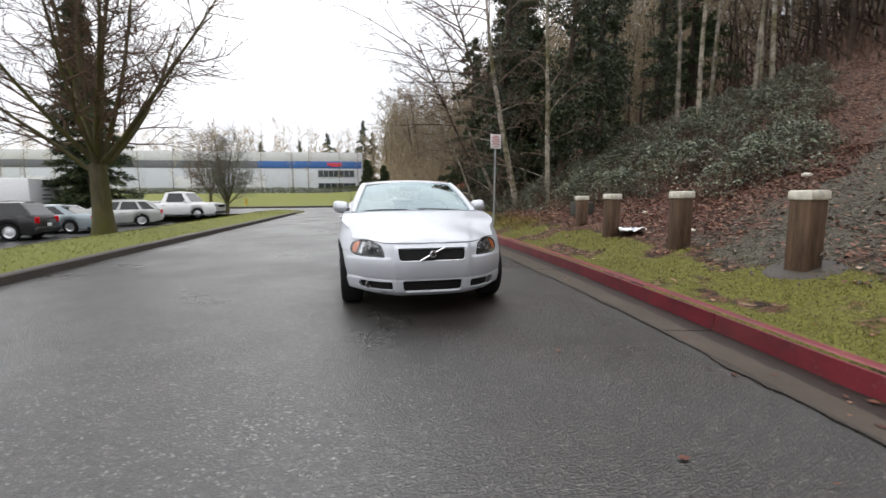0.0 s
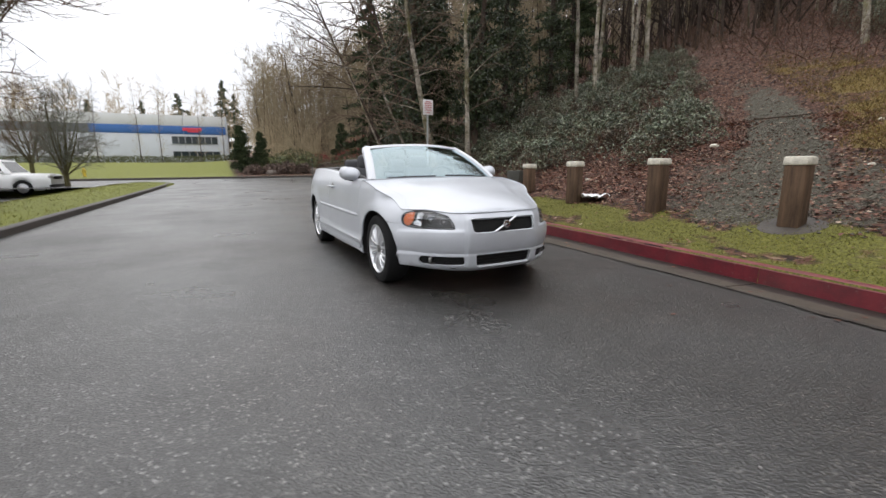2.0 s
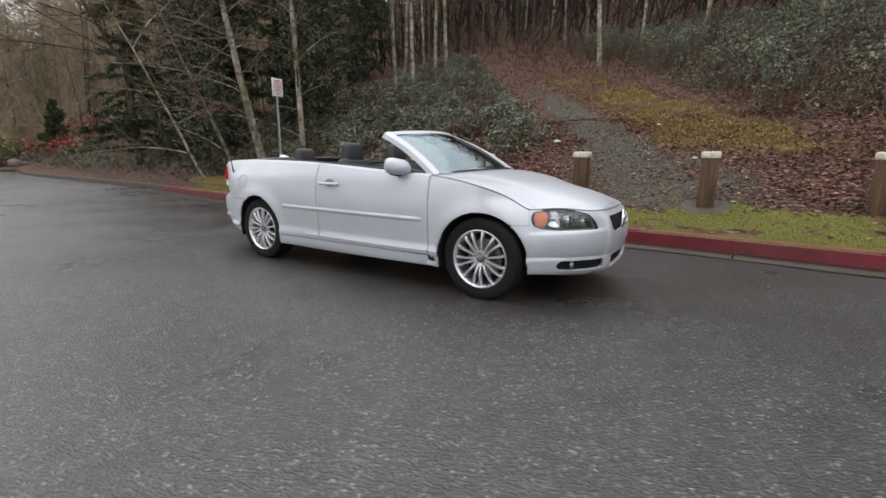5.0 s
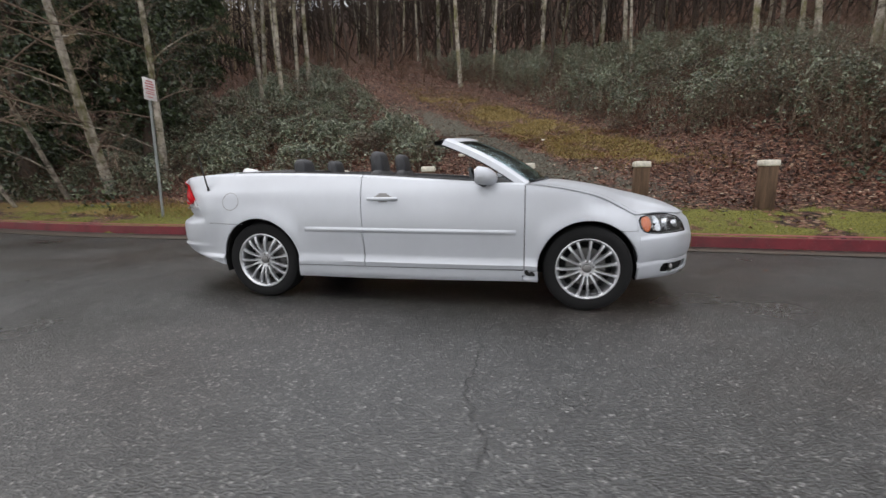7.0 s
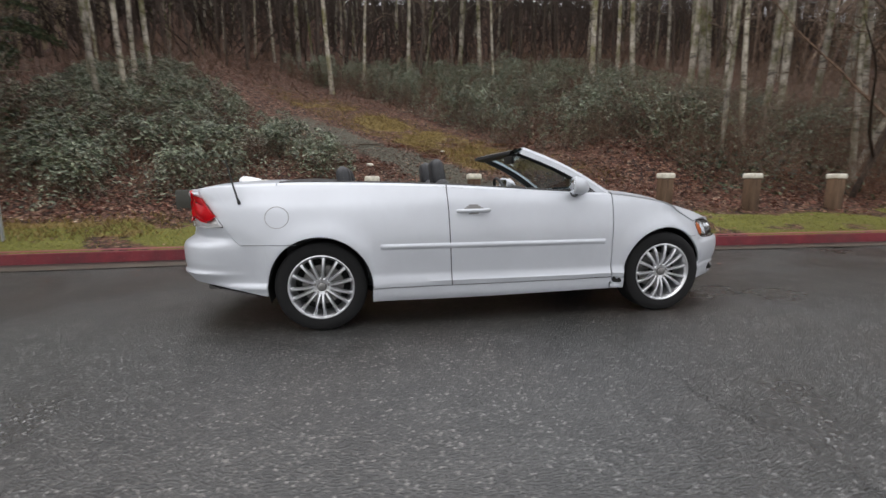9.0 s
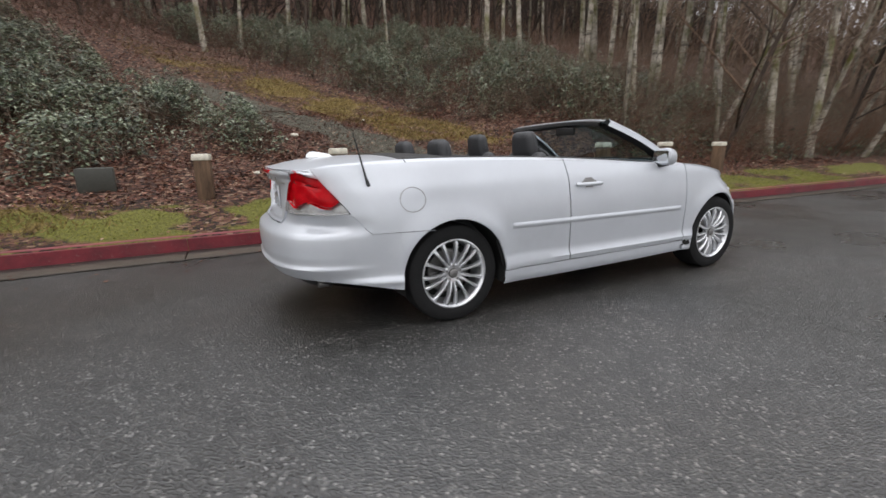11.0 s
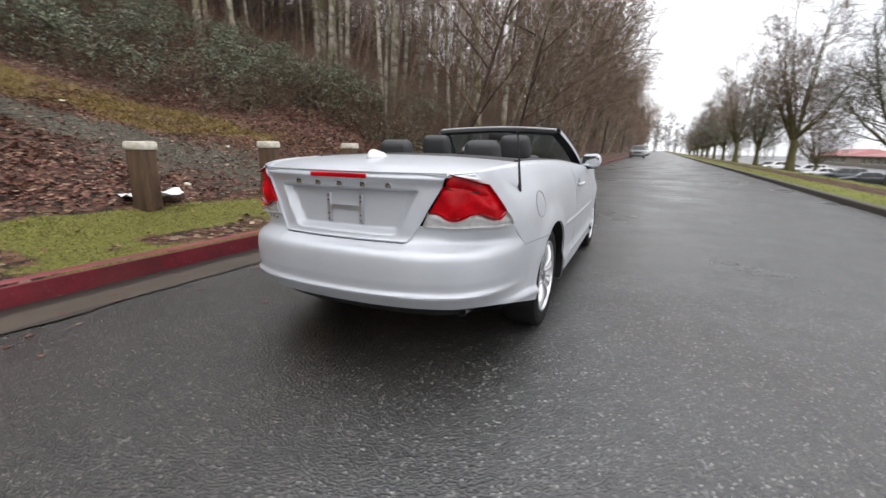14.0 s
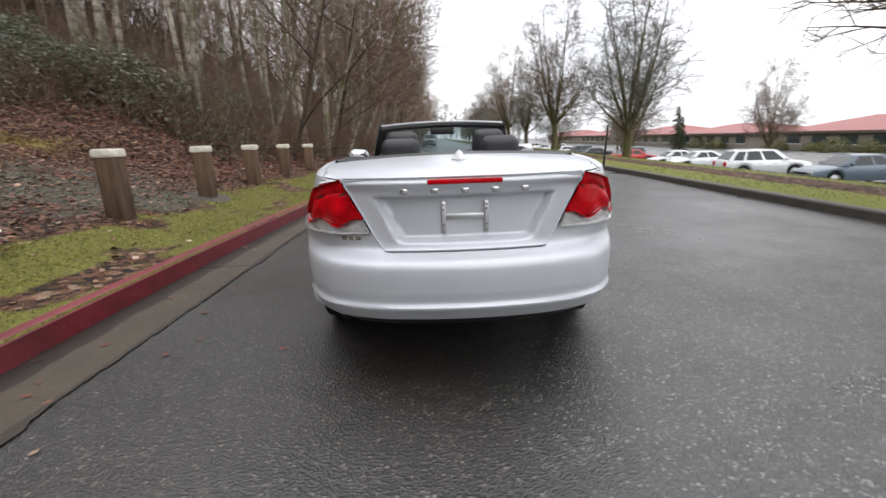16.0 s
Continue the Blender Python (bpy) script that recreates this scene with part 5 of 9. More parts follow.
    s_tin = s_of_x(-0.50, True)
    s_lid = s_of_x(-0.385, True)

    def r_top(p, s):
        t = bump_line(p.y)
        if s > s_tin - 0.05:
            t = 0.755 - 0.085 * sstep(s_of_x(-0.43, True), s_of_x(-0.371, True), s)
        return t

    ends = side_panel(spaced(1.467, 1.6815, 8, (1.32,)), lambda y: min(0.6275, low_z(y)), lambda y: 0.628, 10)
    P("rear_bumper", bm_join(mirrored(ends), ends, wrap_panel(s_arch_r, PLAN_TOTAL, 120, lambda p, s: max(sill_z(p.y), low_z(p.y)) if p.y < 1.8 else sill_z(p.y), r_top, 48, 0.02)), "silver", "silver rear bumper with a creased lower edge")
    # tail lamps: red above, clear strip below
    lamp_z0 = 0.762

    def lid_edge_x(z):
        return curve_at([(0.66, 0.365), (0.76, 0.425), (0.85, 0.465), (0.95, 0.515), (1.02, 0.548)], z)

    for sg in (-1, 1):
        tl = new("tail_lamp")
        tl.parent = car
        tl["label"] = "large red tail lamp with a clear lower strip"

        def lid_s(x, z):
            """Place along the outline at which the tail skin stands at x."""
            want, xx = x, x
            for _ in range(4):
                sa_ = s_of_x(-xx, True)
                xx += want - abs(shell(sa_, z).x)
            return s_of_x(-xx, True)

        def tl_pt(u, v, z0, z1, inset=0.0):
            z = z0 + (z1 - z0) * v
            sa = s_of_y(1.985 + lamp_lean(z)) + 0.003
            sb = lid_s(lid_edge_x(z) + 0.008, z)
            s = sa + (sb - sa) * u
            bulge = 0.012 * math.sin(math.pi * min(1, max(0, u))) + 0.006 * math.sin(math.pi * v)
            if z1 > 0.95:
                for uc, vc in ((0.30, 0.30), (0.70, 0.30)):
                    bulge += 0.013 * math.exp(-((u - uc) / 0.15) ** 2 - ((v - vc) / 0.24) ** 2)
                bulge -= 0.010 * math.exp(-((v - 0.72 + 0.05 * math.sin(u * 7)) / 0.05) ** 2) * sstep(0.05, 0.2, u)
            q = shell(s, z, inset - bulge)
            return q

        lens_top = lambda u: 1.020 - 0.045 * (1 - u) ** 1.3
        wave = lambda u: 0.802 + 0.020 * math.cos(u * 4 * math.pi + 0.6) + 0.012
        red = lambda u, v: tl_pt(u, v, wave(u), lens_top(u))
        clear = lambda u, v: tl_pt(u, v, lamp_z0, wave(u) - 0.002, 0.002)
        for nm, fn, mt, lb in (("red_lens", red, "tail_red", "red lens"), ("clear_lens", clear, "tail_clear", "clear reversing lens")):
            b_ = bm_grid(fn, 36, 22, 0.02)
            if sg > 0:
                b_ = mirrored(b_)
            part(nm, b_, M[mt], tl, lb)
        def seam(u, v):
            uu = 0.16 + 0.80 * u
            return tl_pt(uu, v, lens_top(uu) - 0.062 + 0.012 * math.sin(uu * 7), lens_top(uu) - 0.054 + 0.012 * math.sin(uu * 7), -0.003)

        fill = bm_grid(lambda u, v: tl_pt(u, v, lens_top(u) + 0.003, max(lens_top(u) + 0.004, 1.034 - 0.014 * u), 0.002), 20, 6)
        part("lamp_shoulder", fill if sg < 0 else mirrored(fill), M["silver"], car)

        b_ = bm_grid(seam, 16, 1, 0.0)
        if sg > 0:
            b_ = mirrored(b_)
        part("lens_seam", b_, M["cavity"], tl, "dark seam across the lens")

    # boot lid rear face with plate recess
    def lid_face(u, v):
        z = 0.672 + (1.022 - 0.672) * v
        hx = lid_edge_x(z) - 0.004
        x = (u - 0.5) * 2 * hx
        q = shell(lid_s(abs(x), z) if abs(x) > 1e-3 else PLAN_TOTAL, z)
        q = Vector((x, q.y, z))
        # recess for the plate, soft-edged
        rx = curve_at([(0.70, 0.275), (0.94, 0.385)], z)
        inside = sstep(rx + 0.035, rx - 0.012, abs(x)) * sstep(0.700, 0.735, z) * sstep(0.951, 0.932, z)
        q.y -= 0.045 * inside
        # lip of the lid swept back
        q.y += 0.022 * math.exp(-((z - 1.005) / 0.022) ** 2)
        return q

    P("boot_lid_face", bm_grid(lid_face, 64, 56, 0.012), "silver", "silver boot lid face with plate recess")

    # boot deck: from the black cover to the lip, with soft shoulders
    def deck_pt(u, v):
        y = 1.60 + (2.362 - 1.60) * v
        sg = -1 if u < 0.5 else 1
        w = abs(u - 0.5) * 2
        yy = min(y, 2.30)
        edge = abs(shell(s_of_y(min(yy, 2.0)), belt_z(min(yy, 2.0))).x)
        hx = min(edge - 0.004, curve_at([(1.6, 0.70), (1.8, 0.695), (2.0, 0.672), (2.2, 0.61), (2.362, 0.552)], y))
        zc = curve_at([(1.6, 1.098), (1.75, 1.100), (1.9, 1.095), (2.08, 1.082), (2.24, 1.062), (2.362, 1.030)], y)
        ze = curve_at([(1.6, 1.070), (1.8, 1.066), (2.0, 1.054), (2.2, 1.038), (2.362, 1.022)], y)
        return Vector((sg * hx * w, y - (0.065 * w ** 2.2) * sstep(2.0, 2.362, y), zc + (ze - zc) * w ** 2.2))

    P("boot_deck", bm_grid(deck_pt, 34, 22, 0.012), "silver", "silver boot deck")

    # shoulder between deck and quarter panel
    def hip(u, v):
        y = 1.60 + (2.095 - 1.60) * u
        a = deck_pt(0.0, min(1.0, (y - 1.60) / 0.762))
        a = Vector((a.x - 0.004, a.y, a.z - 0.001))
        yq = 1.60 + (1.985 - 1.60) * u
        b_ = shell(s_of_y(yq + lamp_lean(belt_z(yq)) * sstep(1.55, 1.985, yq)), belt_z(yq))
        q = a.lerp(b_, v)
        q.z += 0.012 * math.sin(math.pi * v) * (1 - 0.4 * u)
        return q

    both("rear_shoulder", bm_grid(hip, 18, 6, 0.0), "silver")

    def hip2(u, v):
        """Corner cap above the tail lamp."""
        vv = 0.65 + 0.35 * u
        a = deck_pt(0.0, vv)
        z = 1.034 - 0.014 * u
        sa = s_of_y(1.985 + lamp_lean(z)) + 0.003
        sb = s_of_x(-lid_edge_x(z) - 0.006, True)
        b_ = shell(sa + (sb - sa) * u, z, 0.004)
        q = a.lerp(b_, v)
        q.z += 0.006 * math.sin(math.pi * v)
        return q

    both("tail_corner", bm_grid(hip2, 14, 5, 0.0), "silver")

    # top rails from door to hip, rolling in to the cabin
    def rail(y0, y1):
        def fn(u, v):
            y = y0 + (y1 - y0) * u
            o = shell(s_of_y(y), belt_z(y))
            inx = curve_at([(-0.9, 0.745), (0.4, 0.742), (1.0, 0.725), (1.6, 0.70)], y)
            a = Vector((-inx, y, belt_z(y) + curve_at([(-0.9, 0.006), (0.5, 0.012), (1.6, 0.014)], y)))
            q = o.lerp(a, v)
            q.z += 0.010 * math.sin(math.pi * v)
            return q
        return fn

    both("door_top", bm_grid(rail(DOOR_F + GAP, DOOR_R - GAP + 0.012), 14, 5), "silver")
    both("quarter_top", bm_grid(rail(DOOR_R + GAP + 0.012, 1.60), 14, 5), "silver")
    # black waist seal along the opening
    for sg in (-1, 1):
        pts = [(sg * (curve_at([(-0.9, 0.738), (0.4, 0.735), (1.0, 0.716), (1.6, 0.69)], y)), y, belt_z(y) + 0.014) for y in [-0.86 + 2.45 * i / 20 for i in range(21)]]
        P("waist_seal", bm_tube(pts, 0.013, 8), "black_plastic", "black rubber waist seal")
        # inner door trim
        def trim(u, v, sg=sg):
            y = -0.86 + 2.44 * u
            x = curve_at([(-0.9, 0.73), (0.4, 0.725), (1.0, 0.705), (1.6, 0.68)], y) - 0.05 * sstep(0, 0.25, v)
            return Vector((sg * x, y, belt_z(y) + 0.01 - (belt_z(y) - 0.30) * v))
        P("door_trim", bm_grid(trim, 12, 6), "leather", "charcoal inner trim")

    # black cover panel behind the rear seats
    def cover(u, v):
        y = 1.17 + 0.425 * v
        w = abs(u - 0.5) * 2
        hx = curve_at([(1.1, 0.70), (1.6, 0.695)], y)
        z = curve_at([(1.17, 1.085), (1.4, 1.105), (1.6, 1.098)], y) - 0.026 * w ** 2.2
        return Vector(((u - 0.5) * 2 * hx, y, z))

    P("rear_cover", bm_grid(cover, 22, 8, 0.03), "black_plastic", "matt black cover behind the rear seats")

    # cabin floor and bulkheads
    P("cabin_floor", bm_box((1.36, 2.2, 0.04), (0, 0.15, 0.30), 0.01), "carpet", "dark carpeted cabin floor")
    P("rear_bulkhead", bm_box((1.36, 0.06, 0.76), (0, 1.22, 0.69), 0.02), "leather")

    # ---- windscreen ----
    def ws(u, v, off=0.0):
        w = (u - 0.5) * 2
        yb = -1.045 + 0.165 * w * w
        zb = 0.962 - 0.025 * w * w
        yt = -0.395 + 0.165 * w * w
        zt = 1.318 - 0.032 * w * w
        xb, xt = 0.700 * w, 0.545 * w
        q = Vector((xb + (xt - xb) * v, yb + (yt - yb) * v, zb + (zt - zb) * v))
        q += Vector((0, -0.52, 0.85)).normalized() * (0.040 * math.sin(math.pi * v) * (1 - 0.3 * w * w) + off)
        return q

    glass = P("windscreen", bm_grid(lambda u, v: ws(u, v), 28, 18), "windscreen", "curved windscreen reflecting the sky")
    glass.visible_shadow = False
    for sg in (-1, 1):
        # pillar, silver outside, dark inside
        def pil(u, v, sg=sg):
            c = ws(0.5 + sg * 0.5, u)
            c.x += sg * 0.026
            prof = [(-0.040, -0.004), (-0.026, 0.020), (0.012, 0.026), (0.046, 0.006), (0.050, -0.034)]
            i = v * 4
            k = min(3, int(i))
            f = i - k
            ox = prof[k][0] + (prof[k + 1][0] - prof[k][0]) * f
            oz = prof[k][1] + (prof[k + 1][1] - prof[k][1]) * f
            return Vector((c.x + sg * ox, c.y - oz * 0.55 + 0.35 * max(0, ox), c.z + oz * 0.85))
        P("windscreen_pillar", bm_grid(pil, 16, 8, 0.0, flip=sg > 0), "silver", "silver windscreen pillar")
        def pin(u, v, sg=sg):
            c = ws(0.5 + sg * 0.5, u)
            c.x += sg * 0.026
            a = Vector((c.x + sg * 0.038, c.y + 0.025, c.z - 0.020))
            b_ = Vector((c.x - sg * 0.034, c.y + 0.045, c.z - 0.036))
            d = Vector((c.x - sg * 0.030, c.y + 0.005, c.z - 0.006))
            return a.lerp(b_, v * 2) if v < 0.5 else b_.lerp(d, v * 2 - 1)
        P("pillar_lining", bm_grid(pin, 12, 4), "black_plastic", "black pillar lining")

    def header(u, v):
        c = ws(u, 1.0)
        prof = [(-0.040, -0.012), (-0.020, 0.008), (0.012, 0.016), (0.045, 0.006)]
        i = v * 3
        k = min(2, int(i))
        f = i - k
        oy = prof[k][0] + (prof[k + 1][0] - prof[k][0]) * f
        oz = prof[k][1] + (prof[k + 1][1] - prof[k][1]) * f
        w = abs(u - 0.5) * 2
        return Vector((c.x * 1.075, c.y + oy + 0.012, c.z + oz))

    P("windscreen_header", bm_grid(header, 28, 6), "silver", "silver header rail above the windscreen")

    def header_in(u, v):
        c = ws(u, 1.0)
        prof = [(0.057, 0.008), (0.100, -0.004), (0.105, -0.030), (0.020, -0.050), (-0.02, -0.016)]
        i = v * 4
        k = min(3, int(i))
        f = i - k
        return Vector((c.x * 1.07, c.y + prof[k][0] + (prof[k + 1][0] - prof[k][0]) * f, c.z + prof[k][1] + (prof[k + 1][1] - prof[k][1]) * f))

    P("header_lining", bm_grid(header_in, 28, 8), "black_plastic", "black header lining and roof seal")
    # cowl and wipers
    def cowl(u, v):
        e = ws(u, 0.0)
        w = abs(u - 0.5) * 2
        h = hood_pt(0.5 + (u - 0.5) * 0.90, 0.0)
        return e.lerp(Vector((h.x, h.y + 0.004, h.z - 0.018)), v) + Vector((0, 0, -0.006 * math.sin(math.pi * v)))
    P("cowl", bm_grid(cowl, 24, 4), "black_plastic", "black plastic cowl")
    for x0, x1 in ((-0.10, -0.60), (0.52, 0.02)):
        pts = []
        for i in range(9):
            f = i / 8
            x = x0 + (x1 - x0) * f
            q = ws(0.5 + x / 1.4, 0.004 + 0.014 * math.sin(f * 2.2))
            pts.append((q.x, q.y - 0.012, q.z + 0.012))
        P("wiper", bm_tube(pts, 0.008, 6), "black_plastic", "black wiper blade")
    # dashboard, wheel, mirror
    def dash(u, v):
        w = (u - 0.5) * 2
        prof = [(-0.95, 0.93), (-0.80, 0.955), (-0.62, 0.958), (-0.53, 0.93), (-0.50, 0.86), (-0.56, 0.60), (-0.60, 0.32)]
        i = v * 6
        k = min(5, int(i))
        f = i - k
        y = prof[k][0] + (prof[k + 1][0] - prof[k][0]) * f
        z = prof[k][1] + (prof[k + 1][1] - prof[k][1]) * f
        return Vector((w * 0.70, y + 0.06 * w * w * (v < 0.5), z - 0.015 * w * w + 0.025 * math.exp(-((w - 0.52) / 0.22) ** 2) * (0.2 < v < 0.6)))
    P("dashboard", bm_grid(dash, 24, 12), "leather", "charcoal dashboard")
    sw = new("steering_wheel")
    sw.parent = car
    sw.matrix_basis = pose(0.36, -0.36, 0.90, 68, 0, 0)
    ring = bm_tube([(0.185 * math.cos(a), 0.185 * math.sin(a), 0) for a in [2 * math.pi * i / 32 for i in range(33)]], 0.016, 8, False)
    part("wheel_rim", ring, M["leather"], sw, "black leather steering wheel rim")
    part("wheel_hub", bm_box((0.16, 0.12, 0.05), (0, -0.01, -0.01), 0.02), M["black_plastic"], sw)
    for a in (0.15, math.pi - 0.15, -math.pi / 2):
        part("wheel_spoke", bm_tube([(0.06 * math.cos(a), 0.06 * math.sin(a), -0.01), (0.18 * math.cos(a), 0.18 * math.sin(a), 0)], 0.014, 6), M["alloy"], sw)
    P("rear_view_mirror", bm_join(bm_box((0.24, 0.03, 0.07), (0, -0.31, 1.235), 0.012), bm_tube([(0, -0.31, 1.25), (0, -0.36, 1.30)], 0.012, 6)), "black_plastic", "black rear-view mirror")

    # ---- seats ----
    def seat(x, y, zt, front):
        st = new("front_seat" if front else "rear_seat")
        st.parent = car
        st["label"] = "charcoal leather seat with headrest"
        st.matrix_basis = pose(x, y, 0)
        part("seat_cushion", bm_box((0.50, 0.50, 0.16), (0, -0.30, 0.50), 0.05, None, 0.94, 3), M["leather"], st)
        part("seat_back", bm_box((0.50 if front else 0.52, 0.13, 0.62 if front else 0.54), (0, -0.03 if front else -0.02, zt - 0.44), 0.05, (-14, 0, 0), 0.84, 3), M["leather"], st)
        hy = 0.055 if front else 0.05
        part("headrest", bm_box((0.285, 0.115, 0.215), (0, hy, zt - 0.085), 0.055, (-8, 0, 0), 0.88, 4), M["leather"], st, "padded headrest")
        for dx in (-0.06, 0.06):
            part("headrest_post", bm_tube([(dx, hy - 0.01, zt - 0.25), (dx, hy, zt - 0.12)], 0.007, 6), M["chrome"], st)

    for x in (-0.36, 0.36):
        seat(x, 0.365, 1.205, True)
        seat(x * 0.94, 1.11, 1.152, False)
    P("centre_console", bm_box((0.22, 1.0, 0.28), (0, -0.10, 0.50), 0.03), "leather")
    P("wind_blocker_frame", bm_tube([(-0.62, 0.70, 1.03), (0, 0.70, 1.02), (0.62, 0.70, 1.03)], 0.012, 6), "black_plastic")

    # ---- outside details ----
    for sg in (-1, 1):
        mr = new("door_mirror")
        mr.parent = car
        mr["label"] = "silver door mirror on a black foot"
        b_ = bm_box((0.215, 0.21, 0.135), (0, 0, 0), 0.058, None, 0.90, 4)
        for v in b_.verts:
            v.co.y *= 0.35 if v.co.y > 0 else 1.0
            k_ = max(0.0, -v.co.y / 0.105)
            v.co.x *= 1 - 0.28 * k_ * k_
            v.co.z = v.co.z * (1 - 0.45 * k_ * k_) - 0.014 * k_
            v.co.z += 0.10 * v.co.x * sg
            v.co.y += 0.25 * v.co.x * sg
        bmesh.ops.translate(b_, vec=(sg * 0.872, -0.548, 1.008), verts=b_.verts)
        part("mirror_shell", b_, M["silver"], mr, "silver mirror shell")
        b_ = bm_box((0.165, 0.008, 0.095), (sg * 0.872, -0.518, 1.009), 0.003, (0, 0, sg * 13))
        part("mirror_face", b_, M["mirror_glass"], mr, "mirror glass")
        b_ = bm_tube([(sg * 0.748, -0.80, 0.935), (sg * 0.762, -0.70, 0.950), (sg * 0.785, -0.61, 0.958), (sg * 0.83, -0.555, 0.955), (sg * 0.93, -0.53, 0.957)], [0.012, 0.032, 0.042, 0.034, 0.016], 10)
        part("mirror_foot", b_, M["black_plastic"], mr, "black mirror foot")
    for sg in (-1, 1):
        def mould(u, v):
            y = -0.80 + 1.70 * u
            z = 0.588 + 0.010 * u + (v - 0.5) * 0.040
            off = 0.009 * math.sin(math.pi * v) * sstep(0, 0.03, u) * sstep(1, 0.97, u)
            return shell(s_of_y(y), z, -off - 0.001)
        b_ = bm_grid(mould, 40, 6)
        P("side_moulding", b_ if sg < 0 else mirrored(b_), "silver", "silver protective side moulding")
        hb = bm_tube([tuple(shell(s_of_y(y), 0.842, -o_)) for y, o_ in ((0.115, 0.006), (0.135, 0.026), (0.18, 0.034), (0.26, 0.034), (0.325, 0.028), (0.35, 0.006))], [0.012, 0.014, 0.0145, 0.0145, 0.014, 0.012], 10)
        P("door_handle", hb if sg < 0 else mirrored(hb), "silver", "silver pull door handle")
        # dark oval laid on the skin, painting the shade of a handle recess
        cup = bm_grid(lambda u, v: shell(s_of_y(0.16 + 0.14 * u), 0.815 + 0.07 * v, -0.0025), 8, 6)
        for f in [f for f in cup.faces if ((f.calc_center_median().y - 0.23) / 0.07) ** 2 + ((f.calc_center_median().z - 0.85) / 0.036) ** 2 > 1]:
            cup.faces.remove(f)
        P("handle_recess", cup if sg < 0 else mirrored(cup), "steel_dark", "dark patch painting the shade of the handle recess")
    # fuel flap ring on the nearside
    ringp = []
    for i in range(33):
        a = 2 * math.pi * i / 32
        ringp.append(tuple(shell(s_of_y(1.595 + 0.082 * math.cos(a)), 0.828 + 0.082 * math.sin(a), 0.0005)))
    P("fuel_flap_gap", bm_tube(ringp, 0.0028, 5, False), "steel_dark", "round fuel flap seam")
    # whip aerial
    base = shell(s_of_y(1.868), 0.93)
    P("aerial", bm_tube([(base.x + 0.005, base.y, base.z), (base.x + 0.002, base.y + 0.015, base.z + 0.05), (base.x + 0.01, base.y + 0.075, base.z + 0.30)], [0.013, 0.007, 0.0035], 8), "black_plastic", "black rubber whip aerial")
    # fin on the deck
    b_ = bmesh.new()
    bmesh.ops.create_uvsphere(b_, u_segments=16, v_segments=10, radius=1.0)
    for v in b_.verts:
        t = v.co.y
        v.co = Vector((v.co.x * 0.042 * (1.0 if v.co.z < 0.3 else 0.6), t * 0.10, max(-0.2, v.co.z) * (0.030 + 0.022 * (t + 0.2 if t > -0.2 else 0))))
    bmesh.ops.translate(b_, vec=(0, 1.985, 1.092), verts=b_.verts)
    P("aerial_fin", b_, "white_plastic", "pale fin aerial on the boot deck")
    # high brake lamp, letters as plain bars, plate bracket
    b_ = bm_box((0.33, 0.02, 0.021), (0, lid_face(0.5, 0.963).y - 0.003, 1.009), 0.006)
    for v in b_.verts:
        v.co.y -= 0.10 * v.co.x ** 2
    P("high_brake_lamp", b_, "tail_red", "long red high brake lamp")
    for k in range(5):
        x = 0.27 - 0.135 * k
        q = lid_face(0.5 + x / (2 * lid_edge_x(0.968)), (0.968 - 0.672) / 0.35)
        P("lid_letter_shape", bm_box((0.034, 0.008, 0.024), (x, q.y + 0.003, 0.968), 0.004), "chrome", "small bright raised bar")
    for x in (-0.098, 0.098):
        q = lid_face(0.5, 0.45)
        P("plate_bracket_post", bm_box((0.022, 0.014, 0.165), (x, q.y + 0.008, 0.828), 0.003), "alloy", "grey plate bracket upright")
        for z in (0.76, 0.79, 0.87, 0.895):
            P("bracket_bolt", bm_box((0.010, 0.006, 0.010), (x, q.y + 0.017, z), 0.002), "steel_dark")
    q = lid_face(0.5, 0.45)
    P("plate_bracket_bar", bm_box((0.20, 0.012, 0.026), (0, q.y + 0.006, 0.832), 0.003), "alloy", "grey plate bracket crossbar")
    for k in range(3):
        q = shell(s_of_x(-0.53 - 0.042 * k, True), 0.728, -0.001)
        P("model_letter_shape", bm_box((0.030, 0.006, 0.018), (abs(q.x), q.y, q.z), 0.003, (0, 0, -28)), "chrome", "small bright raised bar")
    for sg in (-1, 1):
        ex = bm_lathe([(0.0, 0.030), (0.12, 0.032), (0.125, 0.029), (0.05, 0.026), (0.02, 0.001)], 20, "y")
        bmesh.ops.translate(ex, vec=(sg * 0.595, 2.07, 0.318), verts=ex.verts)
        P("exhaust_tip", ex, "steel_dark", "steel exhaust tip")
    P("bumper_diffuser", wrap_panel(s_of_y(2.16), PLAN_TOTAL, 20, lambda p, s: 0.285, lambda p, s: 0.355, 3, 0.01, 0.05), "black_plastic", "black lower rear valance")
    # crumpled dent ahead of the door, low on the sill
    d_ = bm_box((0.012, 0.10, 0.038), (-0.880, -0.905, 0.246), 0.005, (0, 12, 4))
    rnd = random.Random(4)
    bmesh.ops.subdivide_edges(d_, edges=d_.edges, cuts=2)
    for v in d_.verts:
        v.co += Vector((rnd.uniform(-0.007, 0.007), rnd.uniform(-0.009, 0.009), rnd.uniform(-0.007, 0.007)))
    P("torn_sill_end", d_, "silver", "crumpled sill end")
    # the tear is not cut; a near-black patch paints the shade inside it
    tear = smooth_loop([Vector((s_of_y(y), z)) for y, z in ((-0.945, 0.268), (-0.925, 0.300), (-0.90, 0.292), (-0.885, 0.312), (-0.865, 0.296), (-0.872, 0.272), (-0.90, 0.262))], 3)
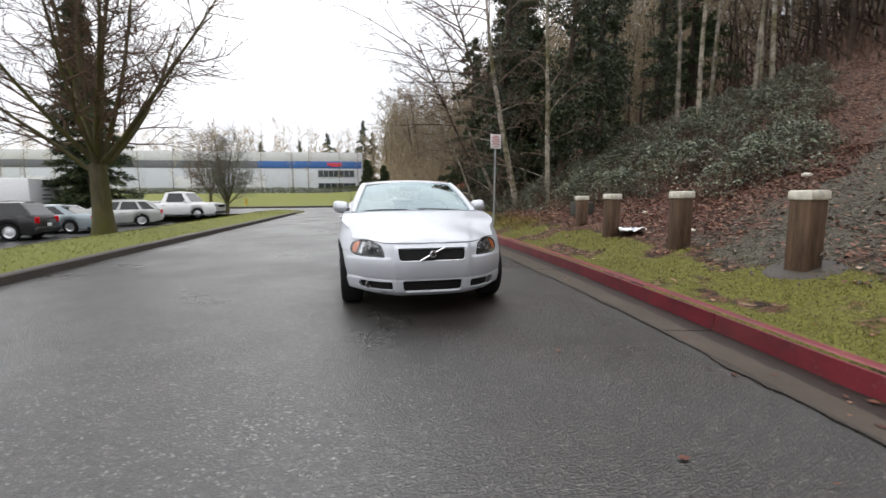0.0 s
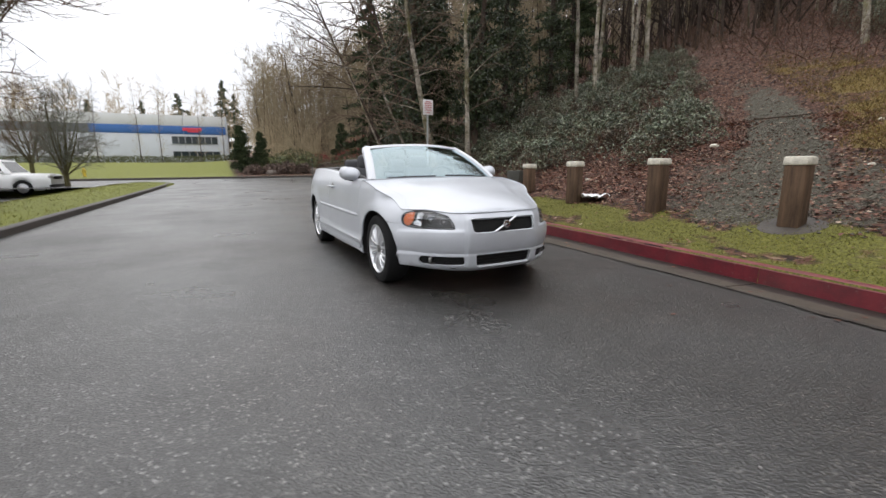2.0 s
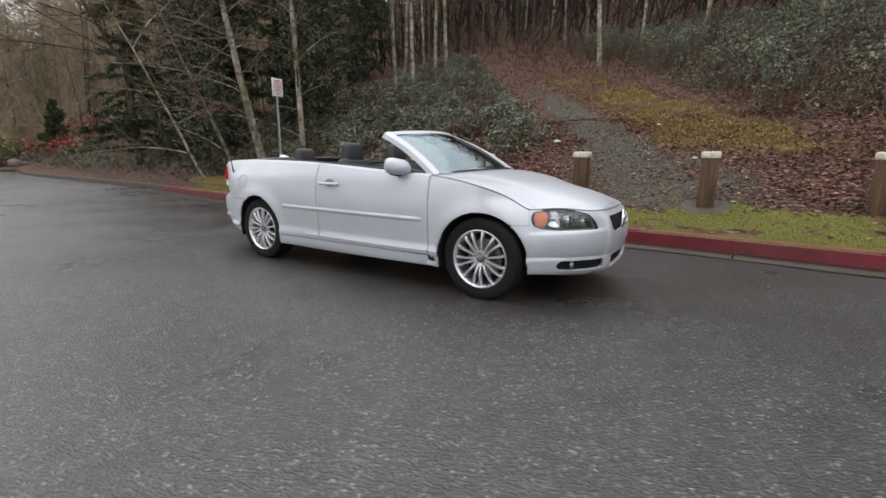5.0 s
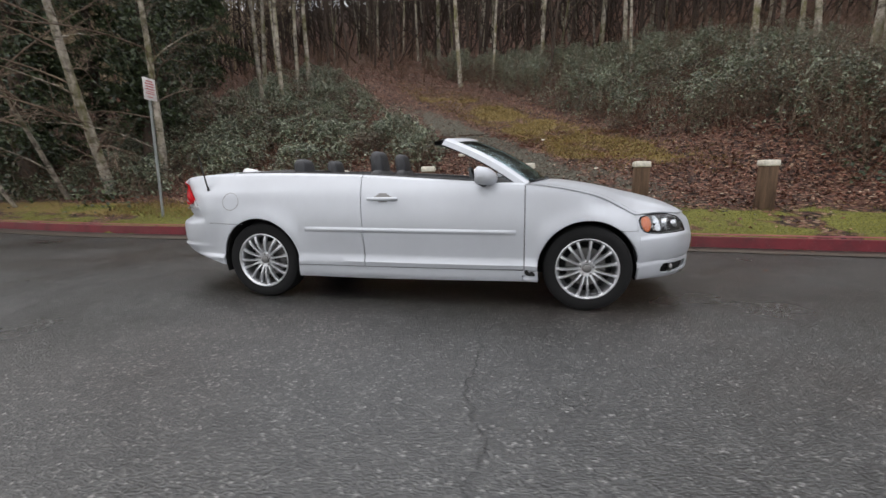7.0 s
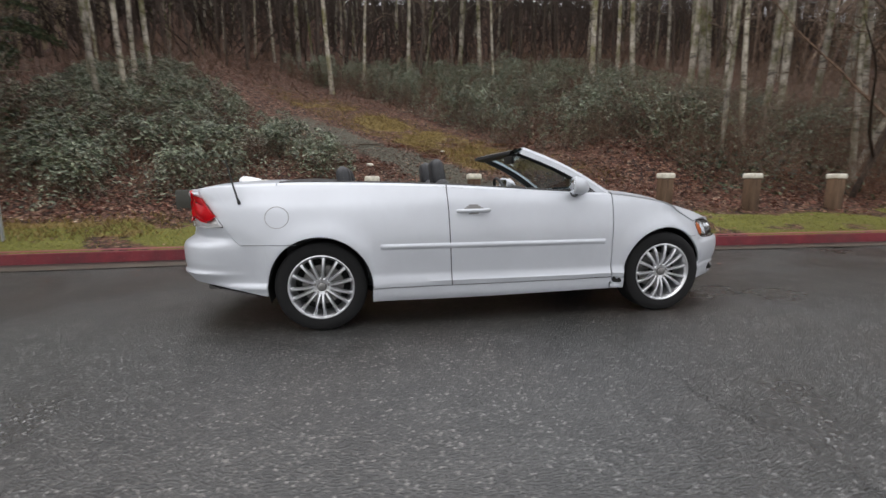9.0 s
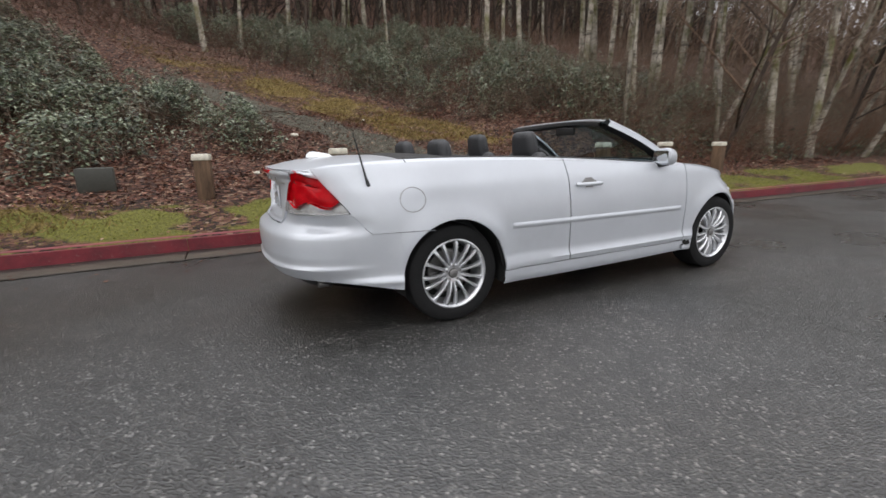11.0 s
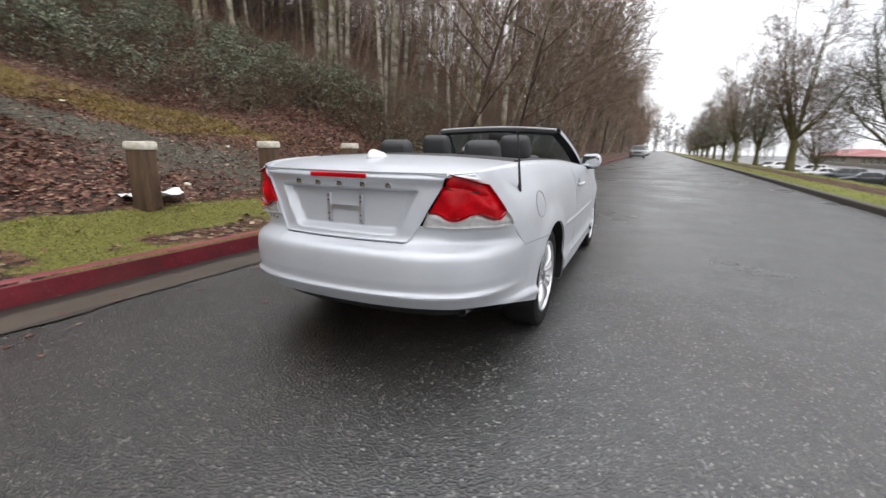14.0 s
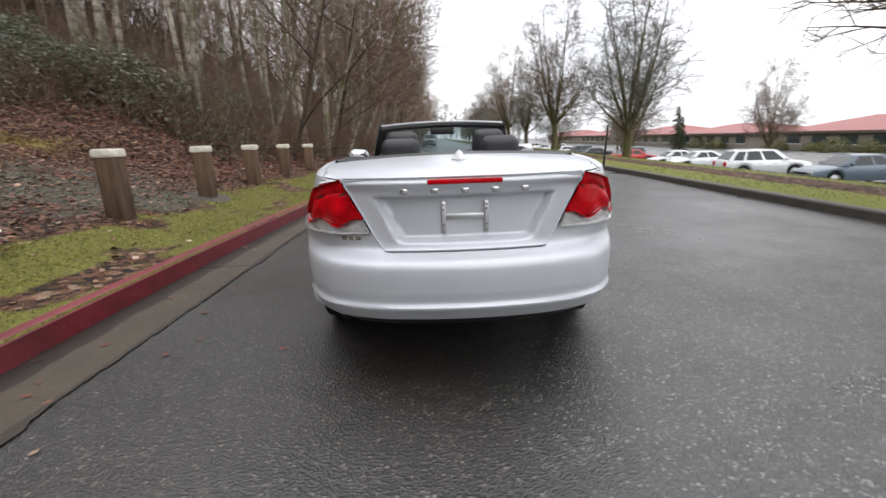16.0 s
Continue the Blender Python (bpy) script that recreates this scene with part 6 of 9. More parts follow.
    P("sill_tear", loop_fan(tear, lambda q, z, r: shell(q, z, -0.003), 2), "cavity", "near-black patch painting the shade inside a sill tear")
    for x, sg in ((-0.752, -1), (0.752, 1)):
        for y in (-1.32, 1.32):
            make_wheel(car, x, y, sg)
    # overhangs: the nose runs out and rises a little, the tail is shorter and lower
    fixed = {"wheel", "front_seat", "rear_seat", "steering_wheel"}
    for ob in car.children_recursive:
        if ob.type == "MESH" and not any(o.name.split(".")[0] in fixed for o in (ob, ob.parent)):
            for v in ob.data.vertices:
                x, y, z = v.co
                nose, tail = sstep(-1.62, -2.08, y), sstep(1.55, 1.95, y)
                v.co.y = y - 0.040 * nose - 0.026 * tail - 0.038 * sstep(1.95, 2.30, y)
                v.co.z = z + 0.021 * nose * sstep(0.30, 0.55, z) - 0.026 * sstep(0.0, 1.8, y) * sstep(0.70, 0.98, z)
    return car


build_convertible()

# ---------- trees ----------
M["bark_moss"] = mat_bark("mossy_street_tree_bark", (0.045, 0.038, 0.028), (0.13, 0.105, 0.075), (7, 7, 2), 0.1, 1.0)
M["bark_pale"] = mat_bark("pale_alder_bark", (0.09, 0.076, 0.060), (0.42, 0.375, 0.315), (6, 6, 3.2), 0.34, 0.35, 0.8)
M["bark_brown"] = mat_bark("brown_bark", (0.022, 0.016, 0.013), (0.070, 0.051, 0.039), (8, 8, 2), 0.3)
M["twigs"] = mat_bark("brown_twigs", (0.066, 0.048, 0.035), (0.19, 0.14, 0.104), (5, 5, 5), 0.3)
M["twigs_red"] = mat_bark("reddish_twigs", (0.075, 0.053, 0.040), (0.225, 0.165, 0.125), (5, 5, 5), 0.3)
M["twigs_tan"] = mat_bark("tan_twigs", (0.21, 0.165, 0.108), (0.47, 0.385, 0.26), (5, 5, 5), 0.25)
# paler grey puts the haze over the farther trees into the twig colour
M["twigs_grey"] = mat_bark("pale_grey_twigs", (0.10, 0.10, 0.085), (0.24, 0.235, 0.20), (5, 5, 5), 0.3)
M["twigs_dark"] = mat_bark("dark_brown_brush", (0.032, 0.021, 0.015), (0.135, 0.086, 0.058), (5, 5, 5), 0.3)
M["needles"] = leafy("dark_conifer_needles", [(0.0, (0.018, 0.029, 0.012)), (0.6, (0.045, 0.066, 0.026)), (1.0, (0.10, 0.125, 0.052))], 0.6, 0.3)
M["ivy"] = leafy("ivy_leaves", [(0.0, (0.012, 0.020, 0.008)), (0.6, (0.034, 0.052, 0.019)), (1.0, (0.08, 0.105, 0.043))], 0.4, 0.5)
# leaf greens; pale stops also paint sky sheen, dark ones the inner shade
M["salal"] = leafy("evergreen_shrub_leaves", [(0.0, (0.014, 0.021, 0.009)), (0.38, (0.050, 0.072, 0.034)), (0.70, (0.172, 0.205, 0.120)), (1.0, (0.31, 0.34, 0.24))], 0.34, 0.6, (0.095, 0.046, 0.028))
M["bramble"] = mat_bark("red_brown_bramble_stems", (0.060, 0.029, 0.019), (0.215, 0.105, 0.064), (5, 5, 5), 0.3)
M["litter"] = leafy("fallen_leaves", [(0.0, (0.052, 0.023, 0.014)), (0.4, (0.14, 0.053, 0.034)), (0.75, (0.22, 0.093, 0.060)), (0.93, (0.30, 0.175, 0.11)), (1.0, (0.44, 0.35, 0.26))], 0.55, 0.4)
M["blades"] = leafy("grass_blades", [(0.0, (0.105, 0.075, 0.028)), (0.2, (0.062, 0.066, 0.013)), (0.65, (0.165, 0.168, 0.026)), (1.0, (0.285, 0.275, 0.055))], 0.6, 0.3, (0.095, 0.075, 0.025))
M["straw"] = leafy("dry_grass_blades", [(0.0, (0.080, 0.052, 0.018)), (0.5, (0.170, 0.122, 0.034)), (0.8, (0.225, 0.155, 0.052)), (1.0, (0.27, 0.21, 0.09))], 0.7, 0.3, (0.10, 0.060, 0.022))
M["stone"] = plain("grey_stone", (0.100, 0.090, 0.068), 0.75, 0, 0.35, 8, 0.4)


class Sticks:
    """Gathers tapered tubes into one mesh."""

    def __init__(self):
        self.v, self.f = [], []

    def tube(self, pts, radii, n):
        base = len(self.v)
        m = len(pts)
        for i, p in enumerate(pts):
            t = (pts[min(m - 1, i + 1)] - pts[max(0, i - 1)])
            a = t.cross(Vector((0.31, 0.87, 0.4)))
            if a.length < 1e-5:
                a = t.cross(Vector((1, 0, 0)))
            a.normalize()
            b_ = t.cross(a).normalized()
            for k in range(n):
                c = 2 * math.pi * k / n
                self.v.append(p + radii[i] * (math.cos(c) * a + math.sin(c) * b_))
        for i in range(m - 1):
            for k in range(n):
                q = base + i * n + k
                w = base + i * n + (k + 1) % n
                self.f.append((q, w, w + n, q + n))

    def mesh(self, name, mat):
        me = bpy.data.meshes.new(name)
        me.from_pydata(self.v, [], self.f)
        me.polygons.foreach_set("use_smooth", [True] * len(self.f))
        me.materials.append(mat)
        return me


def limb(rng, p, d, length, r0, r1, segs, wander, lift):
    """Points and radii of one wandering branch."""
    pts, rad = [p.copy()], [r0]
    d = d.normalized()
    for i in range(segs):
        d = (d + Vector((rng.uniform(-1, 1), rng.uniform(-1, 1), rng.uniform(-1, 1))) * wander + Vector((0, 0, lift))).normalized()
        pts.append(pts[-1] + d * (length / segs))
        rad.append(r0 + (r1 - r0) * (i + 1) / segs)
    return pts, rad


def along(pts, f):
    i = min(len(pts) - 2, int(f * (len(pts) - 1)))
    t = f * (len(pts) - 1) - i
    return pts[i].lerp(pts[i + 1], t), (pts[i + 1] - pts[i]).normalized()


def side_way(rng, d, angle):
    a = d.cross(Vector((rng.uniform(-1, 1), rng.uniform(-1, 1), rng.uniform(-1, 1))))
    if a.length < 1e-4:
        a = Vector((1, 0, 0))
    a.normalize()
    return (d * math.cos(angle) + a * math.sin(angle)).normalized()


def spray(rng, st, pts, level, spec):
    """Side branches of a branch, level by level. spec rows: count, length, angle, lift, radius."""
    if level >= len(spec):
        return
    count, ln, ang, lift, rad = spec[level]
    for k in range(count):
        f = 0.18 + 0.80 * (k + rng.random()) / count
        p, d = along(pts, f)
        w = side_way(rng, d, ang * rng.uniform(0.7, 1.25))
        L = ln * rng.uniform(0.6, 1.2) * (1.15 - 0.55 * f)
        sp, sr = limb(rng, p, w, L, rad, rad * 0.35, 3 if level < 1 else 2, 0.14, lift)
        st.tube(sp, sr, 4 if level < 1 else 3)
        spray(rng, st, sp, level + 1, spec)


def tree_object(name, wood, twig, bark, twig_mat, at, label, group):
    e = thing(name, at, label, "tree", group)
    for nm, st, mt in (("trunk", wood, bark), ("crown", twig, twig_mat)):
        if st.f:
            ob = new(nm, st.mesh(nm, mt))
            ob.parent = e
    return e


def street_tree(seed, height=8.5, at=(0, 0, 0), fine=((5, 0.11), (3, 0.055)), twig_mat="twigs", label="bare street tree with mossy trunk and spreading limbs", group="bare trees along the strip"):
    rng = random.Random(seed)
    wood, twig = Sticks(), Sticks()
    fork = 0.19 * height
    tp, tr = limb(rng, Vector((0, 0, -0.15)), Vector((0.02, 0.0, 1)), fork + 0.15, 0.235, 0.185, 5, 0.03, 0.05)
    tr[0], tr[1] = 0.31, 0.25
    tr = [q * height / 9.0 for q in tr]
    wood.tube(tp, tr, 12)
    top = tp[-1]
    n = 12
    for k in range(n):
        a = 2 * math.pi * (k + rng.uniform(-0.3, 0.3)) / n
        tilt = rng.uniform(0.10, 0.45) if k % 2 else rng.uniform(0.5, 0.95)
        d = Vector((math.cos(a) * math.sin(tilt), math.sin(a) * math.sin(tilt), math.cos(tilt)))
        L = height * (rng.uniform(0.70, 0.88) if k % 2 else rng.uniform(0.46, 0.60))
        lp, lr = limb(rng, top + Vector((0, 0, rng.uniform(-0.35, 0.1))) - d * 0.08, d, L, rng.uniform(0.06, 0.105), 0.010, 10, 0.085, 0.035)
        wood.tube(lp, lr, 8)
        for j in range(13):
            f = 0.14 + 0.84 * (j + rng.random()) / 13
            p, dd = along(lp, f)
            w = side_way(rng, dd, rng.uniform(0.6, 1.1))
            w.z = w.z * 0.6 + 0.12
            bp, br = limb(rng, p, w, height * 0.25 * rng.uniform(0.5, 1.1) * (1.25 - 0.7 * f), 0.030 * (1.2 - f), 0.007, 6, 0.12, 0.02)
            twig.tube(bp, br, 5)
            spray(rng, twig, bp, 0, [(fine[0][0], height * fine[0][1], 0.8, 0.03, 0.012), (fine[1][0], height * fine[1][1], 0.7, 0.02, 0.009)])
    return tree_object("street_tree", wood, twig, M["bark_moss"], M[twig_mat], at, label, group)


def forest_tree(seed, height, r, lean, bark, twig_mat, dense=1.0, label="slender bare alder on the wooded slope", first=0.3, reach=1.0):
    rng = random.Random(seed)
    wood, twig = Sticks(), Sticks()
    tp, tr = limb(rng, Vector((0, 0, -0.3)), Vector((lean[0], lean[1], 1)), height, r, r * 0.12, 10, 0.035, 0.01)
    tr[0] = r * 1.25
    wood.tube(tp, tr, 8)
    n = int(26 * dense)
    for k in range(n):
        f = first + (0.98 - first) * (k + rng.random()) / n
        p, d = along(tp, f)
        w = side_way(rng, d, rng.uniform(0.65, 1.15))
        bp, br = limb(rng, p, w, reach * height * 0.16 * rng.uniform(0.6, 1.2) * (1.3 - 0.8 * f), r * 0.26 * (1.25 - f), 0.006, 5, 0.13, 0.05)
        twig.tube(bp, br, 4)
        spray(rng, twig, bp, 0, [(4, height * 0.066 * reach, 0.8, 0.03, 0.009), (2, height * 0.036 * reach, 0.7, 0.02, 0.0065)])
    return tree_object("alder_tree", wood, twig, bark, twig_mat, (0, 0, -60), label, "bare alders of the wood")


class Leaves:
    """Gathers folded leaves into one mesh."""

    def __init__(self):
        self.v, self.f = [], []

    def leaf(self, p, d, nrm, L, W, fold=0.25, curl=0.0):
        s = d.cross(nrm)
        if s.length < 1e-6:
            return
        s.normalize()
        nrm = s.cross(d).normalized()
        b_ = len(self.v)
        self.v += [p, p + d * L * 0.5 + s * W * 0.5 + nrm * fold * W, p + d * L - nrm * curl * L, p + d * L * 0.5 - s * W * 0.5 + nrm * fold * W]
        self.f += [(b_, b_ + 1, b_ + 2), (b_, b_ + 2, b_ + 3)]

    def blade(self, p, d, L, W, bend):
        s = d.cross(Vector((bend.y, -bend.x, 0.2)))
        if s.length < 1e-6:
            return
        s.normalize()
        b_ = len(self.v)
        self.v += [p - s * W * 0.5, p + s * W * 0.5, p + d * L + bend * L]
        self.f += [(b_, b_ + 1, b_ + 2)]

    def mesh(self, name, mat):
        me = bpy.data.meshes.new(name)
        me.from_pydata(self.v, [], self.f)
        me.materials.append(mat)
        return me


def rnd_dir(rng, zmin=-1.0):
    while True:
        v = Vector((rng.uniform(-1, 1), rng.uniform(-1, 1), rng.uniform(zmin, 1)))
        if 0.05 < v.length < 1:
            return v.normalized()


def conifer(seed, height, radius, droop=0.25, label="tall dark evergreen conifer", low=0.06, dense=1.0):
    rng = random.Random(seed)
    wood, lv = Sticks(), Leaves()
    wood.tube([Vector((0, 0, -0.3)), Vector((0.05, 0, height * 0.5)), Vector((0, 0.05, height))], [0.02 * height, 0.012 * height, 0.01], 8)
    n = int(15 * dense * height ** 0.8)
    for k in range(n):
        f = low + (0.99 - low) * (k + rng.random()) / n
        z = height * f
        L = radius * (1 - f) ** 0.75 * rng.uniform(0.6, 1.15) + 0.12
        a = rng.uniform(0, 2 * math.pi)
        d = Vector((math.cos(a), math.sin(a), rng.uniform(-0.1, 0.25)))
        bp, br = limb(rng, Vector((0, 0, z)), d, L, 0.02 + 0.008 * L, 0.004, 4, 0.06, -droop * 0.3)
        wood.tube(bp, br, 3)
        m = int(16 + 20 * L)
        for j in range(m):
            p, dd = along(bp, 0.12 + 0.88 * (j + rng.random()) / m)
            for q in range(4):
                w = (dd * 0.5 + rnd_dir(rng) * 0.9 + Vector((0, 0, -droop))).normalized()
                lv.leaf(p, w, rnd_dir(rng), rng.uniform(0.16, 0.34) * (0.7 + 0.03 * height), rng.uniform(0.035, 0.075) * (0.7 + 0.03 * height), 0.1)
    e = thing("conifer_tree", (0, 0, -60), label, "tree", "dark evergreens")
    for nm, me in (("trunk", wood.mesh("trunk", M["bark_brown"])), ("crown", lv.mesh("crown", M["needles"]))):
        ob = new(nm, me)
        ob.parent = e
    return e


def ivy_tree(seed, height, r, at, wide):
    """A trunk smothered in ivy: dark ragged column of leaves."""
    rng = random.Random(seed)
    wood, lv = Sticks(), Leaves()
    tp, tr = limb(rng, Vector((0, 0, -0.3)), Vector((0.03, 0.02, 1)), height, r, r * 0.3, 8, 0.03, 0.02)
    wood.tube(tp, tr, 8)
    for k in range(70):
        p, d = along(tp, 0.06 + 0.93 * rng.random())
        w = side_way(rng, d, rng.uniform(0.8, 1.4))
        L = wide * rng.uniform(0.4, 1.1)
        bp, br = limb(rng, p, w, L, 0.03, 0.006, 4, 0.14, -0.05)
        wood.tube(bp, br, 3)
        for j in range(int(110 * L)):
            q, dd = along(bp, 0.1 + 0.9 * rng.random())
            q = q + rnd_dir(rng) * rng.uniform(0, 0.42) * (0.5 + 0.5 * wide)
            lv.leaf(q, rnd_dir(rng, -1.0), rnd_dir(rng), rng.uniform(0.08, 0.16), rng.uniform(0.06, 0.12), 0.15)
    e = thing("ivy_clad_tree", at, "dark tree smothered in ivy beside the road", "tree", "ivy-clad trees")
    for nm, me in (("trunk", wood.mesh("trunk", M["bark_brown"])), ("crown", lv.mesh("crown", M["ivy"]))):
        ob = new(nm, me)
        ob.parent = e
    return e


def put(proto, x, y, rz, sc, z=None, sz=None):
    """Copy a model tree to a place on the land."""
    m = pose(x, y, land(x, y) - 0.05 if z is None else z, 0, 0, rz) @ Matrix.Diagonal((sc, sc, sz or sc, 1))
    return copy_thing(proto, m)


def drop_model(proto):
    for o in (*proto.children_recursive, proto):
        bpy.data.objects.remove(o, do_unlink=True)


# street trees on the strip
st_a = street_tree(11, 10.4, (-7.85, 8.0, land(-7.85, 8.0)), ((7, 0.11), (3, 0.055)), "twigs_dark")
st_b = street_tree(12, 8.4, (-9.6, -17.2, land(-9.6, -17.2)), ((6, 0.12), (4, 0.065)), "twigs_grey")
st_c = street_tree(13, 9.2, (-9.0, -27.5, land(-9.0, -27.5)), ((6, 0.12), (4, 0.065)), "twigs")
rng_s = random.Random(3)
for k, (x, y) in enumerate([(-9.4, 26.0), (-14.5, 39.5), (-9.2, -37.5), (-9.3, -47), (-9.6, -57), (-10.0, -68), (-10.4, -80), (-11.0, -93), (-11.6, -108), (-12.4, -126), (-13.5, -150), (-24.0, -48.0), (-30.0, -64.0), (-33.0, -38.0), (-38.0, -84.0), (-22.0, -70.0)]):
    put((st_b, st_c)[k % 2], x, y, rng_s.uniform(0, 360), rng_s.uniform(0.8, 1.1) * (0.72 if y > 0 else 1.0))
put(st_c, -8.0, -2.0, 130, 1.0)


def far_wood(name, seed, n, spot, hts, mat, label, rad=0.10, twigs=3, lean=0.0, reach=0.13, tw=0.02):
    """Dense background wood: many plain bare trees in one mesh."""
    rng = random.Random(seed)
    st = Sticks()
    for k in range(n):
        x, y = spot(rng)
        h = rng.uniform(*hts)
        tp, tr = limb(rng, Vector((x, y, land(x, y) - 0.3)), Vector((rng.gauss(-lean * 0.8, 0.05 + 0.35 * lean), rng.gauss(0, 0.06 + 0.3 * lean), 1)), h, rad * rng.uniform(0.6, 1.2), rad * 0.15, 5, 0.04, 0.0)
        st.tube(tp, tr, 4)
        for j in range(15):
            f = 0.16 + 0.82 * rng.random()
            p, d = along(tp, f)
            bp, br = limb(rng, p, side_way(rng, d, rng.uniform(0.5, 1.1)), h * reach * rng.uniform(0.6, 1.4) * (1.3 - 0.7 * f), rad * 0.25, 0.012, 3, 0.15, 0.06)
            st.tube(bp, br, 3)
            for q in range(twigs):
                p2, d2 = along(bp, rng.uniform(0.2, 1.0))
                sp, sr = limb(rng, p2, side_way(rng, d2, 0.8), h * reach * 0.55, tw, tw * 0.45, 2, 0.15, 0.04)
                st.tube(sp, sr, 3)
    return tagged(new(name, st.mesh(name, mat)), label, "woods", kind="stuff")


def spot_upper(rng):
    while True:
        y = rng.uniform(-60, 26)
        x = right_kerb(y) + rng.uniform(19, 58)
        if abs(y - path_y(min(x, 23))) > 2.5 or x > 21:
            return x, y


def spot_downroad(rng):
    y = -22 - 190 * rng.random() ** 1.25
    return right_kerb(y) + (rng.uniform(1.5, 9) if rng.random() < 0.45 else rng.uniform(2.2, 34)), y


def spot_beyond(rng):
    if rng.random() < 0.55:
        return rng.uniform(3.5, 36), rng.uniform(49, 72)
    return right_kerb(40) + rng.uniform(6, 40), rng.uniform(20, 48)


far_wood("upper_wood", 401, 480, spot_upper, (11, 16), M["bark_brown"], "dim brown wood high on the slope", 0.10, 3, 0, 0.15)
far_wood("upper_wood", 402, 150, spot_upper, (11, 15), M["bark_pale"], "pale bare trunks high on the slope", 0.075, 1)
far_wood("roadside_wood", 407, 130, spot_downroad, (9, 15), M["bark_pale"], "pale bare trunks lining the road", 0.085, 2, 0.18, 0.16)
far_wood("roadside_wood", 403, 330, spot_downroad, (10, 15.5), M["twigs_red"], "reddish brown wood lining the road", 0.10, 4, 0.27, 0.22)
far_wood("roadside_wood", 406, 110, lambda r: (r.uniform(-70, 50), r.uniform(-330, -235)), (12, 20), M["twigs_grey"], "grey wood at the far end of the road", 0.2, 3, 0.0, 0.18, 0.12)
far_wood("bend_wood", 404, 950, spot_beyond, (9, 15.5), M["twigs_tan"], "tan bare wood beyond the bend", 0.08, 3, 0.0, 0.15, 0.032)
far_wood("distant_wood", 405, 130, lambda r: (r.uniform(-75, 12), r.uniform(102, 124)), (11, 18), M["twigs_tan"], "hazy bare wood behind the long building", 0.12, 3, 0.0, 0.16, 0.05)

# model forest trees
fa = forest_tree(21, 14.0, 0.105, (-0.05, 0.02), M["bark_pale"], M["twigs"])
fb = forest_tree(22, 15.5, 0.12, (-0.10, 0.03), M["bark_pale"], M["twigs"])
fc = forest_tree(23, 12.5, 0.085, (0.04, -0.03), M["bark_pale"], M["twigs"])
fd = forest_tree(24, 15.0, 0.10, (-0.16, 0.0), M["bark_brown"], M["twigs"], 1.1)
fe = forest_tree(25, 11.5, 0.085, (-0.40, 0.05), M["bark_pale"], M["twigs_red"], 1.7, "leaning bare alder with reddish twigs", 0.2, 1.6)
ff = forest_tree(26, 13.0, 0.09, (-0.02, 0.0), M["bark_brown"], M["twigs_tan"], 1.3, "upright bare tree with tan twigs", 0.12, 0.8)
fh = forest_tree(27, 10.0, 0.06, (0.02, 0.02), M["bark_brown"], M["twigs_tan"], 1.4, "young bare tree with tan twigs", 0.08, 0.8)
cn_a = conifer(31, 14.0, 3.2)
cn_b = conifer(32, 11.0, 2.6, 0.35)
cn_d = conifer(34, 13.0, 2.7, 0.3, "dense dark evergreen conifer", 0.03, 2.4)
cn_s = conifer(33, 3.0, 1.1, 0.1, "small conical evergreen shrub", 0.02, 3.0)

# single trunks that stand out along the edge of the wood
for k, (x, y, pr, rz, sc) in enumerate([
        (8.95, -8.96, fa, 20, 1.0), (9.0, -9.61, fb, 200, 1.0), (9.5, -10.65, fa, 100, 0.95), (11.9, 8.50, fc, 60, 1.1), (11.5, 9.12, fa, 260, 0.9),
        (14.5, 10.93, fa, 90, 0.95), (15.7, 9.95, fc, 10, 1.1), (16.2, 9.52, fb, 320, 0.9), (5.9, -7.61, fc, 250, 0.8), (6.9, -9.78, fa, 10, 0.9), (7.6, -10.92, fb, 80, 0.9), (10.3, -10.10, fb, 130, 0.9), (10.9, -11.34, fa, 300, 1.0), (8.2, -12.76, fa, 33, 1.0),
        (5.0, -10.6, fc, 40, 0.85), (4.2, -13.5, fe, -15, 0.95), (6.4, -12.45, fa, 170, 0.9), (3.9, -16.5, fe, 20, 1.0), (4.4, -19.5, fe, -25, 1.1), (4.1, -22.5, fe, 10, 1.0), (4.6, -26.0, fe, -8, 1.15), (4.3, -30.0, fe, 25, 1.1), (4.5, -34.5, fe, -18, 1.2), (4.4, -40.0, fe, 5, 1.2)]):
    put(pr, x, y, rz, sc)
# the stand behind the right-hand bank and up the slope
rng_f = random.Random(41)
made = 0
spots = []
while made < 118:
    y = rng_f.uniform(-46, 16)
    d = rng_f.uniform(2.4, 34) if y < -9 else rng_f.uniform(15.5, 40)
    if y < -9 and rng_f.random() < 0.35:
        d = rng_f.uniform(2.2, 8)
    x = right_kerb(y) + d
    if -9 < y < 8 and d < 15:
        continue
    if abs(y - path_y(min(x, 23))) < 2.6 and x < 25:
        continue
    if any((x - a) ** 2 + (y - b_) ** 2 < (0.55 if y < -9 else 1.0) for a, b_ in spots):
        continue
    spots.append((x, y))
    pr = (fa, fb, fc, fd, fa, fc)[made % 6] if d > 5 else (fe, fc, fb, fa)[made % 4]
    put(pr, x, y, rng_f.uniform(-70, 70) if pr is fe else rng_f.uniform(0, 360), rng_f.uniform(0.78, 1.15))
    made += 1
# the edge of the wood far down the road
for k in range(74):
    y = -46 - 110 * (k / 74) ** 1.25 + rng_f.uniform(-2, 2)
    x = right_kerb(y) + rng_f.uniform(1.6, 9 + 8 * (k % 3))
    put((fe, fd, fb, fe, fa)[k % 5], x, y, rng_f.uniform(-60, 60), rng_f.uniform(0.9, 1.35))
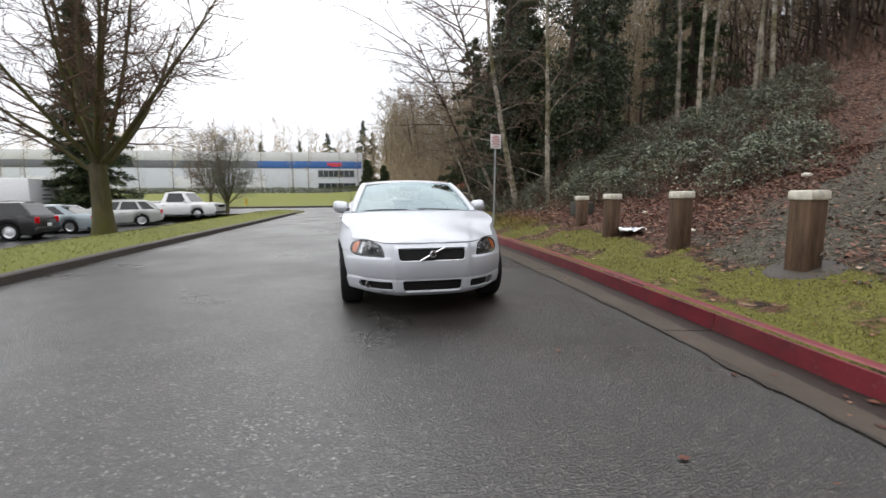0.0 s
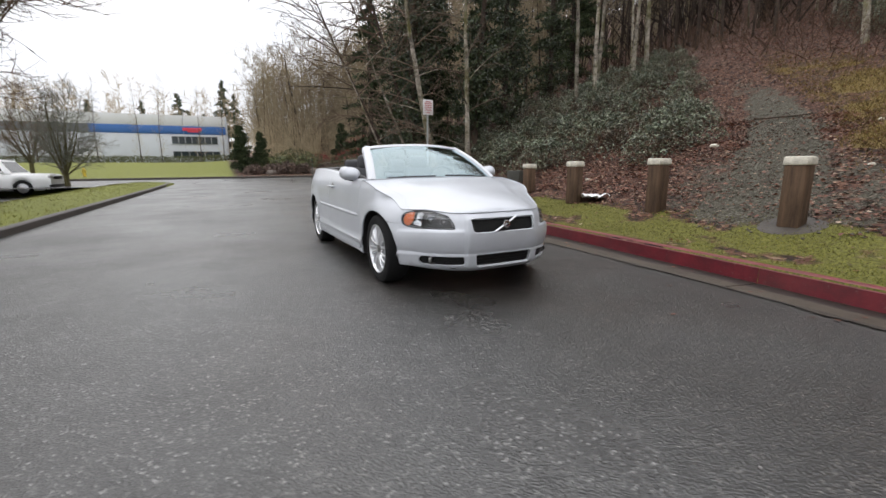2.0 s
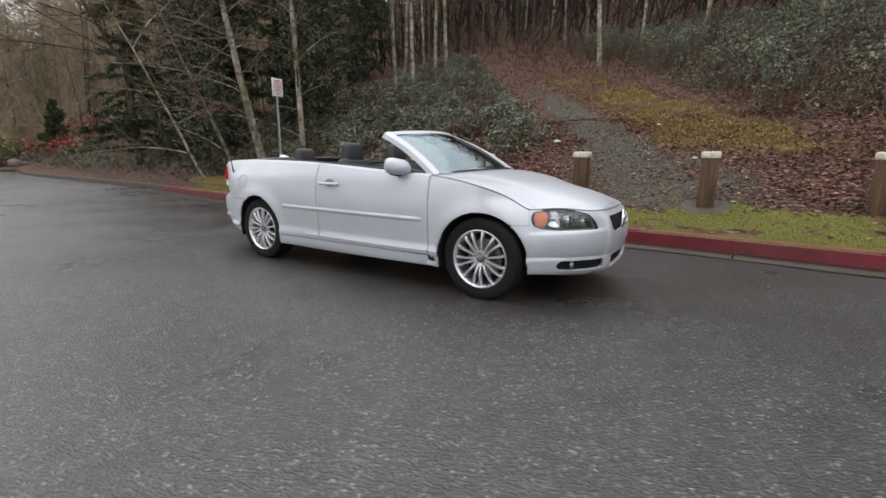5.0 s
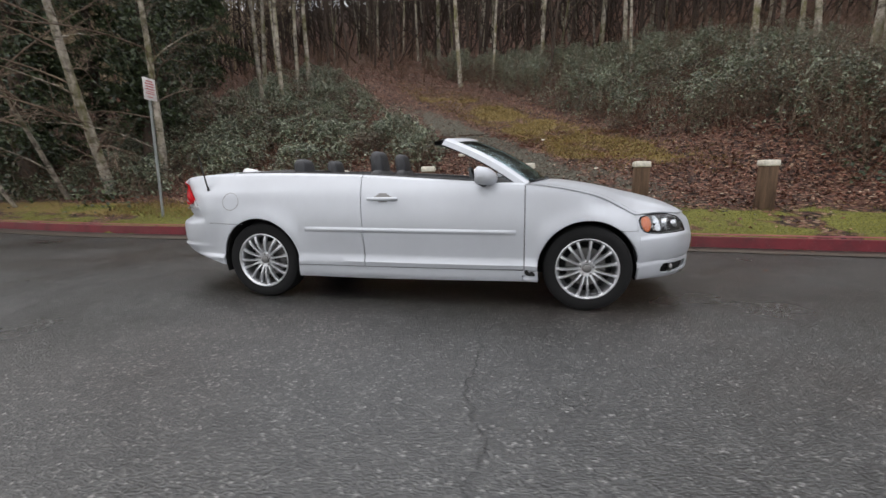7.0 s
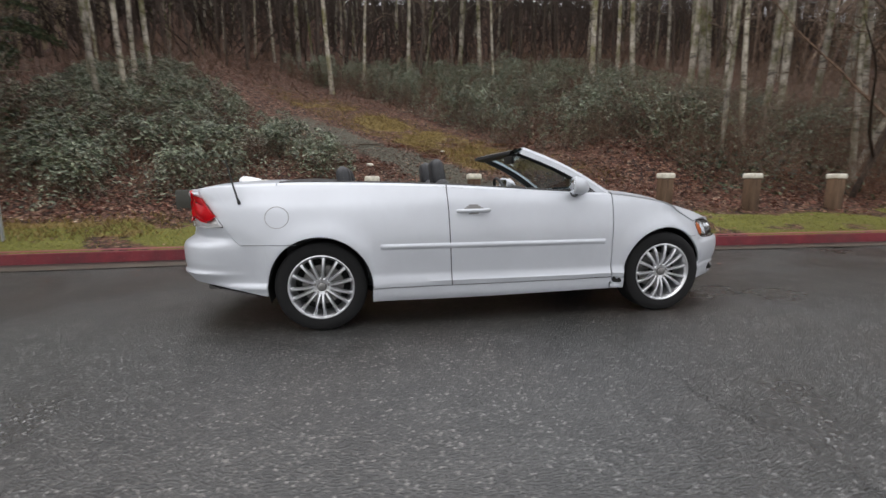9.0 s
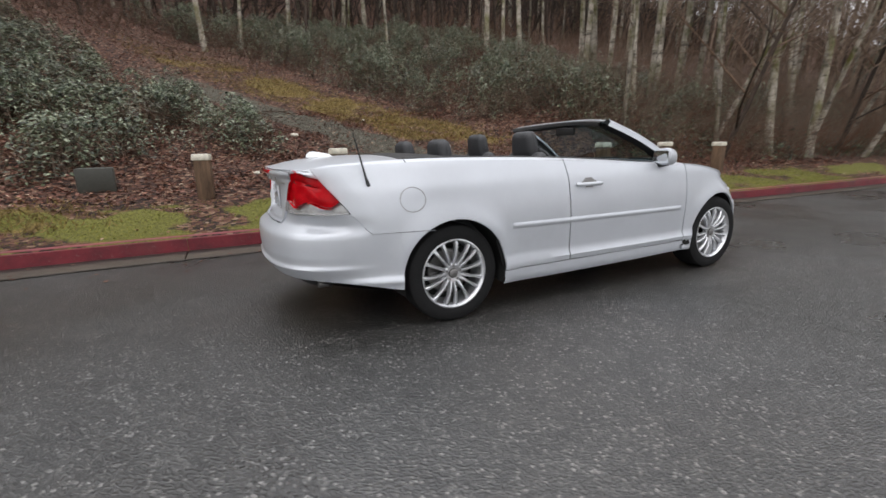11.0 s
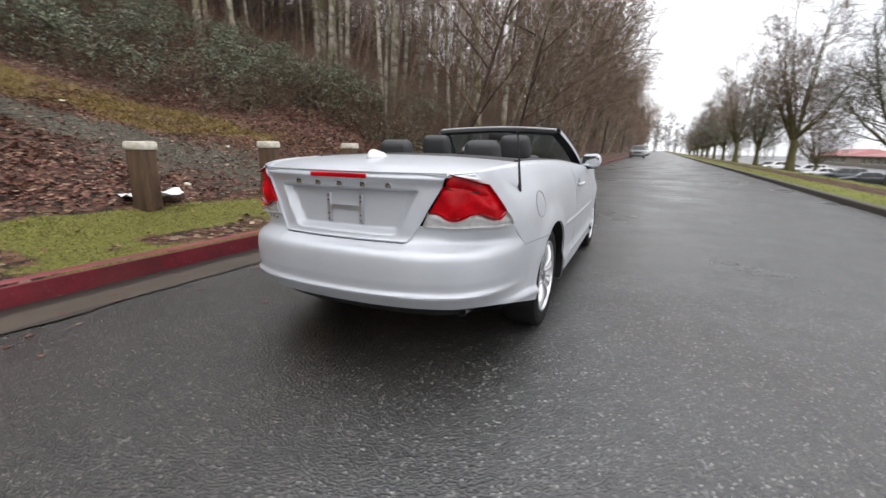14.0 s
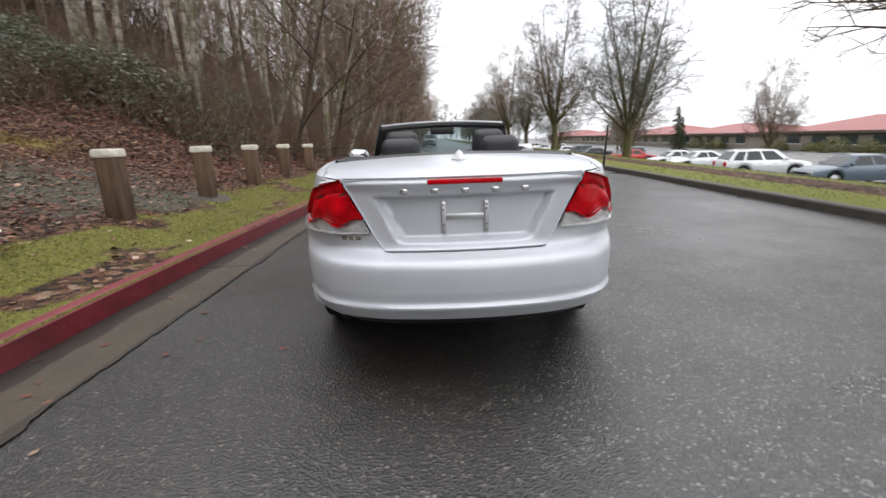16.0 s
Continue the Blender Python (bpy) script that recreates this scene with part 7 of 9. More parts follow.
# thicket round the bend and beyond
for k in range(84):
    x = rng_f.uniform(3.5, 34)
    y = rng_f.uniform(47, 66) if x < 12 else rng_f.uniform(34, 62)
    put((ff, fh, ff, fd)[k % 4], x, y, rng_f.uniform(0, 360), rng_f.uniform(0.75, 1.1))
for k in range(26):
    put((ff, fh)[k % 2], rng_f.uniform(8, 26), rng_f.uniform(19, 34), rng_f.uniform(0, 360), rng_f.uniform(0.7, 1.05))
# slim bare trees before the long building
for k in range(17):
    put(fh, -58 + 3.6 * k + rng_f.uniform(-0.7, 0.7), 68 + rng_f.uniform(-1, 1), rng_f.uniform(0, 360), rng_f.uniform(0.8, 1.0), sz=rng_f.uniform(1.0, 1.3))
# evergreens
for x, y, pr, sc in [(7.6, 16.0, cn_d, 1.0), (12.4, 17.6, cn_b, 1.0), (19.0, 17.5, cn_a, 0.95), (6.4, 20.5, cn_b, 0.9)]:
    put(pr, x, y, rng_f.uniform(0, 360), sc)
for k, (x, y, sc) in enumerate([(1.5, 112, 1.7), (-6, 112, 1.4), (-8, 115, 1.45), (-11, 116, 1.3), (-15, 113, 1.25), (-17, 116, 1.2), (-24, 112, 1.2), (-26, 116, 1.15), (4, 118, 1.5), (-38, 114, 1.0), (-47, 112, 0.95), (-3, 116, 1.35)]):
    put((cn_a, cn_b)[k % 2], x, y, 50 * k, 0.78 * sc)
put(cn_d, -19.6, 30.2, 40, 1.2)
put(cn_a, right_kerb(-185) + 2.5, -185, 70, 1.2)
put(cn_b, right_kerb(-195) + 7.0, -195, 20, 1.5)
put(cn_b, -38.0, -62.0, 10, 0.5)
put(cn_b, -52.0, -88.0, 10, 0.75)
# clipped conical shrubs of the planted bed
for x, y, sc in [(0.5, 43.6, 1.15), (2.3, 43.4, 1.0), (10.9, 44.6, 1.2)]:
    put(cn_s, x, y, 70 * sc, sc, sz=1.3 * sc)
ivy_tree(51, 10.5, 0.22, (5.3, 12.23, land(5.3, 12.23)), 1.5)
ivy_tree(52, 9.0, 0.18, (7.2, 10.3, land(7.2, 10.3)), 1.1)
ivy_tree(53, 9.5, 0.18, (9.6, 11.55, land(9.6, 11.55)), 1.2)
ivy_tree(55, 8.5, 0.15, (11.5, 13.42, land(11.5, 13.42)), 1.0)
ivy_tree(56, 10.0, 0.16, (14.2, 14.05, land(14.2, 14.05)), 1.1)
ivy_tree(54, 10.0, 0.2, (6.4, 14.75, land(6.4, 14.75)), 1.5)


def arching_tree(seed, at, height, r, lean, whips, label, bark="bark_pale", twig_mat="twigs", reach=1.0, first=0.10):
    """Pale tree with long whippy arching branches."""
    rng = random.Random(seed)
    wood, twig = Sticks(), Sticks()
    tp, tr = limb(rng, Vector((0, 0, -0.2)), Vector((lean[0], lean[1], 1)), height, r, r * 0.25, 10, 0.05, 0.02)
    wood.tube(tp, tr, 9)
    for k in range(whips):
        p, d = along(tp, first + (0.95 - first) * (k + rng.random()) / whips)
        a = rng.uniform(0, 2 * math.pi)
        w = Vector((math.cos(a) - 0.35, math.sin(a) * 0.9, rng.uniform(0.25, 1.0)))
        bp, br = limb(rng, p, w, rng.uniform(1.8, 4.4) * reach, 0.024 * reach, 0.007, 9, 0.06, -0.06 if reach == 1.0 else -0.01)
        (wood if k % 4 == 0 else twig).tube(bp, br, 5)
        spray(rng, twig, bp, 0, [(9, 0.95, 0.7, 0.0, 0.010), (5, 0.42, 0.7, 0.0, 0.007)])
    return tree_object("arching_tree", wood, twig, M[bark], M[twig_mat], at, label, "pale trees behind the sign" if bark == "bark_pale" else "dark leaning trees at the roadside")


arching_tree(61, (5.25, 9.53, land(5.25, 9.53)), 8.5, 0.13, (-0.20, 0.06), 20, "pale leaning tree with whippy arching branches")
arching_tree(62, (6.0, 8.68, land(6.0, 8.68)), 9.5, 0.10, (-0.04, 0.02), 16, "pale upright tree with arching branches")
arching_tree(63, (4.9, 10.45, land(4.9, 10.45)), 7.0, 0.06, (-0.40, 0.12), 8, "low tree leaning over the road")
arching_tree(64, (4.3, 11.29, land(4.3, 11.29)), 6.0, 0.05, (-0.45, 0.15), 6, "low tree leaning over the road")
arching_tree(65, (6.2, 13.2, land(6.2, 13.2)), 9.5, 0.12, (-0.26, 0.02), 20, "dark bare tree reaching over the bend", "bark_brown", "twigs_dark", 1.25, 0.48)
arching_tree(67, (5.9, 15.6, land(5.9, 15.6)), 9.0, 0.09, (-0.34, 0.10), 15, "dark bare tree reaching over the bend", "bark_brown", "twigs_dark", 1.2, 0.48)
arching_tree(66, (4.3, -9.6, land(4.3, -9.6)), 9.5, 0.065, (-0.26, -0.10), 15, "dark bare tree leaning over the road", "bark_brown", "twigs_dark", 1.3)
arching_tree(68, (4.2, -15.5, land(4.2, -15.5)), 10.0, 0.07, (-0.30, -0.05), 16, "dark bare tree leaning over the road", "bark_brown", "twigs_dark", 1.3)
for pr in (fa, fb, fc, fd, fe, ff, fh, cn_a, cn_b, cn_d, cn_s):
    drop_model(pr)


# ---------- low growth ----------
def stuff(name, me, label, category):
    return tagged(new(name, me), label, category, kind="stuff")


def bank_edge(x):
    """The line above which the evergreen shrubs of the far bank begin."""
    return curve_at([(4.5, -7.9), (6.0, -6.7), (8.0, -5.25), (10.0, -3.7), (14.0, -1.35), (18.5, 1.75), (24.0, 6.4)], x)


def shrub_bank(name, seed, n, spot, tall, label, size=(0.06, 0.11)):
    """Shrub mass in clumps: leaves near the top of lumpy crowns, bare stems and brown gaps between them."""
    rng = random.Random(seed)
    lv, st = Leaves(), Sticks()
    k = 0
    while k < n:
        x, y, w = spot(rng)
        if w <= 0 or rng.random() > w + 0.2:
            continue
        clump = n3(x * 0.75, y * 0.75, seed) + 0.65 * n3(x * 1.9, y * 1.9, seed + 5)
        if rng.random() > 0.05 + 0.95 * sstep(-0.16, 0.24, clump):
            continue
        g = land(x, y)
        h = tall * min(1.0, w * 1.6) * max(0.15, 0.62 + 0.62 * clump + 0.30 * n3(x * 4.3, y * 4.3, seed))
        deep = rng.random() ** 2.2
        p = Vector((x, y, g + h * (1 - 0.9 * deep)))
        d = Vector((rng.gauss(-0.3, 0.8), rng.gauss(0, 0.8), rng.gauss(-0.15, 0.3))).normalized()
        nr = Vector((rng.gauss(-0.30, 0.30), rng.gauss(0, 0.32), 1)).normalized()
        L = rng.uniform(*size) * (1 - 0.25 * deep)
        lv.leaf(p, d, nr, L, L * rng.uniform(0.40, 0.55), 0.10, 0.15)
        if k % 16 == 0:
            q = Vector((x + rng.gauss(0, 0.22), y + rng.gauss(0, 0.22), g - 0.03))
            m_ = q.lerp(p, 0.55) + Vector((rng.gauss(0, 0.05), rng.gauss(0, 0.05), 0.10 * h))
            st.tube([q, m_, p + Vector((0, 0, 0.02))], [0.008, 0.006, 0.003], 3)
        k += 1
    stuff(name, lv.mesh(name, M["salal"]), label, "shrubs")
    stuff("shrub_stems", st.mesh("shrub_stems", M["twigs"]), "thin brown stems inside the shrubs", "shrub stems")


def spot_left(rng):
    x, y = rng.uniform(3.6, 19), rng.uniform(1.3, 12.5)
    edge = path_y(x) + 1.3 + 0.6 * sstep(8, 5, x) + 1.5 * n3(x * 0.7, y * 0.7, 31)
    w = min(1.0, (y - edge) / 2.0, (x - (6.5 - 1.7 * sstep(3.2, 5.9, y))) / 0.8)
    if x > 9 and rng.random() < 0.25:
        w = 0
    return x, y, w


def spot_right(rng):
    x, y = rng.uniform(5.0, 24), rng.uniform(-15, 8)
    e = bank_edge(x)
    w = min(1.0, (e - y) / 0.8, (x - 5.2) / 1.2)
    w = min(w, 1.0 - 0.75 * sstep(6, 11, e - y))
    if y < -9:
        w = min(w, 0.55)
    return x, y, w


shrub_bank("shrub_mass", 71, 70000, spot_left, 0.88, "glossy evergreen shrubs in clumps beside the path", (0.065, 0.12))
shrub_bank("shrub_mass", 72, 130000, spot_right, 1.35, "broad bank of glossy evergreen shrubs on the slope", (0.06, 0.115))


def undergrowth(seed, n, spot, tall, mat, label, thick=0.006):
    rng = random.Random(seed)
    st = Sticks()
    k = 0
    while k < n:
        x, y, w = spot(rng)
        if rng.random() > w:
            continue
        g = land(x, y)
        L = tall * rng.uniform(0.4, 1.2)
        d = Vector((rng.gauss(-0.25, 0.45), rng.gauss(0, 0.45), 1))
        bp, br = limb(rng, Vector((x, y, g - 0.05)), d, L, thick * rng.uniform(0.7, 1.5), thick * 0.35, 5, 0.14, -0.07)
        st.tube(bp, br, 3)
        for j in range(3):
            p, dd = along(bp, rng.uniform(0.3, 0.95))
            sp, sr = limb(rng, p, side_way(rng, dd, 0.8), L * 0.35, thick * 0.5, thick * 0.25, 2, 0.15, -0.03)
            st.tube(sp, sr, 3)
        k += 1
    stuff("undergrowth", st.mesh("undergrowth", mat), label, "undergrowth")


def spot_edge(rng):
    y = rng.uniform(-75, -6.5)
    if rng.random() < 0.6:
        y = rng.uniform(-26, -6.5)
    d = rng.uniform(1.5, 9)
    x = right_kerb(y) + d
    w = sstep(1.5, 2.6, d - 0.5 * n3(y * 0.5, 2.0)) * (1 - 0.5 * sstep(5, 9, d))
    if y > -9.5:
        w *= sstep(2.0, 3.4, d)
    return x, y, w


def spot_hill(rng):
    x, y = rng.uniform(15, 42), rng.uniform(-26, 16)
    ok = 1.0 if abs(y - path_y(min(x, 23))) > 2.2 or x > 18 else 0.0
    if y < bank_edge(min(x, 24)) and y > bank_edge(min(x, 24)) - 7:
        ok = 0.15
    return x, y, ok


def spot_bend(rng):
    y = rng.uniform(7.5, 40)
    d = rng.uniform(0.4, 8)
    return right_kerb(y) + d, y, sstep(0.35, 1.7, d)


undergrowth(81, 4600, spot_edge, 1.9, M["twigs"], "brown tangle of bare stems at the edge of the wood")
undergrowth(82, 2800, spot_hill, 1.7, M["twigs_dark"], "rusty brown brush up the wooded slope", 0.012)
undergrowth(83, 1500, spot_bend, 1.1, M["twigs"], "bare stems among ivy behind the sign")
undergrowth(84, 2600, lambda r: (r.uniform(4, 34), r.uniform(46, 62), 1.0), 5.4, M["twigs_tan"], "tan thicket of bare stems beyond the bend", 0.03)
undergrowth(87, 2300, lambda r: (r.uniform(24, 60), r.uniform(-45, 26), 1.0), 6.0, M["bark_brown"], "dark brown brush along the crest", 0.04)
undergrowth(89, 1700, lambda r: (lambda y: (right_kerb(y) + r.uniform(9, 42), y, 1.0))(r.uniform(-115, -20)), 5.5, M["twigs_dark"], "brown brush under the roadside wood", 0.035)
undergrowth(88, 1800, spot_right, 1.35, M["bramble"], "reddish stems standing among the shrubs", 0.006)


def spot_thicket(rng):
    """The low tangle where the leaf litter ends, from the shrubs to the wood by the road."""
    y = rng.uniform(-30, -5.6)
    d = rng.uniform(1.9, 6.5)
    x = right_kerb(y) + d
    near = sstep(-0.15, 0.25, n3(x * 0.6, y * 0.6, 77))
    return x, y, near * sstep(1.9, 2.7, d) * sstep(-5.6, -7.4, y + 0.55 * (5.0 - d))


undergrowth(90, 3600, spot_thicket, 1.15, M["bramble"], "red-brown bramble tangle at the edge of the wood", 0.005)
undergrowth(96, 700, lambda r: spot_left(r), 1.0, M["bramble"], "red-brown stems standing among the shrubs", 0.005)


def ivy_ground(seed, n, spot, label, mat="ivy", size=(0.06, 0.12), tall=0.35):
    rng = random.Random(seed)
    lv = Leaves()
    k = 0
    while k < n:
        x, y, w = spot(rng)
        w *= sstep(-0.35, 0.25, n3(x * 0.55, y * 0.55, seed))
        if rng.random() > w:
            continue
        L = rng.uniform(*size)
        p = Vector((x, y, land(x, y) + rng.random() ** 1.5 * tall * (0.6 + 0.8 * max(0, n3(x * 1.3, y * 1.3, 3)))))
        lv.leaf(p, rnd_dir(rng, -0.4), Vector((rng.gauss(-0.3, 0.5), rng.gauss(0, 0.5), 1)).normalized(), L, L * 0.75, 0.12, 0.1)
        k += 1
    stuff("ground_ivy", lv.mesh("ground_ivy", M[mat]), label, "ivy")


ivy_ground(85, 17000, spot_bend, "dark ivy covering the ground behind the sign", tall=0.8)
ivy_ground(97, 9000, spot_thicket, "low dark evergreen clumps at the edge of the wood", "salal", (0.06, 0.12), 0.7)
ivy_ground(86, 13000, spot_edge, "patches of dark ivy at the edge of the wood", tall=0.9)


def litter(seed, n):
    """Fallen leaves, thick on the slope below the shrubs, thin on the moss."""
    rng = random.Random(seed)
    lv = Leaves()
    k = 0
    while k < n:
        y = rng.uniform(-14, 9.5)
        d = rng.uniform(0.15, 8.5) if rng.random() < 0.66 else rng.uniform(8, 24)
        x = right_kerb(y) + d
        li, dry, moss, grav, _ = masks(x, y)
        w = (1.0 - 0.88 * moss - 0.78 * grav - 0.55 * dry) * (0.08 + 0.92 * sstep(0.8, 2.0, d))
        if rng.random() > max(0.02, w) * (0.45 + 0.55 * sstep(-0.3, 0.3, n3(x * 0.9, y * 0.9, 5))):
            continue
        L = rng.uniform(0.036, 0.080)
        nr = Vector((rng.gauss(0, 0.35), rng.gauss(0, 0.35), 1)).normalized()
        a = rng.uniform(0, 6.283)
        p = Vector((x, y, land(x, y) + rng.uniform(0.004, 0.03)))
        lv.leaf(p, Vector((math.cos(a), math.sin(a), rng.uniform(-0.1, 0.25))).normalized(), nr, L, L * rng.uniform(0.6, 0.9), rng.uniform(-0.1, 0.35), rng.uniform(-0.2, 0.2))
        k += 1
    return stuff("fallen_leaves", lv.mesh("fallen_leaves", M["litter"]), "wet brown fallen leaves over the slope", "leaves")


litter(91, 84000)


def blades(name, seed, n, spot, tall, mat, label):
    rng = random.Random(seed)
    lv = Leaves()
    k = 0
    while k < n:
        x, y, w = spot(rng)
        if rng.random() > w:
            continue
        L = tall * rng.uniform(0.4, 1.25)
        a = rng.uniform(0, 6.283)
        d = Vector((rng.gauss(0, 0.35), rng.gauss(0, 0.35), 1)).normalized()
        lv.blade(Vector((x, y, land(x, y) - 0.004)), d, L, L * 0.16 + 0.003, Vector((math.cos(a), math.sin(a), -0.2)) * rng.uniform(0.1, 0.7))
        k += 1
    return stuff(name, lv.mesh(name, M[mat]), label, "grass")


def spot_moss(rng):
    y = rng.uniform(-12, 11)
    d = rng.uniform(0.14, 2.0)
    x = right_kerb(y) + d
    return x, y, masks(x, y)[2]


def spot_dry(rng):
    x, y = rng.uniform(3.0, 20), rng.uniform(-6, 8)
    return x, y, masks(x, y)[1]


def spot_strip(rng):
    y = rng.uniform(-26, 25) if rng.random() < 0.8 else rng.uniform(-60, -26)
    d = rng.uniform(0.12, 4.6)
    x = left_kerb(y) - d
    return x, y, masks(x, y)[4]


blades("moss_grass", 92, 46000, spot_moss, 0.030, "blades", "short mossy grass of the verge")
blades("dry_grass", 93, 17000, spot_dry, 0.10, "straw", "flattened yellow grass beside the path")
blades("strip_grass", 94, 26000, spot_strip, 0.06, "blades", "short green grass of the strip")


def pebbles(seed, n):
    rng = random.Random(seed)
    v, f = [], []
    k = 0
    while k < n:
        y = rng.uniform(-5, 4)
        x = right_kerb(y) + rng.uniform(0.6, 9)
        if rng.random() > masks(x, y)[3]:
            continue
        r = rng.uniform(0.008, 0.026)
        p = Vector((x, y, land(x, y) + r * 0.3))
        b_ = len(v)
        for dx, dy, dz in ((1, 0, 0), (0, 1, 0), (-1, 0, 0), (0, -1, 0), (0, 0, 0.8), (0, 0, -0.8)):
            v.append(p + Vector((dx, dy, dz)) * r * rng.uniform(0.7, 1.2))
        for a, c in ((0, 1), (1, 2), (2, 3), (3, 0)):
            f += [(b_ + a, b_ + c, b_ + 4), (b_ + c, b_ + a, b_ + 5)]
        k += 1
    me = bpy.data.meshes.new("gravel")
    me.from_pydata(v, [], f)
    me.materials.append(M["stone"])
    return stuff("gravel", me, "grey gravel of the footpath", "gravel")


pebbles(95, 4200)

# ---------- bollard posts, sign, small things ----------
M["post_wood"] = mat_bark("weathered_brown_post", (0.042, 0.027, 0.018), (0.145, 0.092, 0.058), (14, 14, 1.6), 0.18)
M["post_cap"] = plain("chipped_cream_paint", (0.62, 0.59, 0.50), 0.65, 0, 0.32, 14, 0.6)
M["galv"] = plain("galvanised_steel", (0.44, 0.46, 0.46), 0.5, 0.2, 0.2, 12)
M["sign_white"] = plain("white_sign_sheet", (0.72, 0.70, 0.70), 0.45, 0, 0.08, 6)
M["sign_red"] = plain("faded_red_print", (0.50, 0.10, 0.11), 0.5, 0, 0.1, 20)
M["paper"] = plain("wet_white_paper", (0.86, 0.86, 0.87), 0.6, 0, 0.06, 12)
M["print_blue"] = plain("blue_print", (0.42, 0.45, 0.58), 0.6, 0, 0.2, 12)
M["ring_steel"] = plain("rusty_ring_steel", (0.20, 0.17, 0.15), 0.4, 0.8, 0.2, 30)


def post_base(x, y):
    return land(x, y)


def bollard(x, y, top, rz):
    base = post_base(x, y)
    e = thing("bollard_post", (x, y, base), "squat square wooden bollard with chipped cream-painted top", "bollard", "bollards along the verge", rz)
    h = top - base
    body = bm_box((0.215, 0.215, h - 0.085 + 0.15), (0, 0, (h - 0.085) / 2 - 0.075), 0.022, None, 1.0, 2)
    part("post_body", body, M["post_wood"], e, "brown weathered timber")
    cap = bm_box((0.246, 0.246, 0.095), (0, 0, h - 0.0475), 0.022, None, 0.96, 2)
    part("post_cap", cap, M["post_cap"], e, "chipped cream-painted cap")
    return e


POSTS = [(3.47, -6.30, 1.14, 4), (3.531, -4.494, 1.154, -3), (3.551, -2.667, 1.164, 2), (3.663, -0.849, 1.168, -5), (3.739, 0.932, 1.139, 6), (4.20, 2.84, 1.095, -8), (3.38, -8.10, 1.12, 3)]
for x, y, top, rz in POSTS:
    bollard(x, y, top, rz)
# eye bolt on the post by the path, and its concrete footing
eb = thing("eye_bolt", (3.618, -2.667 - 0.11, 0.546), "small steel eye bolt in a bollard", "eye bolt")
part("ring", bm_tube([(0.028 * math.cos(a), -0.02, 0.028 * math.sin(a)) for a in [2 * math.pi * i / 20 for i in range(21)]], 0.006, 6, False), M["ring_steel"], eb)
part("shank", bm_tube([(0, 0.03, 0.02), (0, -0.012, 0.026)], 0.006, 6), M["ring_steel"], eb)
bmf = bm_lathe([(0.0, 0.001), (0.0, 0.29), (-0.02, 0.34), (-0.2, 0.35)], 26, "z")
for v in bmf.verts:
    v.co.x *= 1 + 0.12 * n3(v.co.x * 3, v.co.y * 3)
    v.co.y *= 1 + 0.15 * n3(v.co.x * 2, v.co.y * 2, 4)
ft = thing("post_footing", (3.57, -2.67, land(3.57, -2.67) + 0.012), "grey concrete footing round a bollard", "footing")
rise_x, rise_y = land(3.92, -2.67) - land(3.22, -2.67), land(3.57, -2.32) - land(3.57, -3.02)
ft.matrix_basis = pose(3.57, -2.67, land(3.57, -2.67) + 0.012, math.degrees(math.atan(rise_y / 0.7)), -math.degrees(math.atan(rise_x / 0.7)), 0)
part("slab", bmf, M["kerb_plain"], ft)


def parking_sign():
    base = land(3.235, 6.23)
    e = thing("parking_sign", (3.235, 6.23, base), "white parking sign with faded red lettering on a steel post", "sign", rz=8)
    prof = [(-0.028, 0.012), (-0.020, -0.012), (0.020, -0.012), (0.028, 0.012)]
    bm = bmesh.new()
    a = [bm.verts.new((x, y, -0.2)) for x, y in prof]
    b_ = [bm.verts.new((x + 0.045, y, 2.655 - base + 0.19)) for x, y in prof]
    for i in range(3):
        bm.faces.new((a[i], a[i + 1], b_[i + 1], b_[i]))
    ex = bmesh.ops.solidify(bm, geom=bm.faces[:], thickness=0.004)
    part("post", bm, M["galv"], e, "galvanised channel post", False)
    up = 2.655 - base
    plate = bm_box((0.335, 0.006, 0.405), (0.042, -0.018, up), 0.002)
    pl = part("plate", plate, M["sign_white"], e, "white sign plate")
    for k, (z, w, h) in enumerate([(2.37, 0.16, 0.035), (2.32, 0.22, 0.03), (2.265, 0.20, 0.03), (2.21, 0.23, 0.028), (2.16, 0.18, 0.02), (2.12, 0.22, 0.02), (2.05, 0.12, 0.02)]):
        part("text_bar", bm_box((w * 1.06, 0.002, h * 0.7), (0.042, -0.0225, up + 0.90 * (z - 2.21))), M["sign_red"], pl, "faded red bar")
    for z in (up + 0.175, up - 0.175):
        part("bolt", bm_tube([(0.042, -0.02, z), (0.042, -0.028, z)], 0.008, 8), M["galv"], pl)


parking_sign()


def crumpled_paper(at, size, rz, seed):
    rng = random.Random(seed)
    bm = bm_grid(lambda u, v: Vector(((u - 0.5) * size[0], (v - 0.5) * size[1], 0.04 + 0.12 * max(0, n3(u * 3.1, v * 2.7, seed)) + 0.03 * n3(u * 9, v * 7, seed) + 0.07 * abs(u - 0.5))), 16, 10)
    e = thing("paper_litter", at, "crumpled wet white paper bag with blue print on the leaves", "litter", "", rz)
    part("sheet", bm, M["paper"], e, "", False)
    part("print", bm_grid(lambda u, v: Vector(((u * 0.4 - 0.15) * size[0], (v * 0.35 - 0.2) * size[1], 0.006 + 0.04 + 0.12 * max(0, n3((u * 0.4 + 0.35) * 3.1, (v * 0.35 + 0.3) * 2.7, seed)) + 0.03 * n3((u * 0.4 + 0.35) * 9, (v * 0.35 + 0.3) * 7, seed) + 0.07 * abs(u * 0.4 - 0.15))), 6, 4), M["print_blue"], e, "faded blue print")


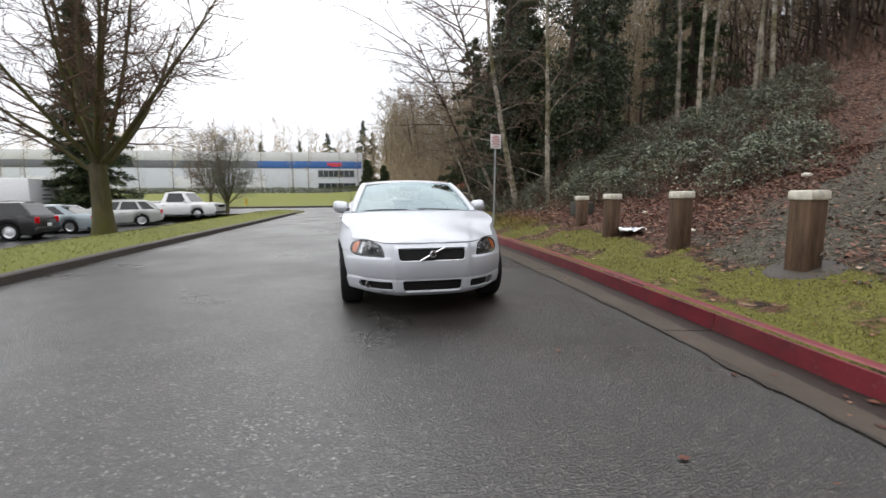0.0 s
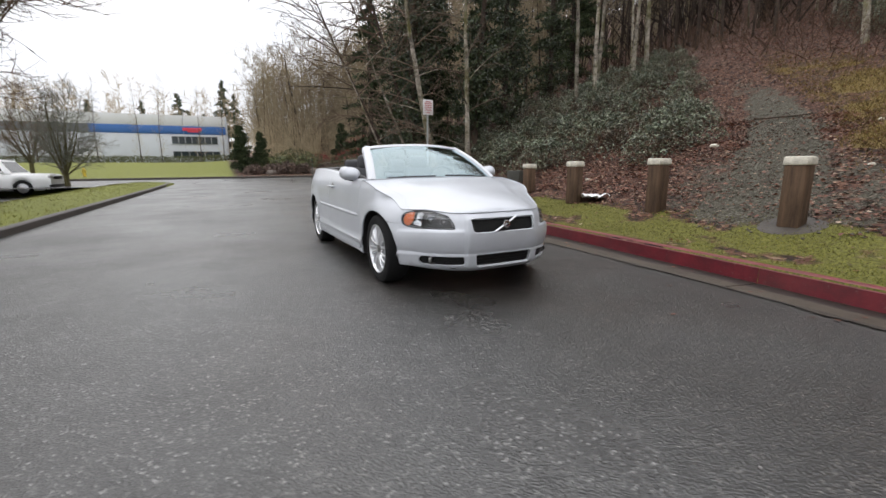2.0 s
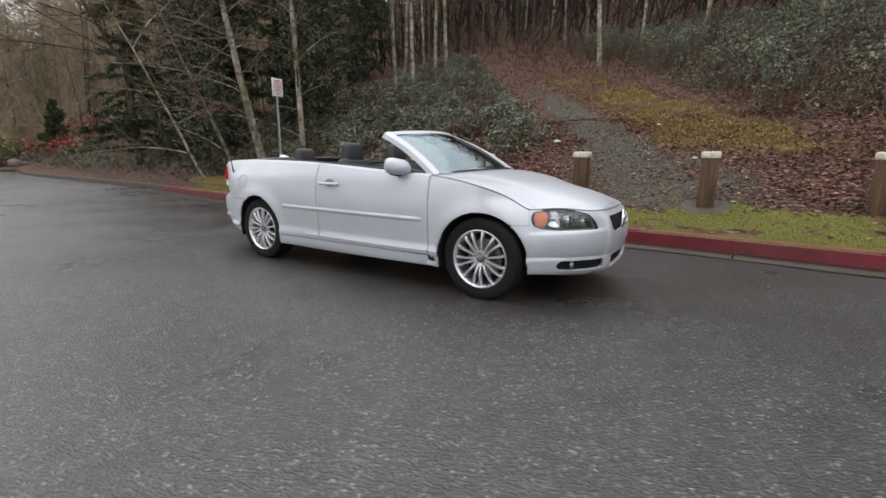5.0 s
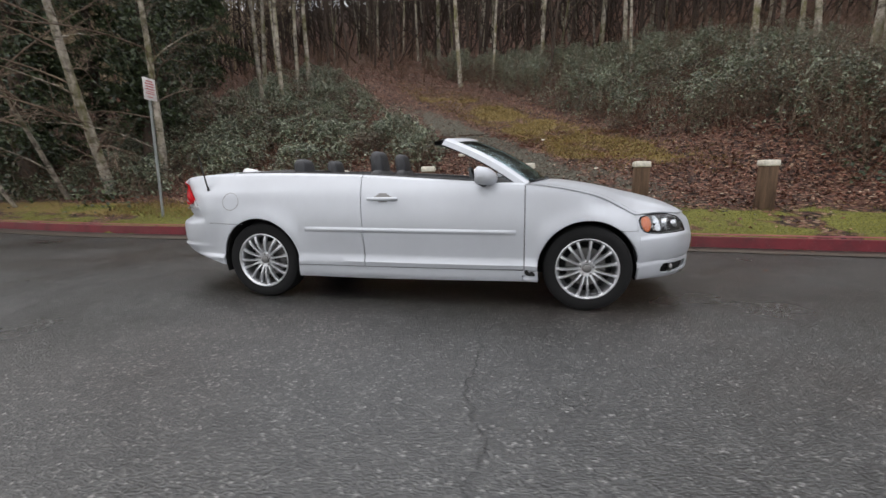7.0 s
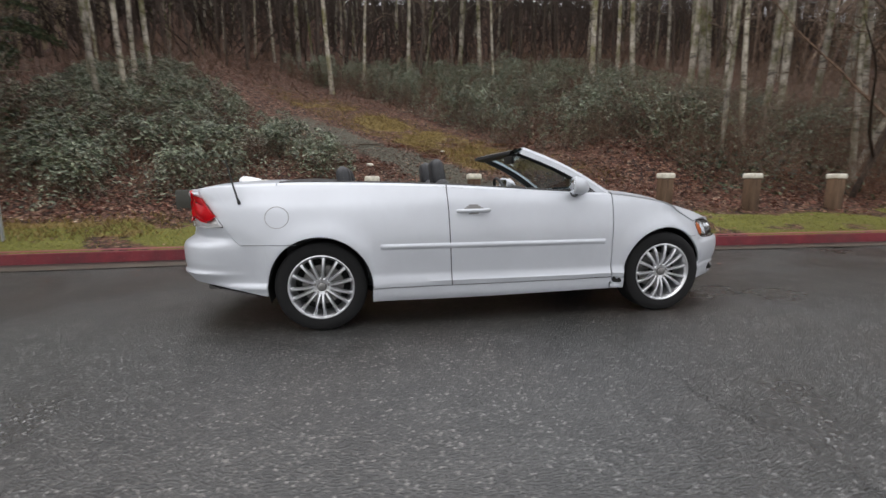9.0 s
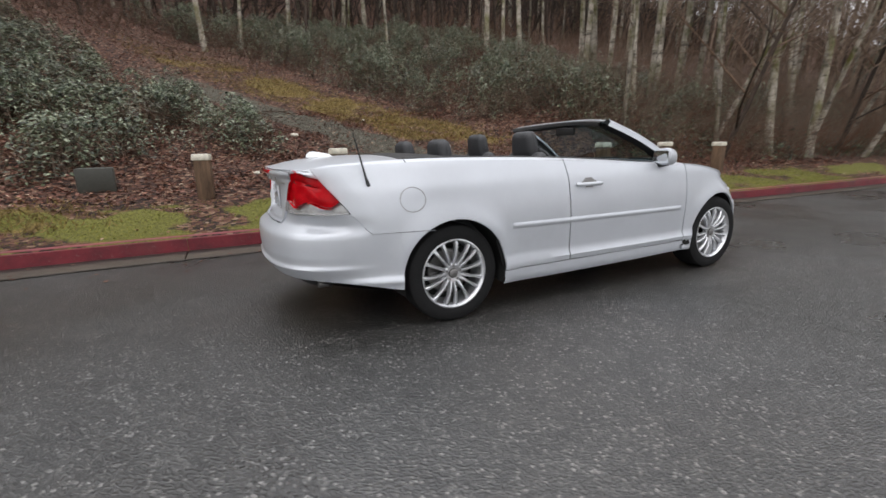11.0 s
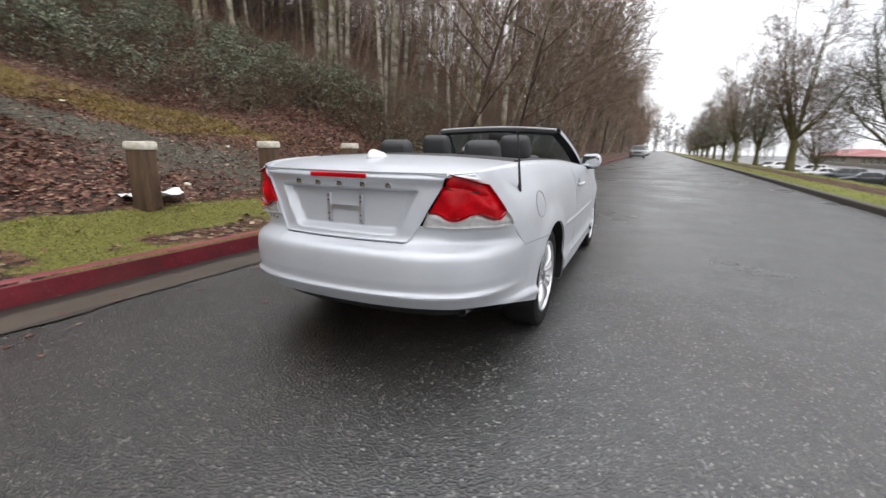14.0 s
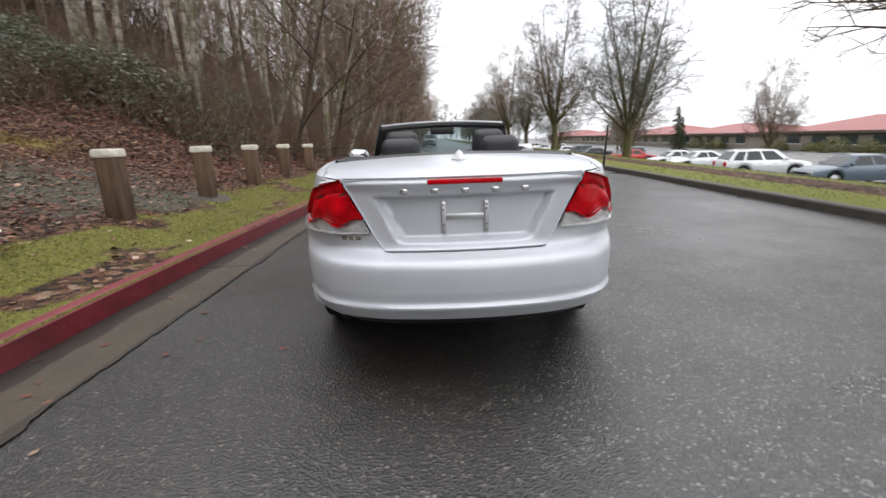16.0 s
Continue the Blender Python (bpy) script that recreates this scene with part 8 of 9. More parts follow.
crumpled_paper((3.98, 0.72, land(3.98, 0.72) + 0.01), (0.64, 0.40), 66, 3)
M["mossy_block"] = mat_concrete("mossy_block_concrete", 0.16, (0.30, 0.30, 0.24))
blk = thing("utility_block", (5.0, 4.3, land(5.0, 4.3) - 0.05), "low weathered concrete utility block among shrubs", "block", rz=8)
part("block_body", bm_box((0.42, 0.46, 0.36), (0, 0, 0.18), 0.02), M["mossy_block"], blk)
stk = Sticks()
rs = random.Random(6)
sp_, sr_ = limb(rs, Vector((0, 0, 0)), Vector((0.75, -0.75, 0.05)), 1.9, 0.022, 0.008, 7, 0.12, 0.0)
stk.tube(sp_, sr_, 6)
sb = new("fallen_stick", stk.mesh("fallen_stick", M["bark_brown"]))
sb.location = (10.2, 1.4, land(10.6, 1.0) + 0.06)
tagged(sb, "dark fallen stick across the gravel path", "stick")
for k, (x, y, s_) in enumerate([(7.9, 0.96, 0.09), (5.2, 2.04, 0.06), (6.3, -2.34, 0.05), (4.5, -0.12, 0.05), (9.6, -1.25, 0.06)]):
    b_ = bmesh.new()
    bmesh.ops.create_icosphere(b_, subdivisions=2, radius=s_)
    for v in b_.verts:
        v.co *= 1 + 0.35 * n3(v.co.x * 20, v.co.y * 20, k)
        v.co.z *= 0.55
    me = bpy.data.meshes.new("pale_stone")
    b_.to_mesh(me)
    b_.free()
    me.materials.append(M["post_cap"])
    ob = tagged(new("pale_stone", me), "pale stone lying among fallen leaves", "stone", "pale stones on the slope")
    ob.location = (x, y, land(x, y) + s_ * 0.3)

# cracks in the asphalt: thin dark sunken seams
M["crack"] = plain("tar_dark_crack", (0.010, 0.010, 0.010), 0.5, 0, 0.2, 20)


def crack(seed, a, b_, wide):
    rng = random.Random(seed)
    n = 46
    bm = bmesh.new()
    rows = []
    off = 0.0
    for i in range(n + 1):
        f = i / n
        off = off * 0.85 + rng.uniform(-0.035, 0.035)
        x, y = a[0] + (b_[0] - a[0]) * f, a[1] + (b_[1] - a[1]) * f
        L = math.hypot(b_[0] - a[0], b_[1] - a[1])
        nx_, ny_ = -(b_[1] - a[1]) / L, (b_[0] - a[0]) / L
        w = wide * rng.uniform(0.3, 1.2) * (0.3 + 0.7 * math.sin(math.pi * min(1, max(0, f))))
        x, y = x + nx_ * off, y + ny_ * off
        rows.append([bm.verts.new((x + nx_ * w * s_, y + ny_ * w * s_, 0.0085)) for s_ in (-0.5, 0.5)])
    for p, q in zip(rows, rows[1:]):
        bm.faces.new((p[0], p[1], q[1], q[0]))
    me = bpy.data.meshes.new("road_crack")
    bm.to_mesh(me)
    bm.free()
    me.materials.append(M["crack"])
    return tagged(new("road_crack", me), "dark irregular crack across the asphalt", "crack", "cracks in the road", "structure")


crack(1, (-3.4, -0.745), (-1.2, -0.58), 0.007)
# wet brown leaves stuck on the road by the gutter
rl = random.Random(77)
lv = Leaves()
for k in range(95):
    y = rl.uniform(-6, 6)
    x = right_kerb(y) - abs(rl.gauss(0.15, 0.55)) - 0.02
    a = rl.uniform(0, 6.28)
    L = rl.uniform(0.025, 0.065)
    lv.leaf(Vector((x, y, 0.010 + 0.002 * rl.random())), Vector((math.cos(a), math.sin(a), 0.0)), Vector((rl.gauss(0, 0.04), rl.gauss(0, 0.04), 1)), L, L * 0.7, 0.03)
stuff("road_leaves", lv.mesh("road_leaves", M["litter"]), "wet brown leaves stuck on the road by the kerb", "leaves")

# ---------- planted bed at the bend ----------
M["shrub_green"] = leafy("clipped_shrub_leaves", [(0.0, (0.035, 0.046, 0.013)), (1.0, (0.155, 0.165, 0.048))], 0.5)
M["shrub_red"] = leafy("red_shrub_leaves", [(0.0, (0.12, 0.016, 0.014)), (1.0, (0.36, 0.055, 0.045))], 0.55)


def round_shrub(at, r, mat, label, seed):
    rng = random.Random(seed)
    lv = Leaves()
    for k in range(1500):
        d = rnd_dir(rng, -0.25)
        q = Vector((d.x * r * 1.15, d.y * r * 1.15, max(0.02, d.z * r + r * 0.15))) * (0.72 + 0.34 * rng.random() + 0.16 * n3(d.x * 2.2, d.y * 2.2, d.z * 2.2 + seed))
        lv.leaf(q, rnd_dir(rng), d, rng.uniform(0.14, 0.27), rng.uniform(0.09, 0.16), 0.1)
    ob = new("round_shrub", lv.mesh("round_shrub", M[mat]))
    ob.location = at
    return tagged(ob, label, "shrub", "shrubs of the planted bed")


rb = random.Random(17)
M["boulder"] = plain("brown_grey_boulder", (0.13, 0.105, 0.088), 0.8, 0, 0.4, 5, 0.4)
M["shrub_olive"] = leafy("olive_shrub_leaves", [(0.0, (0.035, 0.036, 0.012)), (0.6, (0.10, 0.10, 0.03)), (1.0, (0.19, 0.18, 0.06))], 0.6, 0.3)
M["shrub_brown"] = leafy("brown_winter_shrub", [(0.0, (0.04, 0.026, 0.02)), (0.6, (0.11, 0.07, 0.055)), (1.0, (0.18, 0.13, 0.10))], 0.6, 0.3)
for k, (x, y, r) in enumerate([(-0.2, 45.3, 0.7), (1.6, 45.0, 0.8), (3.0, 45.1, 0.9), (4.6, 45.2, 0.75), (7.0, 44.9, 0.8), (9.9, 42.2, 0.7), (10.8, 39.5, 0.9), (11.8, 42.5, 1.2)]):
    x, y, r = x + 1.5, y - 4.2 + 0.12 * x, r * 1.15
    round_shrub((x, y, land(x, y) - 0.05), r, "shrub_brown", "low brown winter shrub in the planted bed", 330 + k)
for k, (x, y, r, m_) in enumerate([(2.4, 46.0, 1.1, "shrub_green"), (4.3, 46.8, 1.35, "shrub_green"), (5.8, 46.0, 1.1, "shrub_green"), (11.4, 46.5, 1.7, "shrub_red"), (9.6, 44.6, 1.1, "shrub_red"), (8.6, 40.6, 0.9, "shrub_green"), (10.6, 45.5, 1.1, "shrub_green"), (3.2, 48.5, 0.8, "shrub_green"), (6.8, 47.6, 1.0, "shrub_red")]):
    x, y, r = x + 1.5, y - 3.2 + 0.12 * x, r * 1.45
    round_shrub((x, y, land(x, y) - 0.05), r, m_, "clipped green shrub in the planted bed" if m_ == "shrub_green" else "dark red shrub in the planted bed", 300 + k)
for k in range(16):
    s_ = rb.uniform(0.3, 0.75)
    x, y = rb.uniform(2.0, 10.0), rb.uniform(40.2, 42.2)
    b_ = bmesh.new()
    bmesh.ops.create_icosphere(b_, subdivisions=3, radius=s_)
    for v in b_.verts:
        v.co *= 1 + 0.3 * n3(v.co.x * 1.6, v.co.y * 1.6, k) + 0.08 * n3(v.co.x * 6, v.co.z * 6, k)
        v.co.z *= 0.55
    me = bpy.data.meshes.new("boulder")
    b_.to_mesh(me)
    b_.free()
    me.polygons.foreach_set("use_smooth", [True] * len(me.polygons))
    me.materials.append(M["boulder"])
    ob = tagged(new("boulder", me), "rounded grey-brown boulder edging the planted bed", "boulder", "boulders of the bed")
    ob.location = (x, y, land(x, y) + s_ * 0.2)

# ---------- the long industrial building ----------
M["wall_white"] = plain("pale_grey_tilt_up_wall", (0.58, 0.61, 0.65), 0.8, 0, 0.06, 0.8)
M["wall_top"] = plain("white_parapet", (0.66, 0.67, 0.68), 0.8, 0, 0.05, 0.8)
M["band_grey"] = plain("dark_grey_band", (0.155, 0.165, 0.18), 0.7, 0, 0.08, 0.8)
M["band_blue"] = plain("blue_band", (0.045, 0.14, 0.40), 0.6, 0, 0.08, 0.8)
M["sign_logo"] = plain("red_sign_shape", (0.65, 0.05, 0.09), 0.5, 0, 0.05, 4)
M["office_glass"] = plain("dark_office_glass", (0.035, 0.045, 0.05), 0.06, 0, 0.3, 0.8)
M["frame_grey"] = plain("grey_window_frame", (0.25, 0.26, 0.27), 0.5, 0.3, 0.1, 5)
M["roof_red"] = plain("red_metal_roof", (0.25, 0.05, 0.045), 0.45, 0.1, 0.12, 0.5)
# tan and brown darkened, with the shade under the eaves in the colour
M["wall_tan"] = plain("tan_stucco_wall", (0.23, 0.20, 0.165), 0.85, 0, 0.15, 0.6)
M["wall_dark"] = plain("brown_shaded_wall", (0.16, 0.125, 0.10), 0.85, 0, 0.1, 0.6)


def industrial_building():
    Y, X1, X0 = 75.0, 2.1, -86.0
    e = thing("industrial_building", (-1.9, Y, -1.04), "long pale industrial building with dark and blue band", "building")
    zb, zt = 0.6, 9.72
    n = 15
    w = (X1 - X0) / n
    for k in range(n):
        xc = X1 - w * (k + 0.5)
        part("wall_panel", bm_box((w - 0.05, 0.25, 6.92 - zb), (xc, 0.125, (6.92 + zb) / 2), 0.02), M["wall_white"], e)
        blue = k < 3
        part("band_panel", bm_box((w - 0.05, 0.32, 1.20), (xc, 0.10, 7.53), 0.02), M["band_blue" if blue else "band_grey"], e, "blue band" if blue else "dark grey band")
        part("parapet_panel", bm_box((w - 0.05, 0.25, 1.56), (xc, 0.125, 8.93), 0.02), M["wall_top"], e)
    part("core", bm_box((X1 - X0 - 0.2, 38, zt - 0.6 - 0.2), ((X0 + X1) / 2, 19.3, (zt + 0.2) / 2), 0.0), M["wall_white"], e)
    part("roof", bm_box((X1 - X0 - 0.1, 38.2, 0.2), ((X0 + X1) / 2, 19.3, zt - 0.45), 0.0), M["band_grey"], e)
    part("end_wall", bm_box((0.25, 38, zt - zb), (X1 + 0.1, 19.4, (zt + zb) / 2), 0.02), M["wall_white"], e)
    part("sign_shape", bm_join(bm_box((2.6, 0.1, 0.50), (-2.6, -0.12, 7.66), 0.05), bm_box((1.6, 0.1, 0.3), (-2.5, -0.12, 7.34), 0.05)), M["sign_logo"], e, "plain red sign shape")
    for row, (z0, z1, xa, xb, cnt) in enumerate([(5.42, 6.60, -5.5, 0.8, 7), (3.3, 4.35, -5.5, 1.0, 6)]):
        for k in range(cnt):
            x0 = xa + (xb - xa) * k / cnt
            x1 = xa + (xb - xa) * (k + 1) / cnt
            wn_ = new("window")
            wn_.parent = e
            wn_["label"] = "dark office window"
            part("pane", bm_box((x1 - x0 - 0.12, 0.06, z1 - z0 - 0.12), ((x0 + x1) / 2, -0.03, (z0 + z1) / 2), 0.0), M["office_glass"], wn_)
            fr = bm_join(bm_box((x1 - x0, 0.10, 0.06), ((x0 + x1) / 2, -0.04, z0 + 0.03)), bm_box((x1 - x0, 0.10, 0.06), ((x0 + x1) / 2, -0.04, z1 - 0.03)), bm_box((0.06, 0.10, z1 - z0 - 0.13), (x0 + 0.03, -0.04, (z0 + z1) / 2)), bm_box((0.06, 0.10, z1 - z0 - 0.13), (x1 - 0.03, -0.04, (z0 + z1) / 2)))
            part("window_frame", fr, M["frame_grey"], wn_)
    for k in range(6):
        x = -16 - 11 * k
        part("dock_door", bm_box((3.2, 0.08, 3.4), (x, -0.05, 3.9), 0.02), M["wall_top"], e, "pale loading door")


industrial_building()
for k in range(11):
    r = random.Random(500 + k)
    lv = Leaves()
    for j in range(1100):
        q = Vector((r.uniform(-1.9, 1.9), r.uniform(-0.55, 0.55), r.uniform(0.0, 0.95 + 0.15 * n3(j * 0.01, k))))
        lv.leaf(q, rnd_dir(r), rnd_dir(r), r.uniform(0.14, 0.24), r.uniform(0.08, 0.14), 0.1)
    hx = -40 + 3.9 * k
    ob = tagged(new("hedge", lv.mesh("hedge", M["shrub_green"])), "low dark green hedge before the long building", "hedge", "hedges before the building")
    ob.location = (hx, 70.5, land(hx, 70.5))


def red_roof_house(x, y, length, depth, base, eave, ridge, rz):
    e = thing("low_office", (x, y, base), "low tan office building with red metal roof", "building", "red-roofed offices", rz)
    part("wall", bm_box((depth, length, eave), (0, 0, eave / 2), 0.02), M["wall_tan"], e)
    part("fascia", bm_box((depth + 1.4, length + 1.4, 0.30), (0, 0, eave + 0.12), 0.03), M["wall_dark"], e, "dark fascia")
    bm = bmesh.new()
    a, b_ = depth / 2 + 0.8, length / 2 + 0.8
    lo = [bm.verts.new(p) for p in ((-a, -b_, eave + 0.27), (a, -b_, eave + 0.27), (a, b_, eave + 0.27), (-a, b_, eave + 0.27))]
    t0, t1 = bm.verts.new((0, -b_ + a * 0.9, ridge)), bm.verts.new((0, b_ - a * 0.9, ridge))
    for f in ((lo[0], lo[1], t0), (lo[1], lo[2], t1, t0), (lo[2], lo[3], t1), (lo[3], lo[0], t0, t1)):
        bm.faces.new(f)
    part("roof", bm, M["roof_red"], e, "red metal hipped roof", False)
    n = int(length / 4)
    for k in range(n):
        yy = -length / 2 + length * (k + 0.5) / n
        wd = new("window")
        wd.parent = e
        part("pane", bm_box((0.06, length / n * 0.55, 1.3), (depth / 2 + 0.03, yy, 1.45), 0.0), M["office_glass"], wd)
        part("window_frame", bm_box((0.05, length / n * 0.62, 0.10), (depth / 2 + 0.04, yy, 0.85), 0.01), M["wall_top"], wd)


for x, y, L, D, rdg in [(-62, -52, 22, 15, 4.6), (-60, -78, 20, 14, 4.3), (-61, -104, 22, 15, 4.5), (-59, -132, 24, 15, 4.4), (-58, -165, 30, 15, 4.6), (-64, -24, 26, 15, 4.6)]:
    red_roof_house(x, y, L, D, lot_z(y), 2.40, rdg, 0)


# olive shrubs before the offices
for k, (y, r) in enumerate([(-22.5, 1.2), (-27.0, 1.0), (-30.5, 1.5), (-35.0, 1.0), (-46.5, 1.3), (-50.5, 1.6), (-55.0, 1.1), (-61.0, 1.5), (-74.0, 1.4), (-81.0, 1.7)]):
    sh = round_shrub((-52.6 + 0.6 * (k % 3), y, lot_z(y) - 0.05), r, "shrub_olive", "rounded olive-green shrub before the offices", 360 + k)
    tagged(sh, "rounded olive-green shrub before the offices", "shrub", "shrubs before the offices")


# ---------- parked vehicles ----------
PAINTS = {}


def paint(col):
    if col not in PAINTS:
        PAINTS[col] = mat_car_paint("car_paint", col, 0.25, 0.35)
    return PAINTS[col]


def vehicle(kind, at, rz, col, label, group="parked cars"):
    """Parked car: shaped body shell, glasshouse with panes, wheels, lamps, mirrors. Nose to -y."""
    spec = {
        "sedan": (4.7, 1.80, 1.45, [(-2.35, 0.62), (-2.25, 0.72), (-1.2, 0.90), (0.0, 0.94), (1.3, 0.96), (2.25, 0.98), (2.35, 0.80)], (-1.15, -0.45, 0.75, 1.65)),
        "suv": (4.7, 1.86, 1.70, [(-2.35, 0.75), (-2.25, 0.90), (-1.2, 1.04), (0.0, 1.06), (1.3, 1.08), (2.28, 1.08), (2.35, 0.85)], (-1.15, -0.40, 1.75, 2.20)),
        "wagon": (4.8, 1.80, 1.52, [(-2.4, 0.65), (-2.3, 0.78), (-1.2, 0.92), (0.0, 0.95), (1.3, 0.97), (2.32, 0.98), (2.4, 0.80)], (-1.15, -0.40, 1.70, 2.30)),
        "pickup": (5.6, 1.98, 1.88, [(-2.8, 0.85), (-2.7, 1.06), (-1.3, 1.12), (0.0, 1.14), (0.75, 1.14), (2.7, 1.14), (2.8, 1.0)], (-1.25, -0.72, 0.45, 0.72)),
    }[kind]
    L, W, H, deck, cab = spec
    e = thing({"sedan": "sedan_car", "suv": "suv_car", "wagon": "estate_car", "pickup": "pickup_truck"}[kind], at, label, "truck" if kind == "pickup" else "car", group, rz)
    pm = paint(col)
    hw = W / 2
    wb = L * 0.29
    R = 0.33 if kind in ("sedan", "wagon") else 0.38
    half = L / 2

    def width(y):
        f = abs(y) / half
        return hw * (1 - 0.16 * sstep(0.72, 1.0, f))

    ys = sorted({-half + L * i / 40 for i in range(41)} | {s_ * wb + R * 1.14 * math.cos(math.pi * k / 10) for s_ in (-1, 1) for k in range(11)})
    bm = bmesh.new()
    rows = []
    for y in ys:
        lo = 0.24 + 0.10 * sstep(0.9, 1.0, abs(y) / half)
        for yc in (-wb, wb):
            if abs(y - yc) < R * 1.14:
                lo = max(lo, R + math.sqrt(max(0, (R * 1.14) ** 2 - (y - yc) ** 2)))
        zt = curve_at(deck, y)
        w = width(y)
        sec = [(w - 0.06, lo), (w, lo + (zt - lo) * 0.35), (w, lo + (zt - lo) * 0.62), (w - 0.03, lo + (zt - lo) * 0.88), (w - 0.09, zt - 0.02), (w * 0.6, zt + 0.015), (0, zt + 0.025)]
        left = [bm.verts.new((-x, y, z)) for x, z in sec]
        right = [bm.verts.new((x, y, z)) for x, z in sec[:-1]]
        rows.append(left + right[::-1])
    for a, b_ in zip(rows, rows[1:]):
        for j in range(len(a) - 1):
            bm.faces.new((a[j], a[j + 1], b_[j + 1], b_[j]))
    bm.faces.new(rows[0])
    bm.faces.new(rows[-1][::-1])
    bmesh.ops.recalc_face_normals(bm, faces=bm.faces)
    part("body", bm, pm, e)
    part("underbody", bm_box((W * 0.84, L * 0.92, 0.22), (0, 0, 0.34), 0.03), M["cavity"], e)
    # cabin: roof and pillars painted, panes set in
    y0, y1, y2, y3 = cab
    zb = curve_at(deck, 0) - 0.01
    wb_, wt = hw - 0.10, hw * 0.70
    ring_b = [(-wb_, y0), (wb_, y0), (wb_, y3), (-wb_, y3)]
    ring_t = [(-wt, y1), (wt, y1), (wt, y2), (-wt, y2)]
    roof = bm_grid(lambda u, v: Vector(((u - 0.5) * 2 * wt, y1 + (y2 - y1) * v, H - 0.05 * (abs(u - 0.5) * 2) ** 2 - 0.03 * (abs(v - 0.5) * 2) ** 2)), 10, 10, 0.04)
    part("roof", roof, pm, e)
    zt = H - 0.07

    def side_pane(sg, fa, fb, name):
        def fn(u, v):
            f = fa + (fb - fa) * u
            yb, yt = y0 + (y3 - y0) * f, y1 + (y2 - y1) * f
            k = 0.06 + 0.86 * v
            return Vector((sg * (wb_ + (wt - wb_) * k + 0.004), yb + (yt - yb) * k, zb + (zt - zb) * k))
        part(name, bm_grid(fn, 6, 4), M["dark_glass"], e, "dark side window")

    cabin = bmesh.new()
    lo = [cabin.verts.new((x, y, zb)) for x, y in ring_b]
    hi = [cabin.verts.new((x, y, zt + 0.01)) for x, y in ring_t]
    for i in range(4):
        cabin.faces.new((lo[i], lo[(i + 1) % 4], hi[(i + 1) % 4], hi[i]))
    part("cabin", cabin, pm, e, "", False)
    cuts = [(0.10, 0.40), (0.44, 0.72), (0.76, 0.94)] if kind in ("suv", "wagon") else ([(0.14, 0.50), (0.54, 0.84)] if kind == "sedan" else [(0.16, 0.84)])
    for sg in (-1, 1):
        for a, b_ in cuts:
            side_pane(sg, a, b_, "side_window")
    for nm, ya, yb in (("windscreen", y0, y1), ("rear_window", y3, y2)):
        sgn = -1 if nm == "windscreen" else 1
        def fn(u, v, ya=ya, yb=yb, sgn=sgn):
            k = 0.08 + 0.84 * v
            return Vector(((u - 0.5) * 1.84 * (wb_ + (wt - wb_) * k), ya + (yb - ya) * k + sgn * 0.012, zb + (zt - zb) * k + 0.01))
        part(nm, bm_grid(fn, 8, 4), M["dark_glass"], e, "dark glass")
    if kind == "pickup":
        # no hollow is cut; a flat black sheet paints the bed's shade
        part("bed_liner", bm_box((W * 0.80, 1.85, 0.02), (0, 1.78, 1.165), 0.0), M["cavity"], e, "flat black sheet painting the shade of the load bed")
        for sg in (-1, 1):
            part("bed_rail", bm_box((0.10, 1.9, 0.08), (sg * (hw - 0.12), 1.78, 1.20), 0.02), pm, e)
    if kind in ("suv", "wagon"):
        for sg in (-1, 1):
            part("roof_rail", bm_tube([(sg * (wt - 0.08), y1 + 0.2, H - 0.02), (sg * (wt - 0.08), (y1 + y2) / 2, H + 0.03), (sg * (wt - 0.08), y2 - 0.15, H - 0.02)], 0.018, 6), M["steel_dark"], e)
    for sg in (-1, 1):
        part("headlamp", bm_box((0.34, 0.10, 0.15), (sg * (hw - 0.34), -half + 0.05, deck[1][1] - 0.10), 0.03), M["tail_clear"], e, "clear headlamp")
        part("tail_lamp", bm_box((0.22, 0.10, 0.28 if kind != "sedan" else 0.16), (sg * (hw - 0.26), half - 0.03, deck[-2][1] - 0.20), 0.03), M["tail_red"], e, "red tail lamp")
        part("door_mirror", bm_box((0.20, 0.10, 0.14), (sg * (hw + 0.06), y0 + 0.35, zb + 0.08), 0.03), pm, e)
        for d in (-0.28, 0.52):
            part("door_handle", bm_box((0.02, 0.18, 0.03), (sg * (hw + 0.004), d, zb - 0.16), 0.006), M["steel_dark"], e)
    part("grille", bm_box((W * 0.46, 0.05, 0.16), (0, -half - 0.005, deck[1][1] - 0.16), 0.02), M["mesh_grille"], e, "dark grille")
    part("front_bumper", bm_box((W * 0.88, 0.14, 0.22), (0, -half + 0.02, 0.44), 0.05), M["black_plastic"] if kind == "pickup" else pm, e)
    part("rear_bumper", bm_box((W * 0.88, 0.14, 0.22), (0, half - 0.02, 0.46), 0.05), M["steel_dark"] if kind == "pickup" else pm, e)
    part("plate_bar", bm_box((0.31, 0.02, 0.15), (0, half + 0.045, 0.66), 0.01), M["white_plastic"], e, "plain pale plate")
    for sx in (-1, 1):
        for yc in (-wb, wb):
            w_ = new("wheel")
            w_.parent = e
            w_.matrix_basis = pose(sx * (hw - 0.12), yc, R)
            part("tyre", bm_lathe([(-0.10, R * 0.66), (-0.11, R * 0.8), (-0.09, R * 0.96), (-0.04, R), (0.04, R), (0.09, R * 0.96), (0.11, R * 0.8), (0.10, R * 0.66)], 24), M["rubber"], w_)
